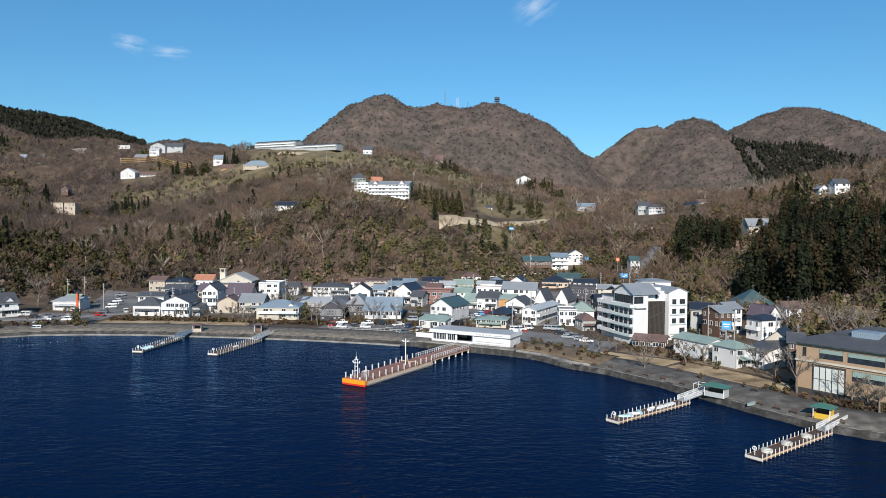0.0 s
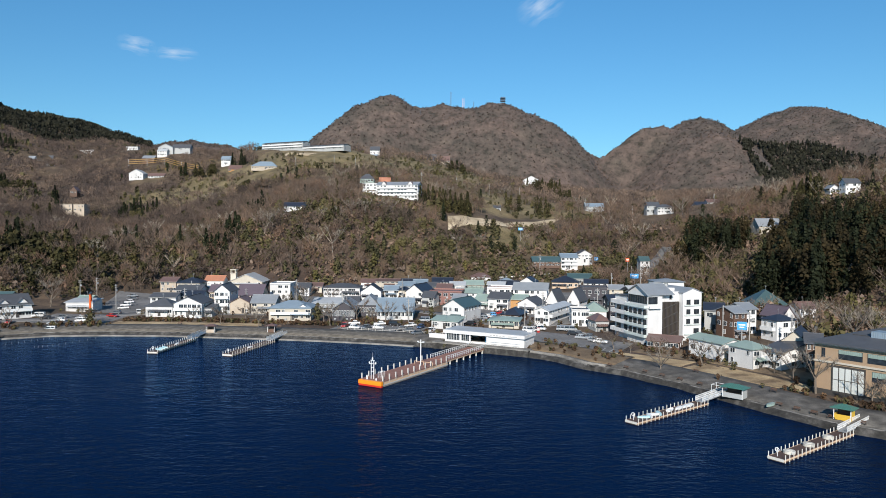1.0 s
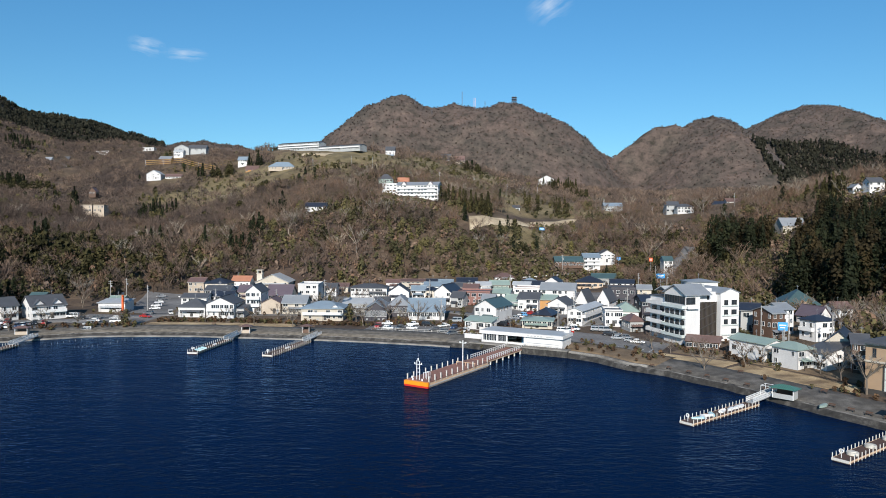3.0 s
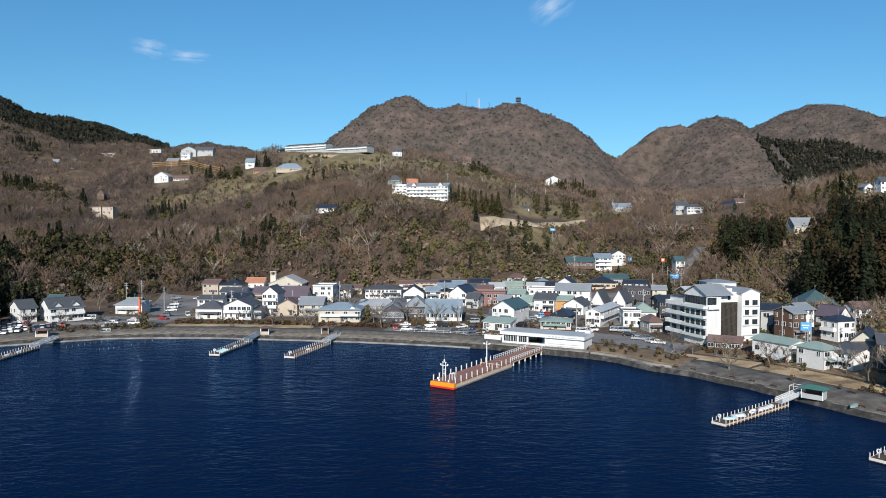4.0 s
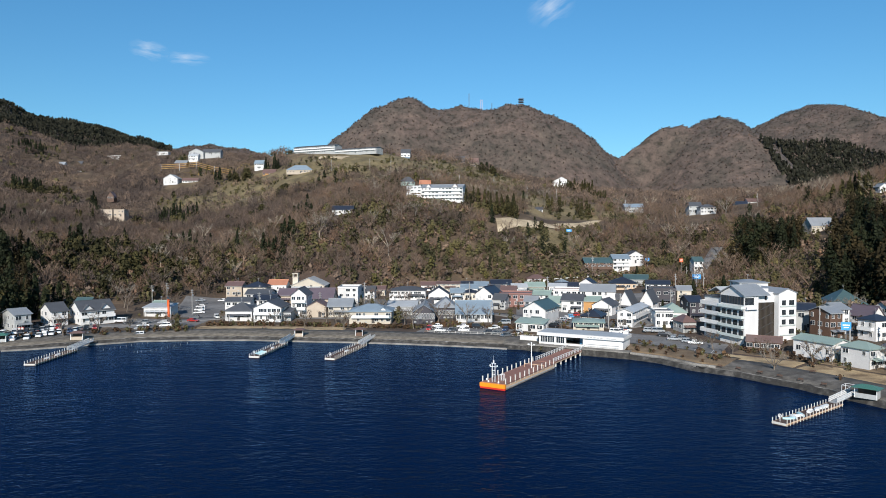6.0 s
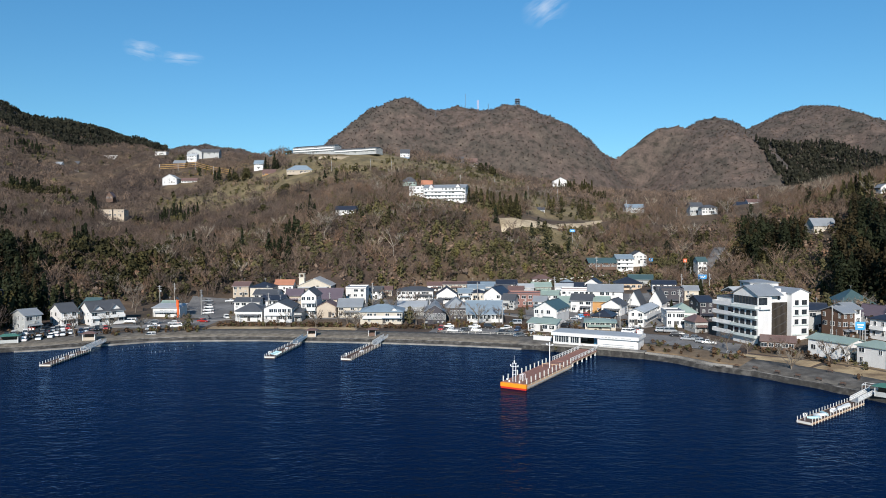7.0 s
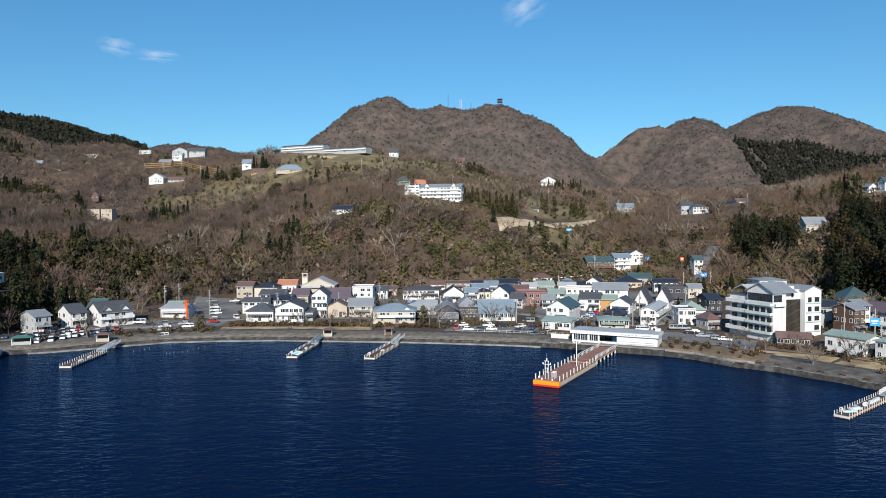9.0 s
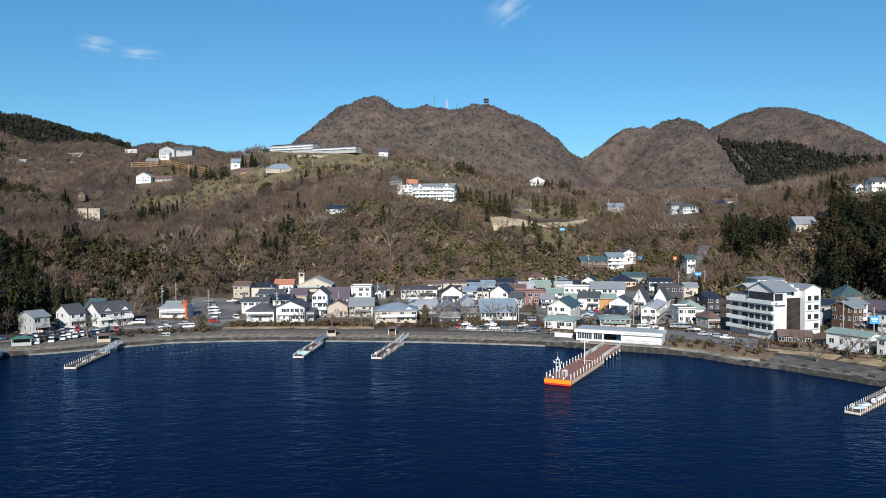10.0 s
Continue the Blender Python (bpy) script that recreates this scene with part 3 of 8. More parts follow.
def add_balcony(ob, x, y, z, turn, w, deep=1.2, mat=None, tall=1.0):
    """A slab with a solid parapet on three sides."""
    shape = boxes((-w / 2, -deep, -0.15, w / 2, 0, 0), (-w / 2, -deep, 0, w / 2, -deep + 0.12, tall), (-w / 2, -deep + 0.12, 0, -w / 2 + 0.12, 0, tall),
                  (w / 2 - 0.12, -deep + 0.12, 0, w / 2, 0, tall))
    return part("balcony", shape, mat or TRIM, ob, m=pose(x, y, z, 0, 0, turn))


def add_dormer(ob, x, y, z, w, rise, deep, wall, roof):
    """A gable that faces forward out of a roof slope."""
    a = part("dormer", prism([(x - w / 2, z), (x + w / 2, z), (x, z + rise)], "y", y, y + deep), wall, ob, mend=True)
    t = 0.18
    part("dormer_roof", prism([(x - w / 2 - 0.4, z - 0.25), (x, z + rise + 0.02), (x + w / 2 + 0.4, z - 0.25), (x + w / 2 + 0.4, z - 0.25 + t), (x, z + rise + t), (x - w / 2 - 0.4, z - 0.25 + t)], "y", y - 0.4, y + deep), roof, ob, mend=True)
    return a


def house(label, x, y, w, d, h, kind, rise, wall, roof, yaw=0, storeys=2, front=3, sides=2, name="house", category="house", group="houses of the lakeside town",
          size=None, frame_mat=None, pane_mat=None, balconies=(), door=True, foot=1.6, z=None, skirt=0.0):
    """A building whose middle stands at x, y; h is the height of its eaves."""
    z = float(ground_height(np.array(x), np.array(y))) if z is None else z
    ob = thing(name, pose(x, y, z, 0, 0, yaw), label, category, group)
    FOOTPRINTS.append((x, y, 0.55 * math.hypot(w, d) + 1.5, min(w, d)))
    part("wall", wall_shape(kind, w, d, h, rise, foot), wall, ob, mend=True)
    part("roof", roof_shape(kind, w, d, h, rise), roof, ob, mend=True)
    if kind == "flat":
        e = 0.12
        part("parapet", boxes((-w / 2 - e, -d / 2 - e, h + 0.16, w / 2 + e, -d / 2 + e, h + 0.7), (-w / 2 - e, d / 2 - e, h + 0.16, w / 2 + e, d / 2 + e, h + 0.7),
                              (-w / 2 - e, -d / 2 + e, h + 0.16, -w / 2 + e, d / 2 - e, h + 0.7), (w / 2 - e, -d / 2 + e, h + 0.16, w / 2 + e, d / 2 - e, h + 0.7)), wall, ob)
    elif kind in ("gable_x", "gable_y") and roof not in (PALEROOF,):
        cap = boxes((-w / 2 - 0.6, -0.16, h + rise + 0.14, w / 2 + 0.6, 0.16, h + rise + 0.34)) if kind == "gable_x" else boxes((-0.16, -d / 2 - 0.6, h + rise + 0.14, 0.16, d / 2 + 0.6, h + rise + 0.34))
        part("ridge_cap", cap, roof, ob)
    window_rows(ob, w, d, h, storeys, front, sides, size, frame_mat, pane_mat)
    for face, s, share in balconies:
        zz = h / storeys * s
        if face == "f":
            add_balcony(ob, 0, -d / 2, zz, 0, w * share)
        elif face == "l":
            add_balcony(ob, -w / 2, 0, zz, -90, d * share)
        else:
            add_balcony(ob, w / 2, 0, zz, 90, d * share)
    rng = random.Random(int(x * 17 + y * 29))
    if frame_mat is None and y < 420 and rng.random() < 0.6:
        run = w * rng.uniform(0.4, 0.9)
        off = rng.uniform(-0.5, 0.5) * (w - run)
        zz = min(2.5, h * 0.62)
        part("porch_roof", prism([(-d / 2 - 1.5, zz - 0.35), (-d / 2, zz + 0.15), (-d / 2, zz + 0.3), (-d / 2 - 1.5, zz - 0.22)], "x", off - run / 2, off + run / 2), roof, ob, mend=True)
        for sx in (off - run / 2 + 0.15, off + run / 2 - 0.15):
            part("porch_post", boxes((sx - 0.06, -d / 2 - 1.4, -0.4, sx + 0.06, -d / 2 - 1.28, zz - 0.32)), DARKTRIM, ob)
    if y < 420:
        for _ in range(rng.randrange(1, 4)):
            part("air_conditioner", stored("aircon", lambda: mesh_from("air_conditioner", *boxes((-0.4, -0.34, 0, 0.4, -0.02, 0.62)), [GREYWALL])), None, ob, m=pose(rng.uniform(-0.42, 0.42) * w, -d / 2, rng.choice((0.1, h * 0.5))))
        if kind != "flat" and rng.random() < 0.55:
            ax = rng.uniform(-0.3, 0.3) * w * (1 if kind == "gable_x" else 0.2)
            part("aerial", stored("aerial", lambda: mesh_from("aerial", *boxes((-0.03, -0.03, 0, 0.03, 0.03, 2.2), (-0.5, -0.02, 1.9, 0.5, 0.02, 1.94), (-0.35, -0.02, 1.6, 0.35, 0.02, 1.64)), [GREYSTEEL])), None, ob, m=pose(ax, 0, h + rise * 0.95))
        if rng.random() < 0.5:
            part("gutter", boxes((-w / 2 - 0.5, -d / 2 - 0.68, h - 0.32, w / 2 + 0.5, -d / 2 - 0.56, h - 0.2)) if kind == "gable_x" else boxes((-w / 2 - 0.06, -d / 2 - 0.1, -0.5, -w / 2 + 0.04, -d / 2, h - 0.1)), GREYWALL, ob)
    if door:
        part("door", stored("door", lambda: mesh_from("door", *boxes((-0.5, -0.05, 0, 0.5, 0.02, 2.05), (-0.56, -0.09, 0, -0.5, 0.02, 2.1), (0.5, -0.09, 0, 0.56, 0.02, 2.1), (-0.56, -0.09, 2.1, 0.56, 0.02, 2.18)), [DARKTRIM])),
             None, ob, m=pose(w * 0.5 / max(front, 1) * (0 if front % 2 == 0 else 1), -d / 2 - 0.012, 0.05))
    return ob


# ---- the lakeside town ----
house("white two-storey shop house with a grey hipped roof", -114.9, 285.0, 10.9, 10.0, 3.9, "hip", 2.9, WHITE, SLATE, 0, 1, 4, 2)
house("white gabled shop house with a row of upper windows", -102.5, 284.7, 11.1, 14.0, 5.6, "gable_y", 2.5, WHITE, SLATE, 0, 2, 6, 2, balconies=(('f', 1, 0.96),))
house("low dark-roofed annex beside a gabled shop", -95.5, 284.3, 3.9, 8.0, 3.5, "shed", 0.9, GREYWALL, SLATE, 0, 1, 2, 2)
house("narrow white three-storey guest house with stacked balconies", -92.2, 294.5, 6.3, 12.0, 9.1, "gable_y", 2.6, WHITE, SLATE, 0, 3, 3, 2, balconies=(('f', 1, 0.9), ('f', 2, 0.9)))
house("white two-storey house with a low grey roof", -121.4, 304.5, 11.0, 9.0, 4.9, "gable_x", 1.3, WHITE, SLATE, 0, 2, 4, 2)
house("white house under a dark grey gabled roof", -118.7, 327.0, 11.5, 10.0, 5.5, "gable_x", 1.7, WHITE, SLATE, 0, 2, 4, 2)
house("house with a blue-black hipped tile roof", -127.0, 350.5, 11.2, 11.0, 5.8, "hip", 2.4, CREAM, NAVYROOF, 0, 2, 4, 2)
house("beige house with a weathered brown roof", -138.2, 352.5, 7.9, 9.0, 5.4, "gable_x", 1.7, BEIGE, BROWNROOF, 0, 2, 3, 2)
house("white house with a terracotta roof", -119.8, 366.0, 9.4, 8.0, 3.9, "gable_x", 2.1, WHITE, ORANGEROOF, 0, 1, 3, 2)
house("large cream hall with a pale gabled roof", -104.6, 374.0, 17.5, 16.0, 2.1, "gable_y", 3.9, CREAM, PALEROOF, 0, 1, 5, 2)
house("house with a broad purple-grey sheet roof", -88.2, 321.0, 11.0, 12.0, 4.4, "gable_x", 4.1, BEIGE, PURPLEROOF, 0, 2, 4, 2)
house("house with a purple-grey sheet roof among others", -107.1, 332.5, 7.5, 9.0, 4.2, "gable_x", 2.6, BEIGE, PURPLEROOF, 0, 1, 3, 2)
house("white house with a dark roof behind the gabled shop", -111.7, 310.5, 9.9, 9.0, 5.1, "gable_x", 1.8, WHITE, NAVYROOF, 0, 2, 4, 2)
house("tan house behind bare garden trees", -84.7, 292.5, 8.0, 9.0, 4.5, "gable_y", 2.1, BEIGE, BROWNROOF, 0, 2, 3, 2)
house("beige house with a grey-blue sheet roof", -75.0, 293.0, 9.8, 10.0, 4.5, "gable_x", 2.6, CREAM, GREYROOF, 0, 2, 4, 2)
house("white boxy guest house with roof tanks", -77.9, 336.5, 9.6, 13.0, 7.1, "flat", 0.5, WHITE, GREYROOF, 0, 3, 3, 2)
dormered = house("long cream inn with a hipped blue sheet roof and balconies", -60.4, 278.8, 16.6, 13.0, 4.5, "hip", 2.4, CREAM, BLUEROOF, 0, 2, 7, 2, balconies=(('f', 1, 0.9),))
add_dormer(dormered, 5.0, -5.9, 4.8, 3.3, 1.3, 5.9, WHITE, BLUEROOF)
house("low hall with a pale grey sheet roof", -49.3, 299.0, 11.9, 14.0, 3.5, "gable_x", 1.7, GREYWALL, PALEROOF, 0, 1, 4, 2)
house("dark timber and glass pavilion with a grey gabled roof", -39.3, 281.0, 8.8, 18.0, 4.2, "gable_y", 2.7, DARKWALL, GREYROOF, 0, 1, 8, 2, size=(1.3, 2.2))
house("pavilion with a low grey-blue sheet roof", -30.8, 290.0, 8.0, 16.0, 4.2, "hip", 3.6, DARKWALL, GREYROOF, 0, 1, 6, 2, size=(1.3, 1.8))
house("pavilion wing with a low blue-green sheet roof", -19.4, 283.0, 14.2, 18.0, 3.0, "gable_x", 4.2, WHITE, BLUEROOF, 0, 1, 9, 2, size=(1.3, 1.6))
house("white two-storey office block with rows of windows", -50.2, 346.0, 17.7, 12.0, 4.4, "hip", 1.7, WHITE, SLATE, 0, 2, 9, 3)
house("white house with a steep blue-black tile roof", -34.6, 333.0, 9.6, 10.0, 4.3, "gable_y", 3.2, WHITE, NAVYROOF, 0, 1, 3, 2)
house("beige three-storey flats with a brown roof", -30.3, 377.5, 12.4, 11.0, 3.9, "gable_x", 0.8, CREAM, BROWNROOF, 0, 3, 5, 2)
house("white house with a pale blue sheet roof", -19.4, 361.0, 8.4, 10.0, 3.5, "gable_x", 1.6, WHITE, BLUEROOF, 0, 1, 3, 2)
house("white house with a blue-grey sheet roof", -12.7, 370.5, 7.1, 9.0, 3.6, "gable_x", 1.7, WHITE, BLUEROOF, 0, 1, 3, 2)
house("white gabled house with a dark tile roof", -11.1, 323.4, 8.5, 12.0, 5.6, "gable_y", 3.1, WHITE, NAVYROOF, -25, 2, 3, 2)
house("house with a hipped dark tile roof", -19.4, 339.0, 6.0, 8.0, 4.0, "hip", 1.3, CREAM, NAVYROOF, 0, 1, 2, 2)
house("house with a low blue-black roof at the foot of the hill", -16.9, 388.5, 13.7, 9.0, 2.4, "gable_x", 1.2, WHITE, NAVYROOF, 0, 1, 5, 2)
house("white house with a dark roof at the foot of the hill", -1.1, 388.5, 10.9, 9.0, 2.4, "gable_x", 1.9, WHITE, NAVYROOF, 0, 1, 4, 2)
house("tan house with a dark roof", -6.1, 356.0, 6.9, 8.0, 3.8, "gable_x", 1.7, BEIGE, SLATE, 0, 1, 2, 2)
house("dark red two-storey flat-roofed block", 1.4, 321.9, 14.6, 12.0, 5.5, "flat", 0.5, REDWALL, BROWNROOF, -8, 2, 5, 2)
house("white house with a dark green-grey gabled roof", 7.1, 274.8, 9.2, 15.0, 5.7, "gable_y", 2.7, WHITE, TEALROOF, -28, 2, 4, 5)
house("white house with a brown roof on the rise", 21.0, 409.5, 11.2, 9.0, 2.4, "hip", 2.3, WHITE, BROWNROOF, 0, 1, 4, 2)
house("white house with a grey-blue roof on the rise", 36.2, 409.0, 8.9, 8.0, 2.4, "hip", 2.0, WHITE, BLUEROOF, 0, 1, 3, 2)
house("pale house with a green sheet roof", 15.6, 370.0, 9.8, 8.0, 3.3, "gable_x", 1.8, CREAM, GREENROOF, 0, 1, 4, 2)
house("white house with a pale roof", 6.9, 366.0, 7.6, 8.0, 3.4, "gable_x", 1.5, WHITE, PALEROOF, 0, 1, 3, 2)
house("white house with a long dark roof", 36.9, 390.8, 14.1, 10.0, 2.2, "gable_x", 2.2, WHITE, NAVYROOF, -15, 1, 5, 2)
house("white house with a pinkish flat roof", 28.7, 339.9, 14.0, 12.0, 5.4, "flat", 0.5, WHITE, PINKROOF, -12, 2, 5, 2)
house("large white two-storey house with a grey sheet roof", 41.6, 333.3, 16.0, 11.0, 5.6, "gable_x", 2.8, WHITE, GREYROOF, -14, 2, 6, 2)
house("tan hall with a dark tile roof", 69.0, 398.9, 14.6, 14.0, 3.3, "hip", 3.3, TANWALL, NAVYROOF, -10, 1, 5, 2)
house("house with a teal sheet roof", 78.7, 406.9, 13.4, 10.0, 4.0, "gable_x", 2.3, GREYWALL, TEALROOF, -10, 1, 5, 2)
house("white cottage with a steep dark roof", 48.6, 303.9, 5.5, 9.0, 4.0, "gable_y", 4.9, WHITE, SLATE, -30, 1, 2, 2)
house("white gabled cottage with a steep grey roof", 58.1, 304.3, 5.4, 10.0, 4.8, "gable_y", 4.6, WHITE, SLATE, -30, 2, 2, 2)
house("dark flat-roofed restaurant beside the road", 70.2, 327.9, 12.1, 12.0, 7.3, "flat", 0.5, DARKWALL, SLATE, -12, 2, 4, 2)
house("ochre timber shop with a pale green roof", 32.0, 304.3, 9.2, 9.0, 5.1, "gable_x", 1.5, ORANGEWALL, GREENROOF, -15, 2, 3, 2)
house("white two-storey house with a dark hipped roof", 37.2, 296.0, 8.4, 10.0, 4.1, "gable_y", 2.4, WHITE, SLATE, -30, 1, 3, 2)
house("white house with a grey roof", 24.8, 302.7, 8.8, 10.0, 5.2, "gable_x", 2.2, WHITE, SLATE, -20, 2, 3, 2)
house("white house with a greenish roof", 18.3, 306.2, 7.0, 9.0, 3.6, "gable_x", 2.3, WHITE, GREENROOF, -20, 1, 3, 2)
house("low house with a blue-black pyramid roof", 27.4, 272.5, 7.6, 10.0, 2.6, "hip", 2.3, BROWN, NAVYROOF, -25, 1, 3, 2)
house("cream restaurant with arched windows and a pale green roof", 22.9, 259.3, 11.0, 10.0, 2.5, "hip", 1.0, CREAM, GREENROOF, -12, 1, 6, 2, size=(1.5, 1.5))
house("long white two-storey lodging with a pale sheet roof and balconies", 42.7, 271.9, 5.6, 26.0, 5.0, "gable_y", 1.1, WHITE, PALEROOF, -28, 2, 2, 8, balconies=(('r', 1, 0.96),))
house("small white two-storey shop with a signboard", 51.0, 262.7, 6.4, 10.0, 5.5, "flat", 0.5, WHITE, SLATE, -5, 2, 4, 2)
house("house with a broad pale green hipped roof", 59.8, 277.9, 9.2, 12.0, 3.4, "hip", 3.1, WHITE, GREENROOF, -10, 1, 3, 2)
house("small grey house with a brown mansard roof", 55.6, 250.5, 5.0, 7.5, 3.6, "hip", 2.2, GREYWALL, BROWNROOF, 10, 1, 3, 2)
# dark walls here stand in for the hotel's shadow on this house
house("house beside the hotel, walls coloured dark for its shade", 67.4, 278.0, 5.3, 12.0, 7.4, "gable_x", 1.9, DARKWALL, NAVYROOF, 0, 3, 2, 2)
house("brown three-storey shop with a grey roof", 93.9, 227.7, 5.2, 8.2, 8.2, "gable_x", 1.5, BROWN, GREYROOF, 20, 3, 2, 3)
house("white house with a grey gabled roof behind the brown shop", 100.2, 234.4, 5.4, 7.4, 8.2, "gable_x", 1.6, WHITE, GREYROOF, 20, 3, 2, 2)
house("long white single-storey house raised on posts", 77.9, 199.4, 7.6, 12.6, 4.7, "gable_y", 1.0, WHITE, GREENROOF, 25, 1, 2, 4, foot=0.2)
house("white two-storey house with a pale green hipped roof", 81.6, 186.0, 5.8, 8.0, 5.0, "hip", 1.5, WHITE, GREENROOF, 25, 2, 2, 3)
house("white house with a wide dark grey lean-to roof", 90.1, 184.0, 6.6, 9.9, 4.1, "shed", 2.4, WHITE, SLATE, -65, 2, 3, 3, balconies=(("f", 1, 0.96),))
house("pale house with a dark roof and a glazed porch", 106.4, 221.6, 7.6, 6.2, 6.2, "hip", 1.5, WHITE, NAVYROOF, 20, 2, 3, 2, balconies=(("l", 1, 0.8),))
house("old house with a dark tiled gabled roof", 97.0, 190.5, 6.8, 11.0, 5.6, "gable_y", 3.0, CREAM, NAVYROOF, -35, 2, 2, 2)
house("dark tiled house beside the brick museum", 95.7, 180.1, 3.6, 9.0, 7.4, "gable_x", 1.8, BROWN, SLATE, -25, 3, 2, 2)
house("house with a purple-brown roof", 119.0, 248.3, 5.6, 9.4, 3.0, "gable_y", 3.2, WHITE, PURPLEROOF, 20, 1, 2, 2)
house("white house with a brown roof at the wood's edge", 128.6, 250.2, 6.4, 6.4, 5.4, "gable_x", 1.8, WHITE, BROWNROOF, 10, 2, 3, 2)
house("dark roofed house beside the hotel", 93.3, 240.7, 6.1, 10.0, 7.2, "gable_x", 1.8, GREYWALL, NAVYROOF, -20, 2, 2, 2)
house("temple hall with a broad green copper roof", 131.5, 285.9, 13.5, 16.0, 2.4, "hip", 5.5, BROWN, TEALROOF, -10, 1, 5, 2)
house("low brown-roofed tea house in front of the hotel", 69.0, 216.3, 9.3, 9.0, 2.6, "gable_x", 1.1, BROWN, BROWNROOF, -25, 1, 5, 2)
house("white penthouse block behind the hotel", 83.5, 262.5, 10.5, 9.0, 14.5, "hip", 0.9, WHITE, GREYROOF, 0, 6, 4, 2)
house("grey corrugated boat shed beside a car park", -190.9, 256.5, 5.6, 11.4, 6.0, "gable_x", 1.7, GREYWALL, GREYROOF, 52, 2, 2, 3)
house("white two-storey house with a grey gabled roof", -183.0, 267.3, 6.0, 9.8, 5.6, "gable_x", 2.8, WHITE, SLATE, 52, 2, 2, 3, balconies=(("f", 1, 0.8),))
dormered = house("white inn with dark double-gabled roofs and a veranda", -171.6, 274.0, 12.4, 12.6, 5.2, "gable_x", 3.4, WHITE, SLATE, 46, 2, 5, 2, balconies=(('f', 1, 1.0),))
add_dormer(dormered, -3.3, -5.8, 5.4, 4.0, 2.0, 5.8, WHITE, SLATE)
add_dormer(dormered, 3.2, -5.8, 5.4, 4.0, 2.0, 5.8, WHITE, SLATE)
house("inn wing with a green sheet roof", -182.1, 289.0, 6.0, 14.0, 3.5, "gable_x", 3.9, CREAM, TEALROOF, 0, 2, 2, 2)
house("white hillside house with a deep balcony", -219.5, 271.0, 12.2, 10.0, 3.0, "flat", 1.7, WHITE, GREYROOF, 0, 1, 4, 2, balconies=(('f', 0.05, 1.0),), group='houses on the hillside', z=19.6, foot=0.3)
house("low white ticket house beside the gate", -152.5, 294.2, 11.4, 8.0, 3.6, "shed", 1.0, WHITE, PALEROOF, 0, 1, 5, 2)
house("white-walled storehouse with a green roof", -157.1, 306.0, 5.9, 8.0, 3.0, "gable_x", 1.5, WHITE, GREENROOF, 0, 1, 2, 2)
house("low annex with a pale green sheet roof before the gabled house", 1.4, 255.7, 10.7, 5.0, 2.9, "shed", 1.2, WHITE, GREENROOF, -28, 1, 4, 2)
house("white house with a weathered greenish roof", 14.4, 328.2, 7.9, 8.0, 4.2, "gable_x", 1.6, WHITE, GREENROOF, -15, 2, 3, 2)
house("cream house with a brown sheet roof", 0.4, 350.0, 7.3, 8.0, 3.9, "gable_x", 1.6, CREAM, BROWNROOF, -8, 2, 3, 2)
house("low white house with a pale sheet roof", 27.7, 368.4, 8.9, 7.0, 3.8, "gable_x", 1.3, WHITE, PALEROOF, -12, 1, 3, 2)
house("white gabled house with a blue-black roof", 46.9, 386.3, 7.7, 8.0, 3.7, "gable_y", 2.4, WHITE, NAVYROOF, -25, 2, 3, 2)
house("white house with a dark roof behind the restaurant", 79.3, 365.1, 11.7, 8.0, 3.5, "gable_x", 1.6, WHITE, NAVYROOF, -12, 2, 4, 2)
house("white house with a dark roof and upper balcony", -71.1, 347.9, 8.6, 8.0, 4.2, "gable_x", 1.8, WHITE, SLATE, 0, 2, 3, 2)
house("cream house with a brown roof under the wood", -65.9, 360.2, 6.1, 7.0, 3.2, "gable_x", 1.4, CREAM, BROWNROOF, 0, 2, 2, 2)
house("grey lean-to house beside the red block", -6.1, 311.8, 5.5, 7.0, 4.5, "gable_x", 2.0, GREYWALL, SLATE, -20, 2, 2, 2)
house("small white house with a brown roof under the wood", -41.1, 379.4, 7.9, 7.0, 3.0, "gable_x", 1.4, WHITE, BROWNROOF, 0, 1, 3, 2)
house("white house with a grey sheet roof in the lanes", 7.2, 308.5, 5.4, 7.0, 4.0, "gable_x", 1.8, WHITE, GREYROOF, -15, 2, 2, 2)
house("white house with a blue sheet roof in the lanes", -25.6, 338.9, 6.5, 8.0, 4.1, "gable_x", 1.7, WHITE, BLUEROOF, 0, 2, 3, 2)
house("white house with a slate roof in the lanes", -39.9, 302.1, 6.3, 8.0, 3.6, "gable_x", 1.9, WHITE, SLATE, 0, 2, 2, 2)
house("pale house with a grey roof beside the hill road", 81.2, 330.1, 6.3, 7.0, 4.2, "gable_x", 1.6, CREAM, GREYROOF, -10, 2, 2, 2)

# ---- houses on the hillside ----
house("white villa on the far hillside", -537.1, 945.0, 17.5, 14.0, 3.0, "gable_y", 5.3, WHITE, PALEROOF, 0, 1, 6, 2, group='houses on the hillside', z=115.1, foot=1.5)
house("small white house on the far hillside", -570.9, 965.0, 9.3, 10.0, 6.0, "gable_x", 5.2, WHITE, GREYROOF, 0, 2, 3, 2, group='houses on the hillside', z=123.4, foot=5.8)
house("dark house on the far hillside", -570.0, 1005.0, 13.0, 10.0, 6.0, "gable_x", 6.2, BROWN, SLATE, 0, 2, 5, 2, group='houses on the hillside', z=127.1, foot=4.0)
house("low white house among trees", -486.8, 865.0, 15.3, 10.0, 3.0, "flat", 2.1, WHITE, GREYROOF, 0, 1, 5, 2, group='houses on the hillside', z=91.1, foot=1.5)
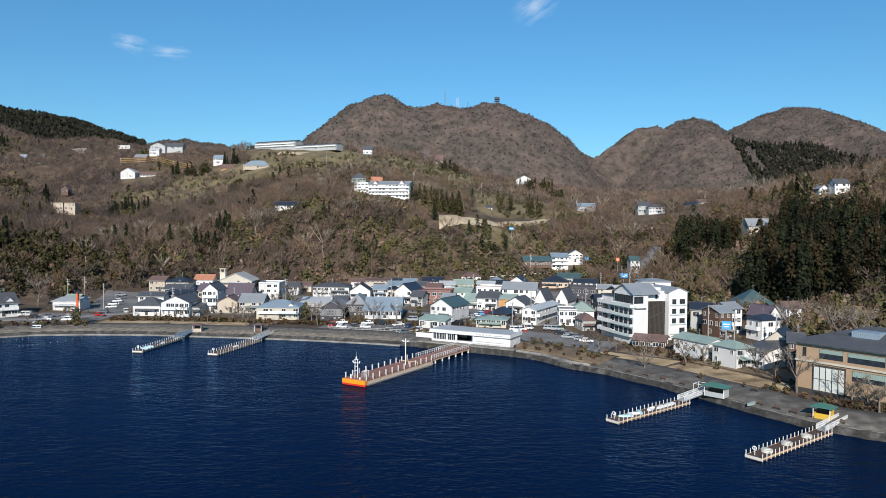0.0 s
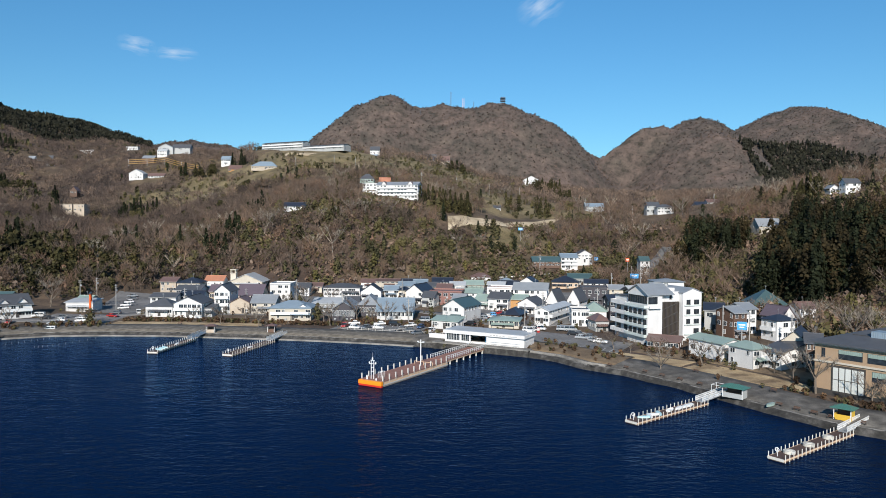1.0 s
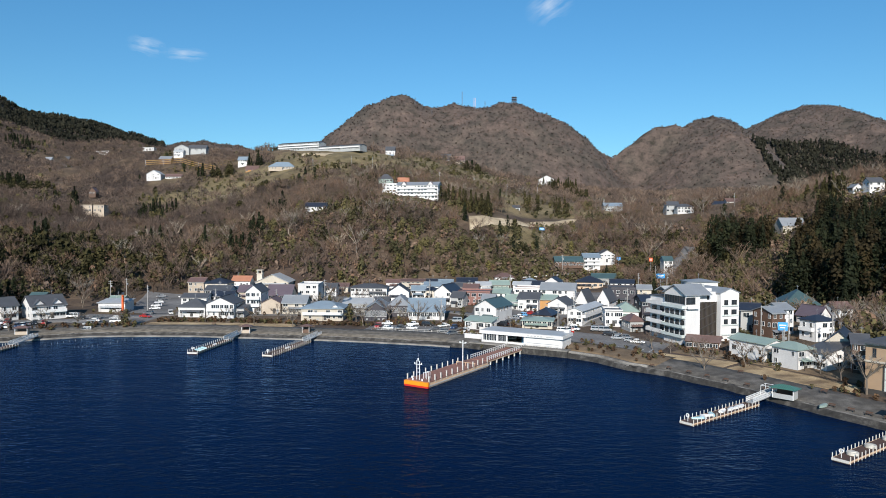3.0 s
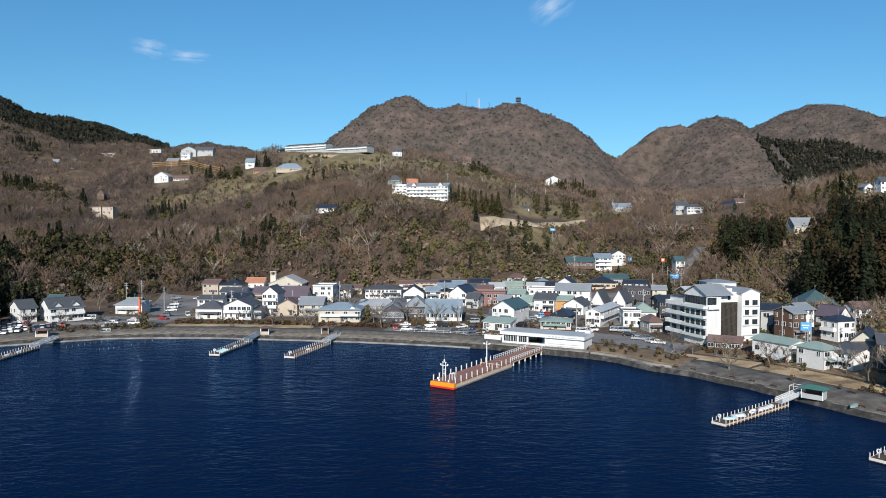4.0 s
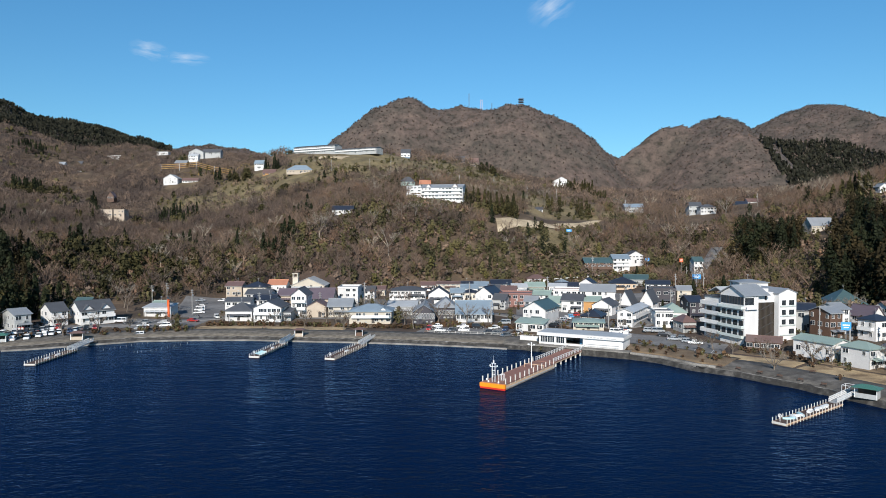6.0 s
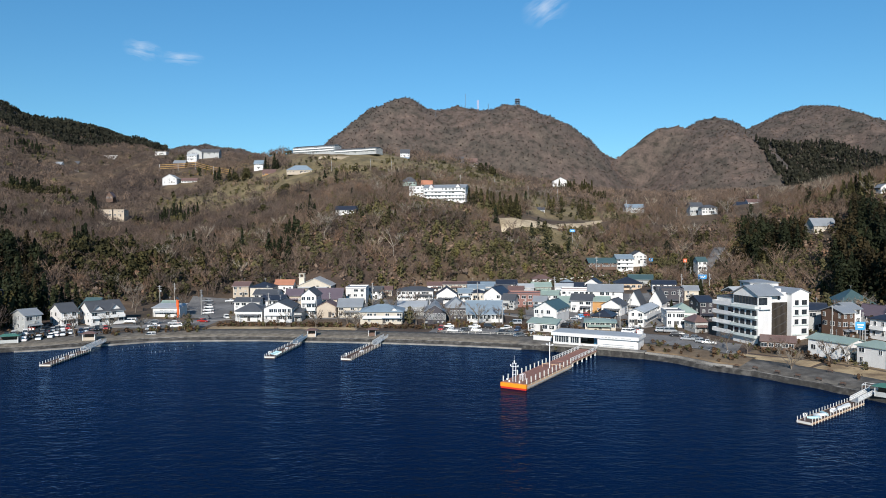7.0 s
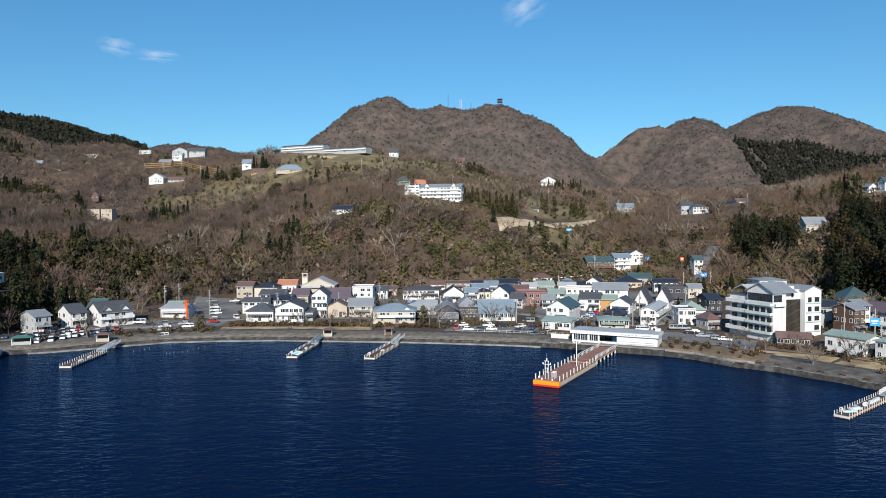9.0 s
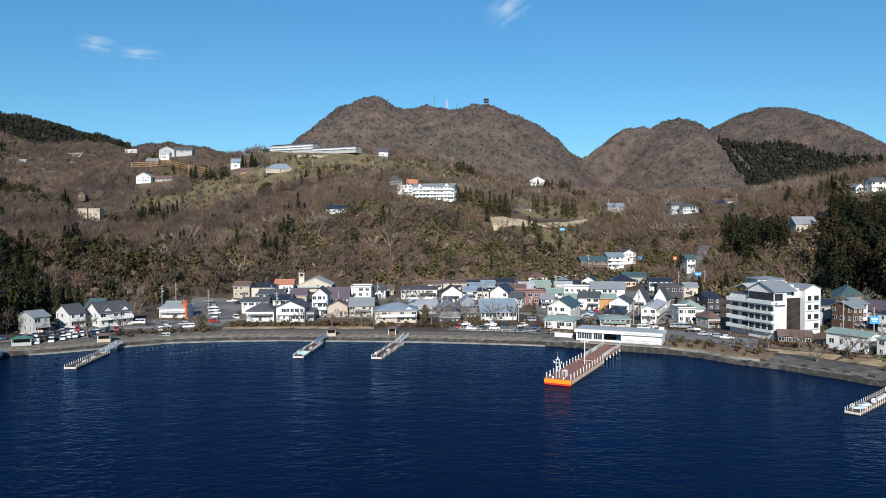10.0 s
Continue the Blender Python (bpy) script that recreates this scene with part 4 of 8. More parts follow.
house("low house with a pale roof among trees", -466.8, 804.5, 13.0, 9.0, 3.0, "gable_x", 2.8, WHITE, PALEROOF, 0, 1, 5, 2, group='houses on the hillside', z=74.9, foot=1.5)
house("tan flat-roofed villa in two blocks", -350.9, 650.0, 11.5, 10.0, 6.0, "flat", 0.5, BEIGE, SLATE, 0, 2, 3, 2, group='houses on the hillside', z=52.4, foot=5.2)
house("tan flat-roofed villa in two blocks", -338.9, 650.0, 9.9, 10.0, 6.0, "flat", 0.5, BEIGE, SLATE, 0, 2, 3, 2, group='houses on the hillside', z=52.4, foot=6.5)
house("tall white house on the hillside", -339.0, 772.0, 15.5, 14.0, 5.2, "gable_y", 4.4, WHITE, PALEROOF, 0, 3, 3, 2, group='houses on the hillside', z=91.5, foot=2.5)
house("brown cabin with a steep roof", -384.2, 724.5, 7.0, 7.0, 3.2, "gable_y", 4.2, BROWN, BROWNROOF, 0, 1, 2, 2, group='houses on the hillside', z=72.0, foot=3.0)
house("low white annex with a pale roof", -320.1, 776.0, 17.5, 8.0, 3.0, "gable_x", 2.8, WHITE, BROWNROOF, 0, 1, 6, 2, group='houses on the hillside', z=91.8, foot=1.5)
house("brown two-storey house near the ridge", -352.3, 833.0, 14.1, 10.0, 4.3, "gable_x", 3.2, BROWN, GREYROOF, 0, 1, 5, 2, group='houses on the hillside', z=115.3, foot=2.5)
house("pale block on the ridge", -403.7, 904.0, 14.6, 8.0, 3.0, "flat", 2.2, WHITE, GREYROOF, 0, 1, 5, 2, group='houses on the hillside', z=137.4, foot=2.6)
house("grey house on the ridge with white gables", -352.6, 885.0, 18.5, 10.0, 3.0, "gable_y", 4.3, GREYWALL, GREYROOF, 0, 1, 4, 2, group='houses on the hillside', z=135.2, foot=6.7)
house("grey hall with a slate roof on the ridge", -334.5, 889.0, 22.9, 10.0, 3.0, "gable_x", 4.2, GREYWALL, SLATE, 0, 1, 6, 2, group='houses on the hillside', z=135.6, foot=6.9)
house("low white sheds below the ridge", -349.6, 866.0, 11.9, 8.0, 6.0, "gable_x", 2.5, WHITE, PALEROOF, 0, 2, 4, 2, group='houses on the hillside', z=126.0, foot=3.2)
house("small blue-roofed house near the ridge", -243.7, 779.0, 10.1, 8.0, 6.0, "gable_x", 3.5, WHITE, BLUEROOF, 0, 2, 4, 2, group='houses on the hillside', z=107.8, foot=2.8)
house("small red-brown house on the slope", -225.6, 752.0, 13.3, 8.0, 3.0, "gable_x", 4.0, ORANGEWALL, BROWNROOF, 0, 1, 5, 2, group='houses on the hillside', z=97.9, foot=1.5)
house("house with a grey-blue hipped roof on the slope", -185.3, 720.0, 26.0, 14.0, 3.0, "hip", 5.3, BEIGE, BLUEROOF, 0, 1, 9, 2, group='houses on the hillside', z=97.9, foot=1.5)
house("dark timber house in a clearing", -105.1, 491.0, 14.6, 8.0, 2.3, "gable_x", 2.5, WHITE, NAVYROOF, 0, 1, 5, 2, group='houses on the hillside', z=51.6, foot=2.4)
house("small white house near the ridge", -85.5, 801.5, 15.5, 9.0, 3.0, "gable_x", 3.7, WHITE, BLUEROOF, 0, 1, 6, 2, group='houses on the hillside', z=116.0, foot=1.5)
house("small house on the crest", -84.2, 834.5, 10.8, 9.0, 4.7, "gable_x", 4.5, WHITE, SLATE, 0, 2, 4, 2, group='houses on the hillside', z=126.3, foot=2.5)
house("white house on the crest beside a bank", -18.9, 909.5, 12.5, 9.0, 6.0, "gable_x", 7.0, WHITE, SLATE, 0, 2, 4, 2, group='houses on the hillside', z=121.4, foot=6.0)
house("house with a beige gable near the crest", -0.9, 909.5, 11.7, 9.0, 6.0, "gable_x", 5.6, BEIGE, BROWNROOF, 0, 2, 4, 2, group='houses on the hillside', z=120.7, foot=5.8)
house("dark green-roofed house above the hillside hotel", -66.3, 594.5, 12.0, 9.0, 3.0, "hip", 4.2, GREENROOF, SLATE, 0, 1, 4, 2, group='houses on the hillside', z=77.3, foot=2.4)
house("house with a red roof above the hillside hotel", -51.6, 596.0, 9.1, 8.0, 3.0, "gable_x", 3.2, WHITE, ORANGEROOF, 0, 1, 3, 2, group='houses on the hillside', z=75.5, foot=1.5)
house("white house standing alone on the slope", 103.9, 856.0, 18.6, 12.0, 4.3, "gable_y", 4.8, WHITE, PALEROOF, 0, 3, 7, 2, group='houses on the hillside', z=94.0, foot=2.5)
house("house with a red roof above the wood", 234.2, 612.5, 12.8, 9.0, 3.0, "gable_x", 2.6, WHITE, BROWNROOF, 0, 1, 5, 2, group='houses on the hillside', z=60.4, foot=1.7)
house("white and dark house above the wood", 216.5, 596.5, 9.1, 9.0, 3.0, "gable_x", 2.6, WHITE, NAVYROOF, 0, 1, 3, 2, group='houses on the hillside', z=57.4, foot=1.5)
house("white house with a grey hipped roof above the wood", 175.4, 561.5, 12.6, 9.0, 4.8, "hip", 2.4, WHITE, SLATE, 0, 2, 5, 2, group='houses on the hillside', z=52.1, foot=2.5)
house("grey house standing above the wood", 169.4, 574.5, 10.2, 9.0, 6.0, "gable_x", 2.9, GREYWALL, SLATE, 0, 2, 4, 2, group='houses on the hillside', z=52.7, foot=4.1)
house("blue-grey house above the wood", 132.2, 623.0, 16.0, 10.0, 4.5, "gable_x", 2.7, GREYWALL, BLUEROOF, 0, 2, 6, 2, group='houses on the hillside', z=54.8, foot=2.5)
house("small white house in the hollow", 41.8, 567.0, 5.5, 8.0, 3.0, "gable_x", 1.9, WHITE, SLATE, 0, 1, 2, 2, group='houses on the hillside', z=52.7, foot=1.5)
house("white two-storey villa among evergreens", 207.5, 451.5, 14.5, 11.0, 3.0, "gable_x", 4.7, CREAM, GREYROOF, 0, 3, 5, 2, group='houses on the hillside', z=39.0, foot=2.4)
house("white cottage on the wooded slope", 266.5, 484.0, 6.2, 8.0, 3.0, "gable_y", 2.3, WHITE, GREYROOF, 0, 1, 2, 2, foot=2.5, group='houses on the hillside', z=65.4)
house("pale cottage on the wooded slope", 273.4, 474.0, 9.9, 8.0, 6.0, "gable_x", 2.9, WHITE, SLATE, 0, 2, 4, 2, foot=3.2, group='houses on the hillside', z=65.5)
house("pale house on the wooded slope", 279.9, 504.0, 6.1, 8.0, 3.0, "gable_x", 2.3, WHITE, GREYROOF, 0, 1, 2, 2, foot=1.5, group='houses on the hillside', z=65.2)
house("long low restaurant with a green roof and a dark terrace", 64.8, 449.0, 17.6, 12.0, 3.0, "gable_x", 2.6, BROWN, TEALROOF, 0, 2, 9, 2, group='houses on the hillside', z=15.6, foot=1.5)
house("white three-storey house with balconies above the road", 79.5, 450.5, 10.5, 11.0, 7.3, "gable_x", 2.3, WHITE, BLUEROOF, 0, 3, 4, 2, balconies=(('f', 1, 0.9), ('f', 2, 0.9)), group='houses on the hillside', z=13.7, foot=2.5)
house("white gabled house above the road", 91.2, 460.5, 10.0, 11.0, 5.1, "gable_y", 2.9, WHITE, SLATE, 0, 3, 4, 2, group='houses on the hillside', z=17.4, foot=2.5)
house("small house beside the road up the hill", 123.4, 434.0, 5.6, 8.0, 6.0, "gable_x", 2.3, WHITE, TEALROOF, 0, 2, 2, 2, group='houses on the hillside', z=14.0, foot=4.1)
dormered = house("long white four-storey hillside hotel with balconies", -34.9, 530.4, 32.0, 13.0, 10.6, "gable_x", 2.3, WHITE, GREYROOF, -12, 4, 12, 3, balconies=(('f', 1, 0.95), ('f', 2, 0.95), ('f', 3, 0.95)), foot=2.5, group='houses on the hillside', z=60.8)
add_dormer(dormered, -10.2, -6.6, 10.6, 4.0, 2.6, 5.9, WHITE, BROWNROOF)
add_dormer(dormered, 10.2, -6.6, 10.6, 4.0, 2.6, 5.9, WHITE, BROWNROOF)
house("white wing of a hillside hotel", -57.3, 540.0, 10.9, 12.0, 8.8, "flat", 0.9, WHITE, GREYROOF, -5, 4, 4, 2, foot=2.5, group='houses on the hillside', z=63.8)
house("long pale ridge-top hotel with stepped balconies", -185.3, 812.3, 57.6, 14.0, 7.8, "gable_x", 1.7, GREYWALL, SLATE, -25, 3, 22, 2, balconies=(('f', 1, 0.98), ('f', 2, 0.98)), foot=2.5, group='houses on the hillside', z=128.0)
house("long pale wing of a ridge-top hotel", -133.9, 786.3, 54.8, 14.0, 4.4, "gable_x", 1.4, GREYWALL, SLATE, -25, 2, 22, 2, balconies=(('f', 1, 0.98),), foot=2.2, group='houses on the hillside', z=125.6)


# ---- large buildings of their own shape ----
BALCONYWHITE = surface("greenish_white_render", (0.60, 0.66, 0.63), 0.7, 0.2, 4.0, 0.5)

STAIRBROWN = surface("olive_brown_steel_screen", (0.065, 0.052, 0.036), 0.6, 0.3, 3.0, 0.4)


def lake_hotel():
    """The white hotel: a balconied wing, a stair recess and a gabled wing."""
    ob = thing("hotel", pose(64.5, 220.4, 2.6, 0, 0, 18), "white five-storey lakeside hotel with balconied wing and gabled wing", "hotel")
    wall = part("wall", joined(boxes((0, 0, -1, 5.4, 11.2, 16.0), (1.0, 11.2, -1, 9, 20.6, 14.2), (5.4, 1.6, -1, 12.8, 16, 16.6), (5.4, 4, 16.6, 12.8, 14, 17.6)),
                               prism([(0, 16.0), (11.2, 16.0), (5.6, 18.6)], "x", 0.0, 5.4)), WHITE, ob, mend=True)
    part("wall", joined(boxes((12.8, -0.6, -1, 19.8, 13, 16.3)), prism([(12.8, 16.3), (19.8, 16.3), (16.3, 17.6)], "y", -0.6, 13)), WHITE, ob, mend=True)
    part("roof", joined(prism([(-0.7, 15.75), (5.6, 18.75), (11.9, 15.75), (11.9, 16.0), (5.6, 19.05), (-0.7, 16.0)], "x", -0.7, 9.5)), GREYROOF, ob, mend=True)
    part("roof", joined(prism([(12.4, 16.2), (16.3, 17.7), (20.2, 16.2), (20.2, 16.4), (16.3, 17.95), (12.4, 16.4)], "y", -0.9, 13.4)), GREYROOF, ob, mend=True)
    part("roof", boxes((0.6, 11.9, 14.2, 9.3, 20.9, 14.4)), SLATE, ob)
    part("roof", joined(prism([(12.5, 15.7), (16.2, 17.3), (19.9, 15.7), (19.9, 15.95), (16.2, 17.6), (12.5, 15.95)], "x", 2.0, 9.3)), PALEROOF, ob, mend=True)
    # stair recess with a dark screen
    for k in range(15):
        x = 5.75 + k * 0.48
        part("screen_bar", stored("screen_bar", lambda: mesh_from("screen_bar", *boxes((-0.09, -0.12, 1.0, 0.09, 0.12, 13.4)), [STAIRBROWN])), None, ob, m=pose(x, 1.2, 0))
    part("stair_screen", boxes((5.5, 1.35, 1.0, 12.7, 1.55, 13.4)), DARKWALL, ob)
    for k in range(4):
        part("stair_flight", prism([(5.8, 1.4 + 3 * k), (12.2, 3.9 + 3 * k), (12.2, 4.2 + 3 * k), (5.8, 1.7 + 3 * k)], "y", 1.0, 1.3), DARKTRIM, ob, mend=True)
    # left face: four storeys of recessed balconies
    for s in range(4):
        z = 2.5 + 3.1 * s
        part("balcony", boxes((-1.2, 0.1, z - 0.2, 0, 11.1, z), (-1.2, 0.1, z, -1.08, 11.1, z + 0.75), (-1.08, 0.1, z, 0, 0.22, z + 0.75), (-1.08, 10.98, z, 0, 11.1, z + 0.75)), BALCONYWHITE, ob, "pale green-white balcony parapet")
        for k in range(4):
            if s < 3:
                add_window(ob, -0.012, 1.5 + 2.7 * k, z + 0.15, -90, 1.9, 2.1, DARKTRIM)
        part("balcony", boxes((-0.9, 11.3, z - 0.25, 1.0, 20.5, z), (-0.9, 11.3, z, -0.76, 20.5, z + 1.05), (-0.76, 20.36, z, 1.0, 20.5, z + 1.05)), WHITE, ob)
        if s < 3:
            for k in range(2):
                add_window(ob, 0.988, 13.6 + 4.6 * k, z + 0.1, -90, 2.6, 2.1, DARKTRIM)
    part("glazed_gallery", boxes((-0.06, 0.35, 12.9, 0.0, 10.9, 15.4), (0.2, -0.05, 12.9, 3.6, 0.0, 15.2)), GLASS, ob, "dark glazed top-floor gallery")
    for k in range(9):
        part("mullion", stored("mullion", lambda: mesh_from("mullion", *boxes((-0.1, -0.05, 12.9, 0, 0.05, 15.4)), [DARKTRIM])), None, ob, m=pose(-0.03, 0.4 + 1.3 * k, 0))
    part("balcony", boxes((0, -1.2, 11.6, 4.2, 0, 11.8), (0, -1.2, 11.8, 4.2, -1.08, 12.8), (4.08, -1.08, 11.8, 4.2, 0, 12.8)), TRIM, ob)
    # right wing windows with ledges
    for s in range(4):
        z = 3.3 + 3.1 * s
        part("ledge", boxes((13.2, -0.95, z - 0.55, 19.4, -0.6, z - 0.25)), BALCONYWHITE, ob)
        for x, w in ((14.8, 1.5), (17.9, 2.0)):
            if s or x > 17:
                add_window(ob, x, -0.612, z, 0, w, 1.5, DARKTRIM)
    add_window(ob, 9.6, 1.588, 14.2, 0, 0.8, 1.5, DARKTRIM)
    part("roof_plant", boxes((6.5, 6, 17.6, 9.0, 9, 19.2), (9.8, 5, 17.6, 10.8, 6, 18.8)), GREYWALL, ob)
    return ob


lake_hotel()


def ferry_terminal():
    """The long white terminal hall at the head of the main pier."""
    ob = thing("ferry_terminal", pose(0.6, 227.8, 2.35, 0, 0, -27.6), "long low white ferry terminal with glazed hall", "terminal")
    part("wall", boxes((0, 0, -1.6, 27.4, 0.3, 0.5), (0, 8.7, -1.6, 27.4, 9, 3.5), (0, 0.3, -1.6, 0.3, 8.7, 3.5), (27.1, 0.3, -1.6, 27.4, 8.7, 3.5), (15.2, 0, 0.5, 27.1, 0.3, 2.7)), WHITE, ob)
    part("fascia", boxes((-0.5, -0.9, 2.7, 27.9, 0.3, 3.7), (-0.5, 0.3, 3.3, 0, 9.3, 3.7), (27.4, 0.3, 2.7, 27.9, 9.3, 3.7)), WHITE, ob, "deep white roof fascia")
    part("roof", boxes((-0.3, -0.6, 3.71, 27.7, 9.2, 3.82)), PALEROOF, ob)
    part("floor", boxes((0.3, 0.3, -1.6, 27.1, 8.7, 0.05)), CONCRETE, ob)
    for x0, x1 in ((0.5, 5.2), (5.8, 8.6)):
        n = max(2, round((x1 - x0) / 1.2))
        for k in range(n):
            add_window(ob, x0 + (x1 - x0) * (k + 0.5) / n, 0.0, 0.55, 0, (x1 - x0) / n, 2.1, TRIM)
    for x in (0.25, 5.5, 8.9, 15.0):
        part("pillar", boxes((x - 0.25, -0.25, -1.6, x + 0.25, 0.25, 2.7)), WHITE, ob)
    part("back_window", boxes((9.3, 7.2, 0.2, 14.6, 7.3, 2.7)), GLASS, ob, "dark glazing behind the open passage")
    part("ticket_counter", boxes((12.6, 3.5, 0.05, 14.6, 5.5, 2.2)), surface("blue_counter", (0.08, 0.28, 0.5), 0.5), ob, "blue ticket counter")
    part("railing", joined(boxes(*[(16 + 0.95 * k, -0.75, -0.2, 16.06 + 0.95 * k, -0.69, 1.2) for k in range(12)]), boxes((16, -0.78, 1.15, 26.6, -0.68, 1.25), (16, -0.78, 0.5, 26.6, -0.68, 0.58))), TRIM, ob)
    for k in range(5):
        part("sign_letter_bar", boxes((16.2 + 1.1 * k, -0.93, 3.0, 16.9 + 1.1 * k, -0.9, 3.3)), GREYWALL, ob)
    part("sign_letter_bar", boxes((22.5, -0.93, 3.0, 25.5, -0.9, 3.25)), GREYWALL, ob)
    part("roof_lip", boxes((25.6, 7.4, 3.8, 27.2, 9.0, 4.6)), WHITE, ob)
    # quay wall below the hall
    quay = thing("quay_wall", pose(0.6, 227.8, 0, 0, 0, -27.6), "weathered stone quay wall below the ferry terminal", "quay", kind="structure")
    part("stone_face", boxes((-3, -3.2, -2, 30, 0.0, 1.9)), STONEBANK, quay)
    part("coping", boxes((-3.1, -3.4, 1.9, 30.1, 0.2, 2.25)), QUAY, quay)
    return ob


ferry_terminal()


def brick_museum():
    """The tan brick museum with its dark hipped roof."""
    w, d, h = 34.0, 22.0, 11.2
    ob = thing("museum", pose(85.0, 159.0, 2.6, 0, 0, -54), "tan brick museum with a dark hipped roof and tall lattice window", "museum")
    part("wall", boxes((0, 0, -2, w, d, h)), TANBRICK, ob)
    v, f = roof_shape("hip", w, d, h, 3.6, 1.2, 0.35)
    part("roof", ([(x + w / 2, y + d / 2, z) for x, y, z in v], f), SLATE, ob, mend=True)
    part("roof_lantern", boxes((10, 4.2, h + 1.4, 15.5, 8.2, h + 3.3)), BLUEROOF, ob, "grey-blue rooftop plant room")
    part("roof_plant", boxes((6.0, 4.6, h + 1.0, 9.6, 6.4, h + 2.2)), DARKTRIM, ob)
    part("cornice", boxes((-0.15, -0.3, h - 0.35, w + 0.15, 0, h)), CREAM, ob)
    part("stone_band", boxes((-0.1, -0.35, 7.0, w + 0.1, 0, 7.4)), CREAM, ob)
    part("entrance_glazing", boxes((19.6, -0.09, 0.4, 32.6, 0.0, 5.6)), GLASS, ob, "dark glazed lower hall")
    for k in range(9):
        part("mullion", stored("museum_mullion", lambda: mesh_from("mullion", *boxes((-0.07, -0.16, 0.4, 0.07, 0, 5.6)), [DARKTRIM])), None, ob, m=pose(19.8 + 1.58 * k, -0.03, 0))
    for x0, x1 in ((5.2, 10.2), (11.2, 18.6), (20, 28)):
        part("ribbon_window", boxes((x0, -0.08, 8.1, x1, 0.0, 10.2)), GLASS, ob)
        part("blind", boxes((x0 + 0.05, -0.12, 9.3, x1 - 0.05, -0.08, 10.15)), GREENROOF, ob, "pale green half-drawn blind")
    for x0, x1 in ((12.2, 19.6), (20.6, 30)):
        part("ribbon_window", boxes((x0, -0.08, 4.2, x1, 0.0, 6.4)), GLASS, ob)
        part("blind", boxes((x0 + 0.05, -0.12, 5.2, x1 - 0.05, -0.08, 6.35)), GREENROOF, ob, "pale green half-drawn blind")
    part("window_surround", boxes((3.9, -0.25, 0.4, 10.9, 0, 6.6)), DARKTRIM, ob)
    for k in range(5):
        for r in range(2):
            part("lattice_pane", stored("lattice_pane", lambda: mesh_from("lattice_pane", *boxes((-0.55, -0.06, 0, 0.55, 0, 2.6)), [BLIND])), None, ob, m=pose(4.75 + 1.33 * k, -0.26, 0.8 + 2.75 * r))
    # plinth coloured dark to imitate shade along the ground floor
    part("plinth", boxes((-0.2, -0.4, -2, w + 0.2, 0, 0.9)), DARKTRIM, ob)
    add_window(ob, 1.9, -0.012, 8.2, 0, 0.8, 2.0, DARKTRIM)
    return ob


brick_museum()


def bell_tower():
    z = float(ground_height(np.array(-111.5), np.array(368.5)))
    ob = thing("bell_tower", pose(-111.5, 368.5, z), "slim cream belfry tower beside the gabled hall", "tower")
    part("shaft", boxes((-1.4, -1.4, -2, 1.4, 1.4, 7.6)), CREAM, ob)
    part("belfry", joined(boxes(*[(x - 0.22, y - 0.22, 7.6, x + 0.22, y + 0.22, 9.3) for x in (-1.15, 1.15) for y in (-1.15, 1.15)]), boxes((-1.6, -1.6, 9.3, 1.6, 1.6, 9.7), (-1.6, -1.6, 7.5, 1.6, 1.6, 7.8))), CREAM, ob)
    part("finial", boxes((-0.06, -0.06, 9.7, 0.06, 0.06, 11.2), (-0.4, -0.05, 10.5, 0.4, 0.05, 10.65)), DARKTRIM, ob)
    return ob


bell_tower()

VERMILION = surface("vermilion_paint", (0.78, 0.12, 0.018), 0.5, 0.12, 4.0, 0.5)


def torii_gate():
    """The vermilion gate that stands beside the road."""
    z = float(ground_height(np.array(-147.4), np.array(289.5)))
    ob = thing("torii_gate", pose(-147.4, 289.5, z, 0, 0, -66), "tall vermilion torii gate with a black ridge beam", "gate")
    for sx in (-2.6, 2.6):
        ring = [(math.cos(a), math.sin(a)) for a in np.linspace(0, 2 * math.pi, 13)[:-1]]
        v = [(sx + 0.52 * c, 0.52 * s, -0.5) for c, s in ring] + [(sx * 0.95 + 0.42 * c, 0.42 * s, 7.2) for c, s in ring]
        f = [(k, (k + 1) % 12, (k + 1) % 12 + 12, k + 12) for k in range(12)] + [tuple(range(11, -1, -1)), tuple(range(12, 24))]
        part("pillar", (v, f), VERMILION, ob, mend=True)
        part("pillar_base", boxes((sx - 0.75, -0.75, -0.5, sx + 0.75, 0.75, 0.35)), CONCRETE, ob)
    part("tie_beam", boxes((-3.6, -0.22, 5.3, 3.6, 0.22, 5.95)), VERMILION, ob)
    part("top_beam", prism([(-4.3, 7.35), (0, 7.15), (4.3, 7.35), (4.3, 7.9), (0, 7.7), (-4.3, 7.9)], "y", -0.34, 0.34), VERMILION, ob, mend=True)
    part("ridge_beam", prism([(-4.6, 7.92), (0, 7.72), (4.6, 7.92), (4.6, 8.25), (0, 7.98), (-4.6, 8.25)], "y", -0.5, 0.5), DARKTRIM, ob, mend=True)
    part("plaque", boxes((-0.4, -0.3, 5.95, 0.4, 0.3, 7.15)), DARKTRIM, ob)
    return ob


torii_gate()

FOOTPRINTS += [(70, 232, 16, 15), (80, 228, 10, 10), (13, 224, 14, 9), (88, 178, 22, 20), (104, 160, 22, 20), (-111.5, 368.5, 4, 3), (-147, 290, 6, 5)]


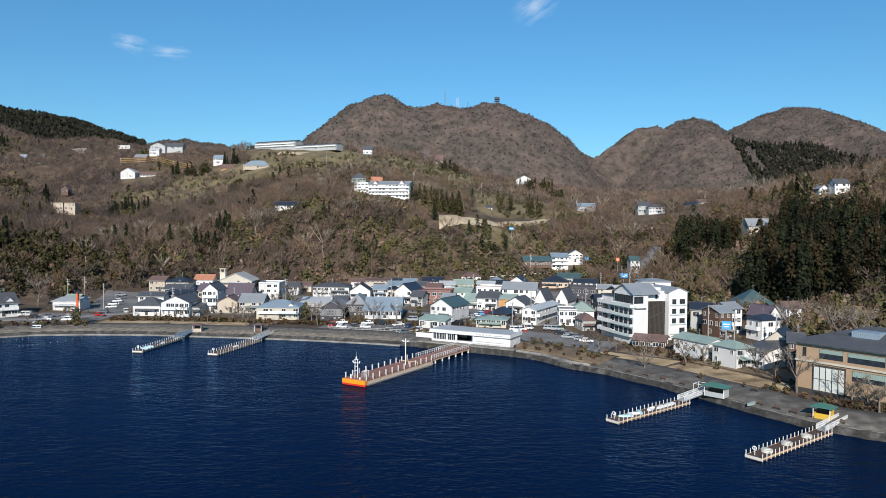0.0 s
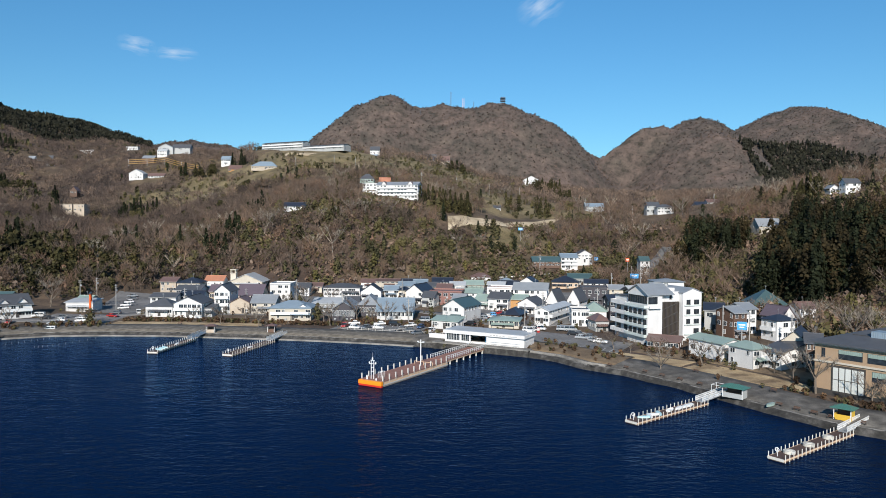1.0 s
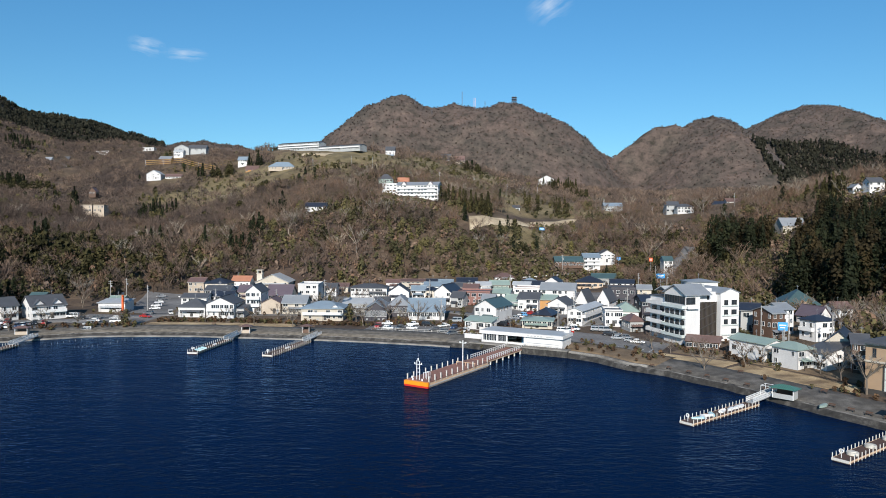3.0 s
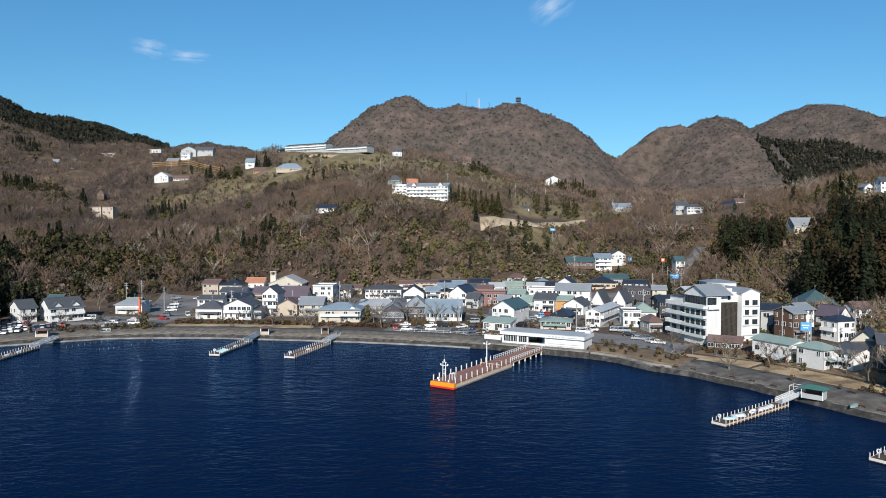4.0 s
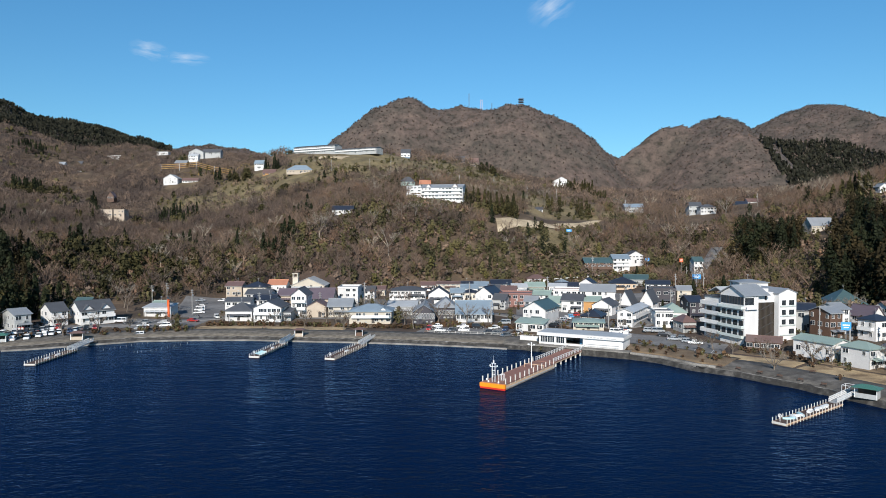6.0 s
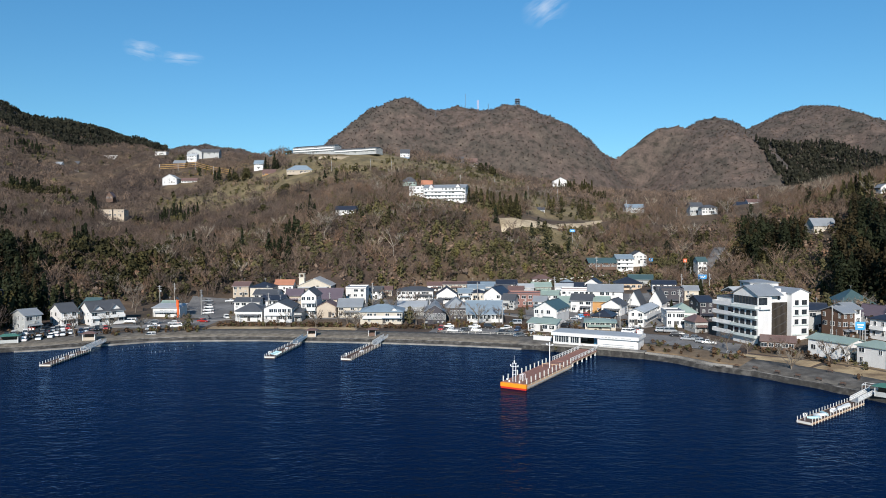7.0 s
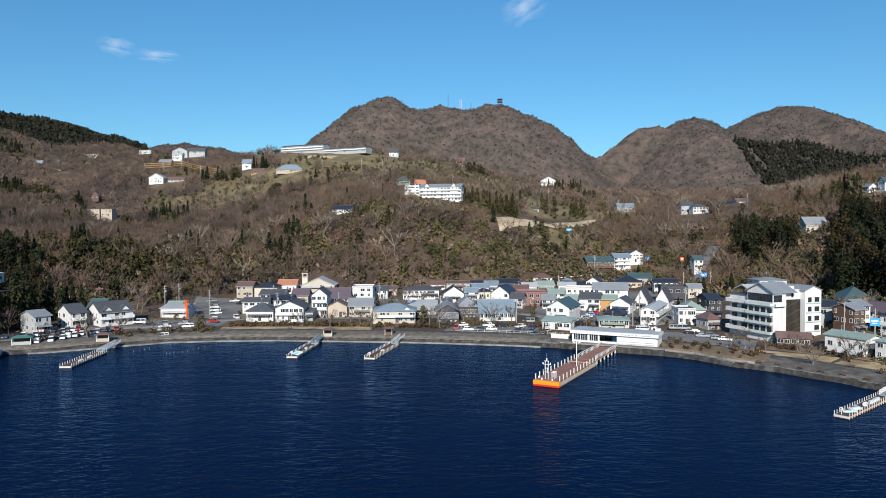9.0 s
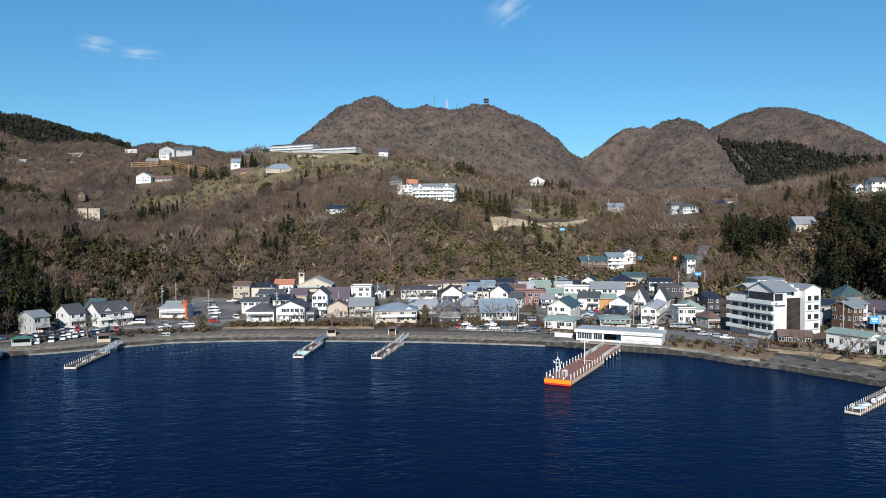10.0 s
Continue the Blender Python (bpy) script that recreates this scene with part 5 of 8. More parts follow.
# ---- piers and boats ----
def planks(name, c):
    m = surface(name, c, 0.8, 0.3, 2.0, 0.6)
    t = m.node_tree
    b = t.nodes["Principled BSDF"]
    co = t.nodes.new("ShaderNodeTexCoord")
    w = t.nodes.new("ShaderNodeTexWave")
    w.wave_type, w.bands_direction = "BANDS", "Y"
    w.inputs["Scale"].default_value = 1.6
    t.links.new(co.outputs["Object"], w.inputs["Vector"])
    bumped(t, b, w.outputs["Fac"], 0.6, 0.02)
    return m


DECKRED = planks("red_brown_decking", (0.31, 0.150, 0.112))
DECKDARK = planks("dark_brown_decking", (0.10, 0.055, 0.04))
FASCIA = surface("weathered_cream_fender", (0.70, 0.48, 0.31), 0.8, 0.35, 3.0, 1.0)
BOATORANGE = surface("orange_hull_paint", (0.90, 0.30, 0.015), 0.4, 0.1)
BOATRED = surface("red_boot_paint", (0.62, 0.03, 0.015), 0.4, 0.1)
PALEBLUE = surface("pale_blue_plastic", (0.45, 0.68, 0.72), 0.5, 0.15)
BOATWHITE = surface("white_boat_gelcoat", (0.80, 0.80, 0.78), 0.35, 0.12)


def round_post(r, h, z0=0.0, sides=8):
    ring = [(math.cos(2 * math.pi * k / sides), math.sin(2 * math.pi * k / sides)) for k in range(sides)]
    v = [(r * c, r * s, z0) for c, s in ring] + [(r * c, r * s, h - r * 0.6) for c, s in ring] + [(r * 0.5 * c, r * 0.5 * s, h) for c, s in ring]
    f = [tuple(range(sides - 1, -1, -1)), tuple(range(2 * sides, 3 * sides))]
    for b in (0, sides):
        f += [(b + k, b + (k + 1) % sides, b + (k + 1) % sides + sides, b + k + sides) for k in range(sides)]
    return v, f


def main_pier():
    ob = thing("pier", pose(-18.0, 171.2, 0, 0, 0, -30.5), "long red-brown decked pier with white posts and orange end", "pier")
    part("pontoon", boxes((-3.2, 0.6, -0.9, 3.2, 32.4, 1.25)), FASCIA, ob)
    part("deck", boxes((-3.3, 0.5, 1.25, 3.3, 32.5, 1.5)), DECKRED, ob)
    part("bow_fender", boxes((-3.5, -0.2, 0.45, 3.5, 0.6, 1.42)), BOATORANGE, ob, "bright orange end fender")
    part("bow_waterline", boxes((-3.45, -0.12, -0.9, 3.45, 0.6, 0.45)), BOATRED, ob, "red waterline band")
    part("bridge_deck", boxes((-2.8, 32.5, 1.35, 2.8, 60.0, 1.6)), DECKRED, ob)
    part("bridge_beam", boxes((-2.7, 32.6, 0.95, -2.35, 59.8, 1.35), (2.35, 32.6, 0.95, 2.7, 59.8, 1.35)), FASCIA, ob)
    post = mesh_from("post", *boxes((-0.12, -0.12, 1.0, 0.12, 0.12, 2.75), (-0.15, -0.15, 2.75, 0.15, 0.15, 2.85)), [WHITEPOST])
    for k in range(12):
        part("post", post, None, ob, m=pose(3.2, 0.9 + 2.8 * k, 0))
        part("post", post, None, ob, m=pose(-3.2, 0.9 + 2.8 * k, 0))
    for sx in (-3.36, 3.36):
        part("rubbing_strake", boxes((sx - 0.06, 0.6, 0.35, sx + 0.06, 32.4, 0.6)), WHITEPOST, ob)
    pile = mesh_from("pile", *round_post(0.24, 1.3, -2.6), [WHITEPOST])
    for k in range(7):
        for sx in (-2.5, 2.5):
            part("pile", pile, None, ob, m=pose(sx, 35.0 + 4.0 * k, 0))
    baluster = mesh_from("baluster", *boxes((-0.05, -0.05, 1.6, 0.05, 0.05, 2.65)), [TRIM])
    for sx in (-2.7, 2.7):
        for k in range(22):
            part("baluster", baluster, None, ob, m=pose(sx, 32.8 + 1.28 * k, 0))
        part("handrail", boxes((sx - 0.06, 32.6, 2.65, sx + 0.06, 60, 2.76), (sx - 0.04, 32.6, 2.15, sx + 0.04, 60, 2.22)), TRIM, ob)
    return ob


main_pier()


def light_mast():
    """The white two-legged signal mast at the pier's end."""
    ob = thing("signal_mast", pose(-17.6, 172.9, 1.5, 0, 0, -30.5), "white two-legged signal mast with lamps and aerial", "mast")
    for sx in (-0.4, 0.4):
        part("leg", boxes((sx - 0.07, -0.07, 0, sx + 0.07, 0.07, 4.6)), TRIM, ob)
    part("crossbar", boxes((-1.0, -0.07, 3.75, 1.0, 0.07, 3.87), (-0.6, -0.07, 4.6, 0.6, 0.07, 4.72), (-0.5, -0.06, 1.8, 0.5, 0.06, 1.9), (-0.5, -0.06, 2.8, 0.5, 0.06, 2.9)), TRIM, ob)
    for sx in (-1.0, 1.0):
        part("lamp", round_post(0.14, 0.45), TRIM, ob, m=pose(sx, 0, 3.85))
    part("lantern", round_post(0.18, 0.6), TRIM, ob, m=pose(0, 0, 4.8))
    part("aerial", boxes((-0.03, -0.03, 5.5, 0.03, 0.03, 6.6)), GREYSTEEL, ob)
    return ob


light_mast()
guard = thing("ladder_guard", pose(-15.9, 173.6, 1.5, 0, 0, -30.5), "white hooped ladder guard on the pier", "guard rail")
part("hoop", joined(*[boxes((-0.5, y, 0, -0.42, y + 0.08, 1.5), (0.42, y, 0, 0.5, y + 0.08, 1.5), (-0.5, y, 1.5, 0.5, y + 0.08, 1.6)) for y in (0, 0.8, 1.6)]), TRIM, guard)
for bx, by in ((-18.9, 172.6), (-16.5, 171.2), (-19.2, 175.0)):
    b = thing("bollard", pose(bx, by, 1.5), "low white mooring bollard on the deck", "bollard", "bollards on the main pier")
    part("drum", round_post(0.22, 0.5), TRIM, b)
pole = thing("lamp_post", pose(-6.2, 190.2, 1.5, 0, 0, -30.5), "white lamp post with cross arms on the pier", "lamp post")
part("shaft", round_post(0.13, 7.2), TRIM, pole)
part("arm", boxes((-0.9, -0.06, 6.3, 0.9, 0.06, 6.42)), TRIM, pole)
for sx in (-0.85, 0.85):
    part("lamp_head", boxes((sx - 0.22, -0.2, 6.42, sx + 0.22, 0.2, 6.7)), TRIM, pole)
bar = thing("barrier", pose(-5.4, 190.8, 1.5, 0, 0, -30.5), "low barrier bar across the pier", "barrier")
part("rail", boxes((-3.0, -0.05, 0.85, 3.0, 0.05, 0.97)), FASCIA, bar)
for sx in (-2.9, 0, 2.9):
    part("stanchion", boxes((sx - 0.06, -0.06, 0, sx + 0.06, 0.06, 0.85)), FASCIA, bar)


def small_pier(x, y, yaw, length, ramp, wide, label):
    """A narrow boat pier: deck, fenders, two rows of white posts and a railed gangway."""
    ob = thing("pier", pose(x, y, 0, 0, 0, yaw), label, "pier", "small boat piers")
    part("float", boxes((-wide / 2 + 0.1, 0.1, -0.6, wide / 2 - 0.1, length - 0.1, 0.35)), BROWN, ob)
    part("deck", boxes((-wide / 2, 0, 0.35, wide / 2, length, 0.55)), DECKDARK, ob)
    for sx in (-wide / 2, wide / 2):
        part("fender_board", boxes((sx - 0.05, -0.05, 0.3, sx + 0.05, length + 0.05, 0.57)), FASCIA, ob)
    part("end_board", boxes((-wide / 2, -0.12, 0.2, wide / 2, 0.0, 0.66)), WHITEPOST, ob)
    post = stored("short_post", lambda: mesh_from("post", *round_post(0.085, 1.40, -0.4), [WHITEPOST]))
    n = int(length / 1.38)
    for k in range(n):
        for sx in (-wide / 2 - 0.02, wide / 2 + 0.02):
            part("post", post, None, ob, m=pose(sx, 0.3 + k * (length - 0.6) / (n - 1), 0))
    rise = 0.85
    part("gangway", prism([(length - 1.5, 0.7), (length + ramp, rise + 0.45), (length + ramp, rise + 0.65), (length - 1.5, 0.9)], "x", -0.8, 0.8), GREYSTEEL, ob, mend=True)
    for sx in (-0.85, 0.85):
        rail = [prism([(length - 1.5, 0.9 + u), (length + ramp, rise + 0.65 + u), (length + ramp, rise + 0.73 + u), (length - 1.5, 0.98 + u)], "x", sx - 0.04, sx + 0.04) for u in (0.15, 0.55, 1.0)]
        m = int((ramp + 1.5) / 0.35)
        for k in range(m):
            yy = length - 1.5 + (ramp + 1.5) * k / (m - 1)
            zz = 0.9 + (rise - 0.25) * k / (m - 1)
            rail.append(boxes((sx - 0.03, yy - 0.04, zz, sx + 0.03, yy + 0.04, zz + 1.05)))
        part("gangway_railing", joined(*rail), TRIM, ob, mend=True)
    return ob


def rowing_boat(x, y, z, yaw, upturned=False, mat=None, label="small white rowing boat", scale=1.0):
    """An open hull of ribs drawn to a point at the bow."""
    L, W, H = 3.6 * scale, 1.35 * scale, 0.5 * scale
    st, v, f = 9, [], []
    for k in range(st):
        u = k / (st - 1)
        wdt = W / 2 * (1 - max(0, (u - 0.45) / 0.55) ** 2.2) * (0.82 + 0.18 * min(1, u * 3)) + 0.02
        zz = H * (0.18 * u ** 3)
        v += [(-wdt, L * (u - 0.5), H + zz), (-wdt * 0.85, L * (u - 0.5), H * 0.3 + zz), (0, L * (u - 0.5), zz), (wdt * 0.85, L * (u - 0.5), H * 0.3 + zz), (wdt, L * (u - 0.5), H + zz)]
    for k in range(st - 1):
        for j in range(4):
            a = 5 * k + j
            f.append((a, a + 1, a + 6, a + 5))
    f.append((0, 1, 2, 3, 4))
    ob = thing("rowing_boat", pose(x, y, z + (H * 1.02 if upturned else 0), 180 if upturned else 0, 0, yaw), label, "boat", "rowing boats")
    me = mesh_from("hull", v, f, [mat or BOATWHITE])
    hull = new("hull", me)
    hull.parent = ob
    thick = hull.modifiers.new("thickness", "SOLIDIFY")
    thick.thickness, thick.offset = 0.06, 0.0
    part("thwart", boxes((-W * 0.42, -0.15, H * 0.7, W * 0.42, 0.15, H * 0.8), (-W * 0.38, -L * 0.36, H * 0.7, W * 0.38, -L * 0.26, H * 0.8)), mat or BOATWHITE, ob)
    return ob


small_pier(38.05, 139.5, -51, 26.3, 9.5, 2.9, "narrow boat pier with white posts and boats on deck")
small_pier(56.75, 117.5, -52.7, 26.4, 8.0, 2.9, "narrow boat pier with white posts and round tables")
small_pier(-89.4, 212.7, -7, 25.1, 9.5, 3.2, "narrow boat pier with white posts beneath the lawn")
small_pier(-65.3, 209.4, -13.7, 27.4, 10.5, 3.2, "narrow empty boat pier with white posts")
small_pier(-151.7, 200.0, 1.4, 24.2, 12.5, 3.2, "narrow boat pier with white posts beside the car park")


def on_pier(x, y, yaw, u, s):
    """The plan position u metres across and s metres along a pier."""
    a = radians(yaw)
    return x + u * math.cos(a) - s * math.sin(a), y + u * math.sin(a) + s * math.cos(a)


for k, s in enumerate((4.5, 6.2, 7.9, 9.4)):
    bx, by = on_pier(38.05, 139.5, -51, -0.2 + 0.3 * (k % 2), s)
    rowing_boat(bx, by, 0.56, -51 + 80 * (k % 2) - 30, True, PALEBLUE if k % 3 == 0 else BOATWHITE, "upturned white rowing boat stacked on the pier", 0.75)
for s in (13.5, 16.5, 19.0, 20.6):
    bx, by = on_pier(38.05, 139.5, -51, 0.1, s)
    rowing_boat(bx, by, 0.56, -51 + 12, s > 15, BOATWHITE, "white rowing boat drawn up on the pier", 0.8)
for s in (3.0, 5.0, 6.8):
    bx, by = on_pier(-89.4, 212.7, -7, 0.1, s + 1)
    rowing_boat(bx, by, 0.56, -7 + 60, True, PALEBLUE, "upturned pale blue rowing boat on the pier", 0.8)
bx, by = on_pier(-89.4, 212.7, -7, 0, 15)
rowing_boat(bx, by, 0.56, 0, True, BOATWHITE, "upturned white rowing boat on the pier", 0.7)
bx, by = on_pier(-65.3, 209.4, -13.7, 0, 13)
rowing_boat(bx, by, 0.56, -14, True, BOATWHITE, "upturned white rowing boat on the pier", 0.7)
for s in (9.0, 15.0):
    bx, by = on_pier(-151.7, 200, 1.4, 0.1, s)
    rowing_boat(bx, by, 0.56, 3, True, BOATWHITE, "upturned white rowing boat on the pier", 0.75)
STONETOP = surface("pale_stone_top", (0.60, 0.57, 0.50), 0.8, 0.2)
for s in (4.5, 11.5, 19.0):
    bx, by = on_pier(56.75, 117.5, -52.7, 0, s)
    tb = thing("round_table", pose(bx, by, 0.55), "low round pale table on the pier", "table", "tables on the boat pier")
    part("tabletop", round_post(1.0, 0.62, 0.5, 16), STONETOP, tb)
    part("pedestal", round_post(0.3, 0.55), STONETOP, tb)
LIFERING = surface("life_ring_white", (0.8, 0.78, 0.74), 0.5, 0.1)


def life_ring(x, y, z, yaw):
    ob = thing("life_ring", pose(x, y, z, 0, 0, yaw), "white life ring on a post at the pier head", "life ring", "life rings")
    v, f = [], []
    for a in range(16):
        for b in range(6):
            p, q = 2 * math.pi * a / 16, 2 * math.pi * b / 6
            r = 0.33 + 0.08 * math.cos(q)
            v.append((r * math.cos(p), 0.08 * math.sin(q), 1.2 + r * math.sin(p)))
            f.append((a * 6 + b, (a + 1) % 16 * 6 + b, (a + 1) % 16 * 6 + (b + 1) % 6, a * 6 + (b + 1) % 6))
    part("ring", (v, f), LIFERING, ob)
    part("post", boxes((-0.05, 0.08, 0, 0.05, 0.16, 1.3)), TRIM, ob)


for px_, py_, yw in ((38.05, 139.5, -51), (56.75, 117.5, -52.7), (-89.4, 212.7, -7), (-65.3, 209.4, -13.7)):
    bx, by = on_pier(px_, py_, yw, -0.4, 1.1)
    life_ring(bx, by, 0.55, yw)


def boat_hut(x, y, yaw, w, d, wall, roof, label, awning=False):
    z = float(np.interp(inland(np.array(x), np.array(y)), (1.2, 6, 9, 12.6, 14), (1.33, 1.85, 2.2, 2.5, 2.4)))
    ob = thing("boat_hut", pose(x, y, z, 0, 0, yaw), label, "hut", "boat hire huts")
    part("counter", boxes((-w / 2, -d / 2, 0, w / 2, -d / 2 + 0.15, 1.1), (-w / 2, -d / 2 + 0.15, 0, -w / 2 + 0.12, d / 2, 1.1), (w / 2 - 0.12, -d / 2 + 0.15, 0, w / 2, d / 2, 2.3)), wall, ob)
    part("back_wall", boxes((-w / 2 + 0.12, d / 2 - 0.12, 0, w / 2 - 0.12, d / 2, 2.3)), BROWN, ob)
    for sx in (-w / 2 + 0.06, w / 2 - 0.06):
        part("post", boxes((sx - 0.07, -d / 2 - 0.02, 0, sx + 0.07, -d / 2 + 0.12, 2.35)), TRIM, ob)
    v, f = roof_shape("hip", w, d, 2.3, 0.7, 0.6, 0.1)
    part("roof", (v, f), roof, ob, mend=True)
    if awning:
        part("awning_frame", joined(*[boxes((-w / 2 - 2.6, yy - 0.04, 0, -w / 2 - 2.52, yy + 0.04, 2.3), (-w / 2 - 2.6, yy - 0.04, 2.3, -w / 2, yy + 0.04, 2.38)) for yy in (-d / 2, d / 2)], boxes((-w / 2 - 2.6, -d / 2, 2.3, -w / 2 - 2.52, d / 2, 2.38))), TRIM, ob)
    return ob


HUTGREEN = ribbed("green_sheet_roof", (0.07, 0.19, 0.15))
HUTYELLOW = surface("yellow_panel", (0.72, 0.45, 0.05), 0.6, 0.15)
boat_hut(66.2, 157.4, -46, 4.6, 2.6, GREYWALL, HUTGREEN, "green-roofed boat hire hut with a white frame", True)
boat_hut(80.2, 138.5, -46, 3.2, 2.4, HUTYELLOW, HUTGREEN, "yellow boat hire hut with a green roof")
boat_hut(-83.0, 247.6, 0, 3.0, 2.0, BEIGE, BROWNROOF, "small brown ticket hut above the boat pier")
boat_hut(-61.3, 247.4, -5, 2.6, 2.0, BROWN, BROWNROOF, "small brown ticket hut by the pier")
boat_hut(-158.5, 238.8, 10, 4.0, 2.0, BEIGE, BROWNROOF, "low brown ticket hut by the car park")
boat_hut(-181.5, 231.0, 20, 5.5, 2.4, GREYWALL, HUTGREEN, "green-roofed boat hut at the quay")
tour = thing("tour_boat", pose(-182.5, 216.5, 0, 0, 0, 20), "moored boat with a bright blue roof cover", "boat")
part("hull", prism([(-1.7, -0.4), (1.7, -0.4), (2.0, 0.9), (-2.0, 0.9)], "y", -4.5, 4.5), DARKWALL, tour, mend=True)
part("cover", prism([(-2.05, 0.9), (2.05, 0.9), (1.9, 2.2), (0, 2.6), (-1.9, 2.2)], "y", -4.2, 4.2), surface("bright_blue_cover", (0.10, 0.45, 0.70), 0.5, 0.15), tour, mend=True)
dinghy = rowing_boat(70.6, 149.6, 1.5, -48, True, GREENROOF, "upturned pale green dinghy on the embankment", 0.9)


# ---- woods ----
def leafy(name, dark, light, rough=0.75, patch=0.05, through_light=0.0):
    """Foliage or twigs: differs from leaf to leaf and from place to place."""
    m, t, b = nodes_of(name)
    g = t.nodes.new("ShaderNodeNewGeometry")
    place = noise_node(t, patch, 4.0)
    a = ramp(t, g.outputs["Random Per Island"], [(0.0, dark), (1.0, light)]).outputs["Color"]
    col = mixed(t, 1.0, a, ramp(t, place.outputs["Fac"], [(0.34, (0.55, 0.58, 0.60)), (0.5, (0.95, 0.95, 0.95)), (0.66, (1.35, 1.28, 1.15))]).outputs["Color"], "MULTIPLY")
    t.links.new(col, b.inputs["Base Color"])
    b.inputs["Roughness"].default_value = rough
    b.inputs["Specular IOR Level"].default_value = 0.08
    return m


TWIG = leafy("grey_brown_twigs", (0.115, 0.083, 0.064), (0.195, 0.144, 0.112))
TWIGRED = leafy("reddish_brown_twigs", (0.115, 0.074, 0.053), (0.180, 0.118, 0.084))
# bluer than TWIG for haze; also darkens the western woods in place of shade
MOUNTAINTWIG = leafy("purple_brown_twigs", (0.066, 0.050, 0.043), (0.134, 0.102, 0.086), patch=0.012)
MOUNTAINGREEN = leafy("dark_mountain_evergreen", (0.043, 0.036, 0.027), (0.073, 0.060, 0.044))
PALEBARK = leafy("pale_bare_branches", (0.20, 0.17, 0.135), (0.34, 0.30, 0.25))
CEDAR = leafy("dark_cedar_needles", (0.009, 0.013, 0.007), (0.027, 0.031, 0.015))
# paler copy of CEDAR with the distance haze mixed into its colour
MOUNTAINCEDAR = leafy("hazed_cedar_needles", (0.017, 0.018, 0.013), (0.036, 0.036, 0.026))
CEDARBROWN = leafy("winter_bronze_cedar", (0.016, 0.013, 0.007), (0.044, 0.034, 0.016))
OLIVE = leafy("olive_evergreen_leaves", (0.070, 0.065, 0.031), (0.108, 0.095, 0.047))
OLIVEDARK = leafy("dark_olive_evergreen", (0.022, 0.022, 0.010), (0.066, 0.058, 0.025))
BAMBOO = leafy("yellow_green_bamboo", (0.075, 0.068, 0.025), (0.13, 0.115, 0.045))
BARK = surface("grey_bark", (0.20, 0.165, 0.13), 0.9, 0.35, 6.0, 2.0, bump=0.4)
SHRUB = leafy("red_brown_shrub", (0.045, 0.028, 0.018), (0.125, 0.077, 0.045))


def limb(p, q, r0, r1, sides=3):
    """Corners and triangles of one tapered stick."""
    p, q = np.array(p, float), np.array(q, float)
    ax = (q - p) / max(np.linalg.norm(q - p), 1e-6)
    u = np.cross(ax, (0.3, 0.5, 0.81))
    u /= np.linalg.norm(u)
    w = np.cross(ax, u)
    ang = np.arange(sides) * 2 * math.pi / sides
    ring = np.cos(ang)[:, None] * u + np.sin(ang)[:, None] * w
    v = np.concatenate([p + ring * r0, q + ring * r1])
    f = []
    for k in range(sides):
        n = (k + 1) % sides
        f += [(k, n, n + sides), (k, n + sides, k + sides)]
    return v, np.array(f)


def sliver(p, q, r0, r1):
    """A thin flat stick of two triangles, for branches."""
    p, q = np.array(p, float), np.array(q, float)
    u = np.cross(q - p, (0.31, -0.52, 0.2) if abs((q - p)[2]) > 0.1 else (0, 0, 1))
    u /= max(np.linalg.norm(u), 1e-6)
    return np.array([p - u * r0, p + u * r0, q + u * r1, q - u * r1]), np.array([(0, 1, 2), (0, 2, 3)])


def gathered(pieces):
    v, f, n = [], [], 0
    for a, b in pieces:
        v.append(a)
        f.append(b + n)
        n += len(a)
    return np.concatenate(v), np.concatenate(f)


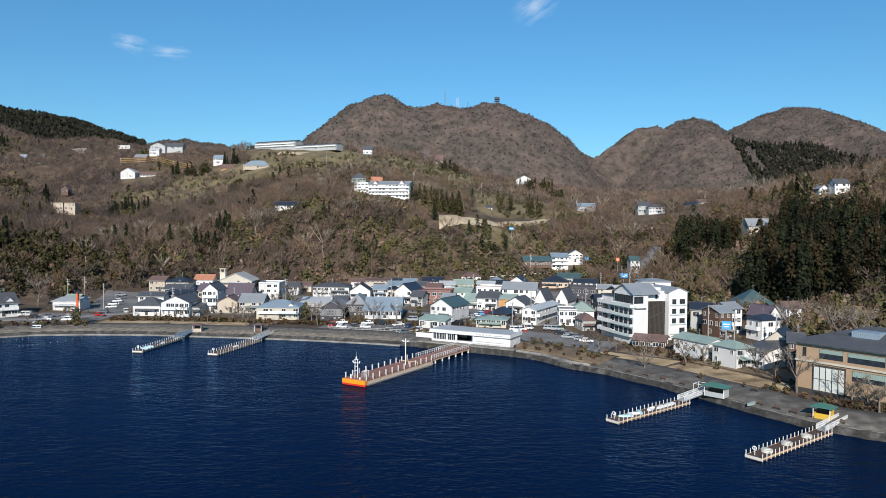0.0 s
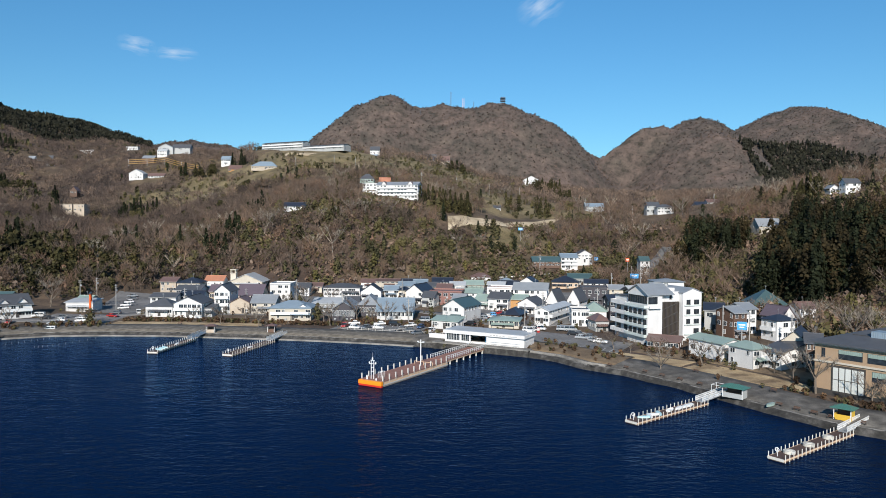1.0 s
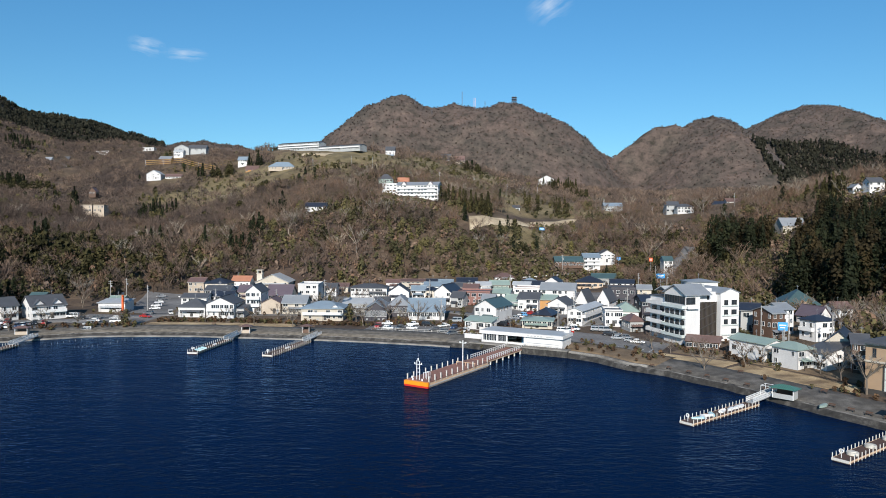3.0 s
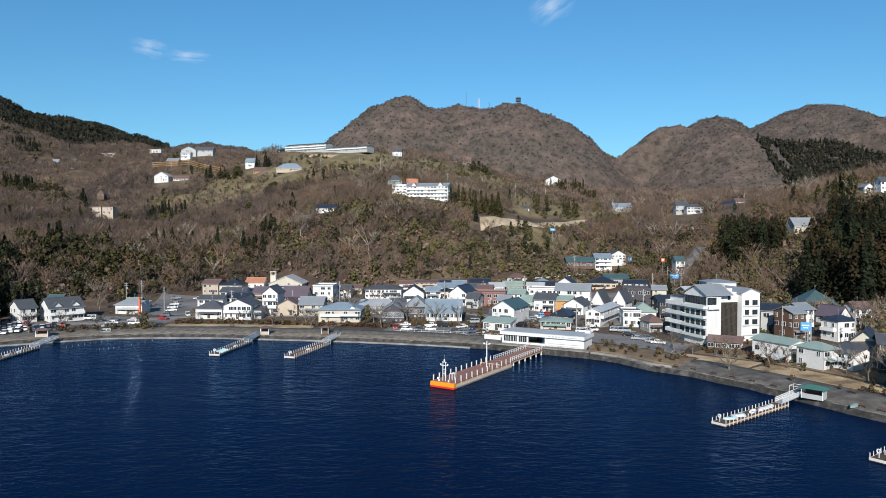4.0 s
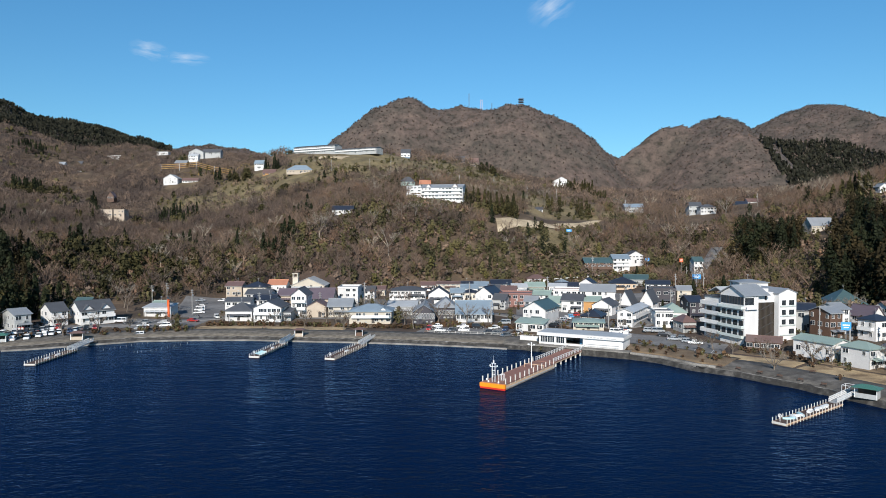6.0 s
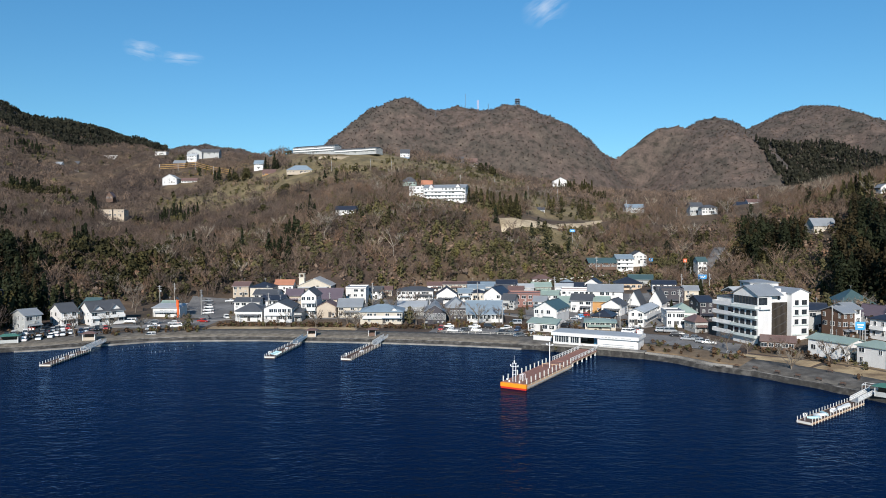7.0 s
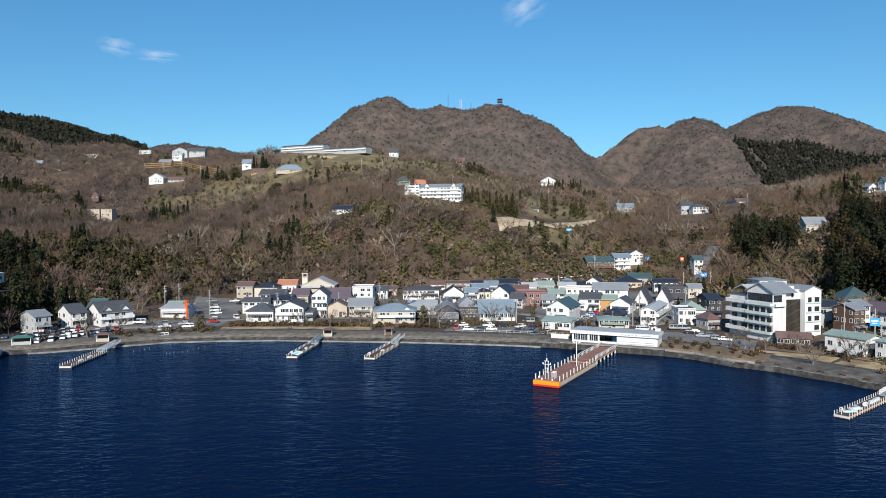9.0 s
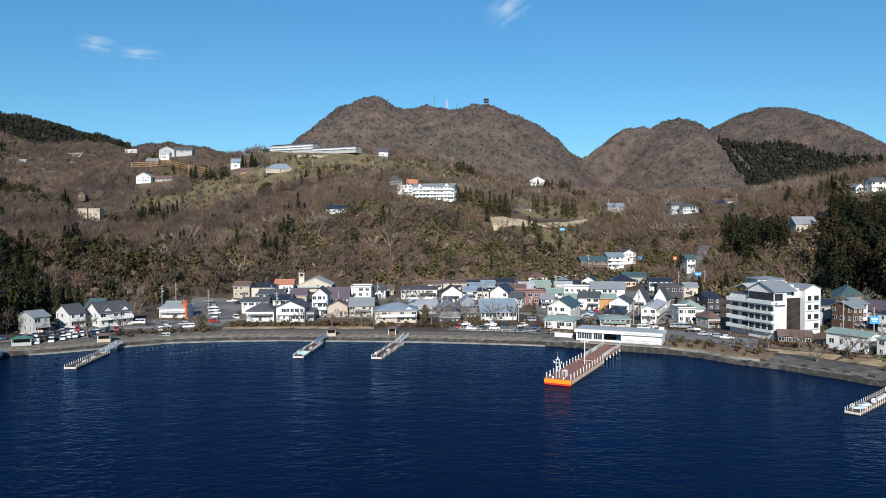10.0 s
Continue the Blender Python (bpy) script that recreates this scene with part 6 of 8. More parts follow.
def bare_tree(seed, tall=9.0, spread_out=0.6, limbs=6, subs=3, twigs=9, twig=0.09, thick=0.2, split=False):
    """A leafless tree: trunk, limbs, branches and many fine twigs. split gives trunk, limbs and twigs apart."""
    rng = np.random.default_rng(seed)
    trunk, boughs, fine = [], [], []
    stick = limb if split else sliver
    lean = rng.normal(0, 0.05, 2) * tall
    fork = tall * rng.uniform(0.28, 0.4)
    top = np.array([lean[0], lean[1], fork])
    trunk.append(limb((0, 0, -0.6), top, thick, thick * 0.7, 6 if split else 3))
    for k in range(limbs):
        az = 2 * math.pi * (k + rng.uniform(-0.3, 0.3)) / limbs
        out, up = tall * spread_out * rng.uniform(0.35, 0.62), tall * rng.uniform(0.33, 0.6)
        start = top * rng.uniform(0.75, 1.0)
        mid = start + np.array([math.cos(az) * out * 0.55, math.sin(az) * out * 0.55, up * 0.55])
        end = start + np.array([math.cos(az) * out, math.sin(az) * out, up])
        boughs.append(stick(start, mid, thick * 0.5, thick * 0.32))
        boughs.append(stick(mid, end, thick * 0.32, thick * 0.12))
        for j in range(subs):
            b0 = mid + (end - mid) * rng.uniform(0.0, 0.9)
            a2 = az + rng.uniform(-1.3, 1.3)
            b1 = b0 + np.array([math.cos(a2), math.sin(a2), 0]) * tall * rng.uniform(0.09, 0.2) + np.array([0, 0, tall * rng.uniform(0.06, 0.2)])
            boughs.append(stick(b0, b1, thick * 0.2, thick * 0.07))
            for _ in range(twigs):
                c0 = b0 + (b1 - b0) * rng.uniform(0.15, 1.0)
                d = rng.normal(0, 1, 3) + np.array([0.3 * math.cos(a2), 0.3 * math.sin(a2), 0.8])
                d /= np.linalg.norm(d)
                side = np.cross(d, c0 - np.array([0, 0, fork * 0.8]) + rng.normal(0, 0.12 * tall, 3))
                side /= np.linalg.norm(side)
                ln = tall * rng.uniform(0.08, 0.17)
                fine.append((np.array([c0 - side * twig * 0.5, c0 + side * twig * 0.5, c0 + d * ln]), np.array([(0, 1, 2)])))
    if split:
        return gathered(trunk), gathered(boughs), gathered(fine)
    return gathered(trunk + boughs + fine)


def leaf_tree(seed, tall=12.0, wide=5.0, cone=True, leaves=220, leaf=0.9, base=0.12, sides=4):
    """An evergreen: a trunk and tufts of foliage in tiers, with gaps between them."""
    rng = np.random.default_rng(seed)
    pieces = [limb((0, 0, -0.6), (0, 0, tall * 0.8), tall * 0.022, tall * 0.008, sides)] if sides else []
    tiers = 7 if cone else 5
    for k in range(leaves):
        u = base + (1 - base) * (k + rng.random()) / leaves
        if cone:
            reach = wide / 2 * (1 - u) ** 0.8 * (0.72 + 0.42 * abs(math.sin(u * tiers * math.pi))) + 0.15
        else:
            reach = wide / 2 * math.sqrt(max(0.02, 1 - ((u - 0.58) / 0.46) ** 2)) * (0.75 + 0.35 * math.sin(3 * u * 7 + seed))
        az = rng.uniform(0, 2 * math.pi)
        reach *= (0.78 + 0.3 * math.sin(3 * az + seed * 2.1 + 5 * u)) * rng.uniform(0.55, 1.08)
        c = np.array([math.cos(az) * reach, math.sin(az) * reach, u * tall + rng.normal(0, 0.02) * tall])
        n = np.array([math.cos(az), math.sin(az), 0.75 if not cone else 0.45]) + rng.normal(0, 0.3, 3)
        n /= np.linalg.norm(n)
        a = np.cross(n, rng.normal(0, 1, 3))
        a /= np.linalg.norm(a)
        b = np.cross(n, a)
        s = leaf * rng.uniform(0.6, 1.35)
        droop = -n * s * 0.3
        pieces.append((np.array([c + a * s * 0.6, c + b * s * 0.55 + droop * 0.4, c - a * s * 0.6 + droop, c - b * s * 0.5]), np.array([(0, 1, 2), (0, 2, 3)])))
    return gathered(pieces)


def fuzzy_tree(seed, tall=8.0, wide=8.0, blades=80, length=1.6, width=0.16, sticks=6):
    """A leafless crown seen from afar: a forked stem under a haze of fine upward twigs."""
    rng = np.random.default_rng(seed)
    heart = np.array([0, 0, tall * 0.42])
    pieces = [limb((0, 0, -0.6), (0, 0, tall * 0.4), tall * 0.02, tall * 0.014, 3)] if sticks else []
    for k in range(sticks):
        az = 2 * math.pi * (k + rng.uniform(-0.3, 0.3)) / sticks
        tip = np.array([math.cos(az) * wide * 0.36, math.sin(az) * wide * 0.36, tall * rng.uniform(0.7, 0.92)])
        pieces.append(sliver((0, 0, tall * rng.uniform(0.22, 0.4)), tip, tall * 0.013, tall * 0.005))
    lumps = rng.uniform(0.72, 1.12, 7)
    for k in range(blades):
        az, up = rng.uniform(0, 2 * math.pi), rng.uniform(-0.25, 1.0)
        flat = math.sqrt(max(0.0, 1 - max(up, 0) ** 2))
        out = np.array([math.cos(az) * flat, math.sin(az) * flat, up])
        r = rng.uniform(0.55, 1.0) ** 0.6 * lumps[int(az / (2 * math.pi) * 6.99)]
        c = heart + out * np.array([wide / 2, wide / 2, tall * 0.56]) * r
        d = out * 0.55 + rng.normal(0, 0.45, 3) + np.array([0, 0, 0.55])
        d /= np.linalg.norm(d)
        side = np.cross(d, out + rng.normal(0, 0.3, 3))
        side /= max(np.linalg.norm(side), 1e-6)
        ln = length * rng.uniform(0.6, 1.3)
        pieces.append((np.array([c - side * width / 2 - d * ln * 0.5, c + side * width / 2 - d * ln * 0.5, c + d * ln * 0.5]), np.array([(0, 1, 2)])))
    return gathered(pieces)


def planted(name, templates, pos, size, mat, label, category, seed):
    """One object of many plants: each template set down, turned and sized at its share of the places."""
    rng = np.random.default_rng(seed)
    pick = rng.integers(0, len(templates), len(pos))
    vs, fs, n = [], [], 0
    for k, (tv, tf) in enumerate(templates):
        p, s = pos[pick == k], size[pick == k]
        if not len(p):
            continue
        a = rng.uniform(0, 2 * math.pi, len(p))
        c, q = np.cos(a) * s, np.sin(a) * s
        st = s * rng.uniform(0.85, 1.2, len(p))
        v = np.empty((len(p), len(tv), 3), np.float32)
        v[..., 0] = tv[None, :, 0] * c[:, None] - tv[None, :, 1] * q[:, None] + p[:, 0, None]
        v[..., 1] = tv[None, :, 0] * q[:, None] + tv[None, :, 1] * c[:, None] + p[:, 1, None]
        v[..., 2] = tv[None, :, 2] * st[:, None] + p[:, 2, None]
        vs.append(v.reshape(-1, 3))
        fs.append((tf[None] + (np.arange(len(p)) * len(tv))[:, None, None] + n).reshape(-1, 3))
        n += len(p) * len(tv)
    if not vs:
        return None
    return tagged(new(name, quads_mesh(name, np.concatenate(vs), np.concatenate(fs), mat)), label, category, kind="stuff")


def sown(x0, x1, y0, y1, gap, seed):
    """Jittered places over a stretch of the plan, on the ground."""
    rng = np.random.default_rng(seed)
    x, y = np.meshgrid(np.arange(x0, x1, gap), np.arange(y0, y1, gap))
    x, y = x.ravel() + rng.uniform(-0.5, 0.5, x.size) * gap, y.ravel() + rng.uniform(-0.5, 0.5, x.size) * gap
    return x, y, rng.random(x.size)


def clear_of(x, y, extra=0.0, tall=True):
    """Off the buildings and off the strip of ground in front of the larger ones."""
    ok = np.ones(len(x), bool)
    for fx, fy, r, small in FOOTPRINTS:
        ok &= np.hypot(x - fx, y - fy) > r + extra
        if fy > 400 and tall:
            far, near = math.hypot(fx + 26, fy), np.hypot(x + 26, y)
            side = np.abs((x + 26) * fy - y * (fx + 26)) / far
            ok &= ~((side < r * 0.72) & (near < far + r) & (near > far - r - (75 if fx > 150 else 40) * min(1.0, 520 / far)))
    return ok


def off_road(x, y):
    line = np.array([(-10, 296), (20, 262), (44, 262), (52, 280), (72, 325), (95, 372), (112, 402), (128, 440), (150, 470)], float)
    ok = np.ones(len(x), bool)
    for a, b in zip(line[:-1], line[1:]):
        t = np.clip(((x - a[0]) * (b - a)[0] + (y - a[1]) * (b - a)[1]) / ((b - a) @ (b - a)), 0, 1)
        ok &= np.hypot(x - a[0] - t * (b - a)[0], y - a[1] - t * (b - a)[1]) > 5.5
    return ok


def in_view(x, y, margin=30):
    return (x > -60 - 0.68 * y - margin) & (x < 6 + 0.68 * y + margin)


BARE_NEAR = [bare_tree(k, 10.5 + k % 3, 0.82, 7, 3, 8, 0.14, 0.22) for k in range(6)]
PUFF_NEAR = [fuzzy_tree(90 + k, 8.5 + k % 3, 8.6, 145, 1.9, 0.2, 7) for k in range(6)]
PUFF_FAR = [fuzzy_tree(95 + k, 6.5, 8.5, 34, 2.1, 0.5, 0) for k in range(6)]
CEDAR_NEAR = [leaf_tree(k, 14 + k % 3, 8.0, True, 330, 0.72, 0.16) for k in range(3)] + [leaf_tree(40 + k, 15, 8.5, False, 360, 0.72, 0.2) for k in range(3)]
ROUND_NEAR = [leaf_tree(30 + k, 7.0, 7.2, False, 145, 0.95, 0.15) for k in range(4)]
CEDAR_MID = [leaf_tree(120 + k, 13, 6.2, True, 110, 1.15, 0.05) for k in range(4)]
BAMBOO_CLUMP = [leaf_tree(130 + k, 7.5, 3.6, False, 60, 0.8, 0.05) for k in range(3)]
CEDAR_FAR = [leaf_tree(50 + k, 9, 5.5, True, 8, 3.2, sides=0) for k in range(4)]
ROUND_FAR = [leaf_tree(60 + k, 5, 6, False, 13, 2.5, 0.1, 3) for k in range(3)]
BUSH_FAR = [leaf_tree(70 + k, 2.3, 9, False, 7, 2.0, 0.1, 0) for k in range(4)]
THICKET = [leaf_tree(85 + k, 2.6, 4.2, False, 16, 0.75, 0.1, 0) for k in range(4)]
LOW_SHRUB = [leaf_tree(80 + k, 1.5, 2.4, False, 26, 0.55, 0.1) for k in range(4)]


def cedar_ground(x, y, z):
    """Where cedars are planted on the far mountains."""
    east, rise = (x + 18) / y, (z - 40) / y
    right = (east > 0.43 + (0.122 - rise) * 0.67) & (rise < 0.122 - 0.3 * np.clip(east - 0.535, 0, 0.06) + 0.0015 * np.sin(x * 0.04)) & (z > 78) & (y < 2250) & (y > 1130)
    left = (x < -430) & (rise > np.interp(east, (-0.65, -0.6, -0.55, -0.47, -0.41, -0.385), (0.150, 0.133, 0.120, 0.118, 0.112, 0.2)) + 0.0015 * np.sin(x * 0.05)) & ((y < np.where(east > -0.585, 2650, 1750)) | (rise < 0.166))
    return right & ~clearing(east, rise) | left


def clearing(east, rise):
    """The bare strip that runs down through the mountain plantation."""
    return (np.abs(east - 0.448 - (0.1145 - rise) * 0.93) < 0.006) & (rise > 0.08) & (rise < 0.118)


def woods():
    # near slopes
    x, y, r = sown(-520, 420, 235, 640, 6.1, 1)
    d = inland(x, y)
    z = ground_height(x, y)
    bearing = (x + 21) / y + 0.012 * np.sin(y * 0.11)
    stand = (bearing > 0.395) & (bearing < 0.535) & (y > 405) & (y < 485)
    upper = (bearing > 0.545) & (y > 420) & (y < 510)
    mass = (bearing > 0.515) & (y > 266 + 7 * np.sin(x * 0.09)) & (y < 430)
    room = np.where(stand, 39.6 + 0.019 * y, np.where(upper, 39.6 + 0.052 * y, 40.6 + 0.010 * y + np.where((bearing > 0.56) & (y > 335), 0.034 * y, 0))) + 2.5 * np.sin(x * 0.31 + y * 0.17) - z
    stand, mass, upper = stand & (room > 7), mass & (room > 7), upper & (room > 5)
    right = (stand | mass | upper) * 1.0
    left = ((x < -192) & (y < 335) & (y < 262 - 1.9 * (x + 192))) * 1.0
    edge = 112 + 8 * np.sin(x * 0.05)
    ok = in_view(x, y) & clear_of(x, y) & off_road(x, y)
    ok &= (d > edge) | (right > 0.5) & (d > 62) | (left > 0.5) & (d > 38) | (x < -196) & (y < 300) & (d > 17) | (x < -150) & (d > 92)
    ok &= ~((x > 30) & (x < 135) & (y < 452) & (d < 190))
    ok &= ~((x > -128) & (x < 34) & (y < np.where(x < -30, 380, 392))) & ~((bearing > 0.39) & (y < 275) & (r < 0.72))
    ok &= ~((bearing > 0.385) & (bearing < 0.53) & (y > 330) & (y < 405) & (r < 0.35))
    ok &= ~(np.abs((y - 478) - (x - 3) * 0.94 - 2) < 24) | (x < -4) | (x > 92)
    open_ground = meadow(x, y)
    ok &= r > np.clip(open_ground - 0.35, 0, 0.93)
    green = 0.5 + 0.5 * wrinkles(x, y, 75, 3, 8)
    rng = np.random.default_rng(77)
    q = rng.random(len(x))
    low = smooth(60, 20, z)
    share = np.clip(0.07 + 0.28 * low + 0.2 * np.exp(-((x - 20) / 95) ** 2) + 2.2 * (green - 0.62), 0.03, 0.85)
    hollow = np.exp(-(((x + 215) / 60) ** 2 + ((y - 365) / 70) ** 2))
    share = share + 0.32 * np.exp(-(((x - 5) / 95) ** 2 + ((y - 440) / 55) ** 2))
    share = np.where(right > 0.4, 0.95, np.where(left > 0.4, 0.72, np.maximum(share, 0.66 * hollow)))
    share = np.where((bearing > 0.39) & (right < 0.4) & (y < 300), 0.3, share)
    share = np.where((bearing > 0.385) & (bearing < 0.53) & (y > 330) & (y < 405), 0.75, share)
    ever = ok & (q < share)
    bare = ok & ~ever
    kind = rng.random(len(x))
    P = np.stack([x, y, z], 1)
    size = rng.uniform(0.6, 1.3, len(x))
    dense = (right > 0.4) | (left > 0.4)
    grown = np.where(right > 0.4, np.clip(room, 8, 26) / 16.5 / size * rng.uniform(0.75, 1.0, len(x)), 1.05)
    s = ever & (dense & (kind < 0.5) | ~dense & (kind < 0.05))
    planted("cedar_wood", CEDAR_NEAR, P[s], size[s] * np.where(dense[s], grown[s], 0.72), CEDAR, "dark green cedars massed on the slope", "trees", 1)
    s = ever & dense & (kind >= 0.5)
    planted("bronze_cedar_wood", CEDAR_NEAR, P[s], size[s] * grown[s], CEDARBROWN, "winter-bronzed cedars among darker ones", "trees", 2)
    # evergreens of the hollow; their dark leaves also stand in for tree shadows there
    shady = ever & ~dense & (hollow > 0.35) & (kind >= 0.05)
    planted("dark_evergreen_wood", ROUND_NEAR, P[shady], size[shady] * 1.15, OLIVEDARK, "dark evergreen trees crowding a hollow, their colour also giving its shade", "trees", 18)
    ever = ever & ~shady
    s = ever & ~dense & (kind >= 0.05) & (kind < 0.9)
    planted("evergreen_wood", ROUND_NEAR, P[s], size[s] * 0.85, OLIVE, "olive-green evergreen trees among bare woods", "trees", 3)
    s = ever & ~dense & (kind >= 0.9)
    planted("bamboo_grove", ROUND_NEAR, P[s], size[s] * 0.9, BAMBOO, "yellow-green bamboo clumps on the slope", "bamboo", 4)
    # western crowns take the darker twig colour to imitate the slope's shade
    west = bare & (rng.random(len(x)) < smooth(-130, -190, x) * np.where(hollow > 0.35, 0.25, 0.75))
    planted("western_wood", PUFF_NEAR, P[west], size[west] * 1.05, MOUNTAINTWIG, "purple-brown leafless crowns in the valley, dark in place of shade", "trees", 10)
    bare = bare & ~west
    s = bare & (kind < 0.22)
    planted("twiggy_wood", PUFF_NEAR, P[s], size[s] * 0.95, TWIG, "dense twiggy leafless crowns on the hillside", "trees", 8)
    s = bare & (kind >= 0.62) & (kind < 0.76)
    planted("reddish_twiggy_wood", PUFF_NEAR, P[s], size[s] * 0.8, TWIGRED, "dense reddish leafless crowns on the hillside", "trees", 9)
    s = bare & (kind >= 0.22) & (kind < 0.62)
    planted("bare_wood", BARE_NEAR, P[s], size[s], TWIG, "leafless grey-brown trees covering the hillside", "trees", 5)
    s = bare & (kind >= 0.76) & (kind < 0.94)
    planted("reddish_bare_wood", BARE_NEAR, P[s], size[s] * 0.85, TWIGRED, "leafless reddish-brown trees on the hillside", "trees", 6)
    s = bare & (kind >= 0.94)
    planted("pale_bare_wood", BARE_NEAR, P[s], size[s] * 1.05, PALEBARK, "pale leafless trees standing out from the wood", "trees", 7)
    # undergrowth between the trees and behind the town
    x, y, r = sown(-330, 300, 195, 520, 3.9, 7)
    d = inland(x, y)
    ok = in_view(x, y, 0) & clear_of(x, y, 0.5, False) & off_road(x, y) & (d > 100 + 8 * np.sin(x * 0.07) - 16 * smooth(80, 110, x) - 14 * smooth(-130, -150, x)) & (r < 0.9) & (meadow(x, y) < 0.75)
    ok &= ~((np.abs((y - 478) - (x - 3) * 0.94 - 2) < 20) & (x > -4) & (x < 92))
    ok &= ~((x < -126) & (x > -166) & (y < 352)) & ~((x > -128) & (x < 90) & (y < np.where(x < -30, 374, 388)))
    P, pick = np.stack([x, y, ground_height(x, y)], 1)[ok], np.random.default_rng(83).random(ok.sum())
    size = np.random.default_rng(84).uniform(0.9, 1.9, len(P))
    for a, b, mat, label in ((0, 0.6, OLIVE, "olive undergrowth at the foot of the woods"), (0.6, 0.88, TWIG, "grey-brown undergrowth at the foot of the woods"), (0.88, 1.01, TWIGRED, "reddish undergrowth at the foot of the woods")):
        s = (pick >= a) & (pick < b)
        planted("undergrowth", THICKET, P[s], size[s], mat, label, "shrubs", 17)
    # middle distance up to the ridge
    x, y, r = sown(-900, 800, 640, 1330, 7.6, 2)
    ok = in_view(x, y) & clear_of(x, y, 2) & ~cedar_ground(x, y, ground_height(x, y))
    open_ground = meadow(x, y)
    ok &= r > np.clip(open_ground - 0.25, 0, 0.95)
    z = ground_height(x, y)
    P = np.stack([x, y, z], 1)
    rng = np.random.default_rng(78)
    q, size = rng.random(len(x)), rng.uniform(0.7, 1.25, len(x))
    green = 0.5 + 0.5 * wrinkles(x, y, 110, 3, 9)
    crest = np.exp(-(((x + 270) / 70) ** 2 + ((y - 860) / 40) ** 2)) + smooth(-560, -640, x) * 0.5
    ever = ok & (q < np.clip(0.008 + 2.6 * (green - 0.66) + 0.5 * crest, 0.008, 0.85))
    bare = ok & ~ever
    kind = rng.random(len(x))
    s = ever & (kind < 0.2)
    planted("far_cedar_wood", CEDAR_FAR, P[s], size[s] * 0.8, CEDAR, "dark cedars scattered on the upper slopes", "trees", 11)
    s = ever & (kind >= 0.2)
    planted("far_evergreen_wood", ROUND_FAR, P[s], size[s], OLIVE, "olive evergreens scattered on the upper slopes", "trees", 12)
    # push western crowns to the darker twigs, so colour gives that hill its shade
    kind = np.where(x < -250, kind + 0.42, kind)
    s = bare & (kind < 0.6)
    planted("far_bare_wood", PUFF_FAR, P[s], size[s] * 1.3, TWIG, "leafless trees and scrub on the upper slopes", "trees", 13)
    s = bare & (kind >= 0.6)
    planted("far_reddish_wood", PUFF_FAR, P[s], size[s] * 1.15, MOUNTAINTWIG, "purple-brown leafless scrub on the upper slopes, shading the west by colour", "trees", 14)
    # scrub behind the town and beside the hill road
    x, y, r = sown(18, 135, 396, 450, 2.6, 6)
    ok = off_road(x, y) & clear_of(x, y, 0.5, False) & (r < 0.5)
    P = np.stack([x, y, ground_height(x, y)], 1)[ok]
    planted("roadside_scrub", LOW_SHRUB, P, np.random.default_rng(82).uniform(0.9, 2.1, len(P)), OLIVE, "olive-brown scrub beside the hill road", "shrubs", 16)
    # scrub on the open grassland
    x, y, r = sown(-560, 260, 560, 1010, 6.5, 5)
    ok = in_view(x, y) & clear_of(x, y, 1) & (meadow(x, y) > 0.45) & (r < 0.5 + 0.5 * wrinkles(x, y, 40, 3, 44))
    P = np.stack([x, y, ground_height(x, y)], 1)[ok]
    planted("hillside_scrub", LOW_SHRUB, P, np.random.default_rng(80).uniform(1.0, 2.4, len(P)), OLIVE, "low dark scrub dotted over dry grass", "shrubs", 15)
    # mountains
    x, y, r = sown(-1500, 1700, 1290, 2300, 10.2, 3)
    ok = in_view(x, y, 0)
    x, y, r = x[ok], y[ok], r[ok]
    z = ground_height(x, y)
    P = np.stack([x, y, z], 1)
    rng = np.random.default_rng(79)
    q, size = rng.random(len(x)), rng.uniform(0.8, 1.4, len(x))
    green = 0.5 + 0.5 * wrinkles(x, y, 130, 4, 31)
    cedar = cedar_ground(x, y, z)
    cedar |= bald(x, y) > 0.5
    ever = ~cedar & (q < np.clip(1.1 * (green - 0.53), 0.0, 0.3))
    rest = ~cedar & ~ever & ~clearing((x + 18) / y, (z - 40) / y)
    cx, cy, _ = sown(-1650, 1700, 1120, 2650, 5.8, 4)
    seen = in_view(cx, cy, 0)
    cx, cy = cx[seen], cy[seen]
    cz = ground_height(cx, cy)
    on = cedar_ground(cx, cy, cz)
    planted("mountain_cedar_plantation", CEDAR_FAR, np.stack([cx, cy, cz], 1)[on], np.random.default_rng(81).uniform(0.75, 1.2, on.sum()) * np.where(cx[on] < 0, 1.0, 1.4), MOUNTAINCEDAR, "dark cedar plantation on the mountain flank", "trees", 21)
    planted("mountain_evergreens", ROUND_FAR, P[ever], size[ever] * 0.55, MOUNTAINGREEN, "dark evergreen patches on the mountain", "trees", 22)
    planted("mountain_bare_wood", BUSH_FAR, P[rest], size[rest] * 0.95, MOUNTAINTWIG, "brown leafless woods covering the mountain", "trees", 23)


GROVES = {"cedar": [], "bronze": [], "olive": [], "bamboo": [], "scrub": []}


def grove(x, y, r, kind):
    """A clump of one kind of tree, r metres across to each side."""
    rng = np.random.default_rng(int(abs(x) * 7 + y))
    gap = 1.0 * {"cedar": 4.2, "bronze": 4.2, "olive": 5.0, "bamboo": 3.4, "scrub": 4.4}[kind] * (1.0 if y < 800 else 1.5)
    n = max(2, int((1.9 * r / gap) * (1.5 * r / gap)))
    a, d = rng.uniform(0, 2 * math.pi, n), np.sqrt(rng.random(n)) * r
    px, py = x + np.cos(a) * d * 1.15, y + np.sin(a) * d * 0.9
    GROVES[kind].append(np.stack([px, py, ground_height(px, py)], 1))


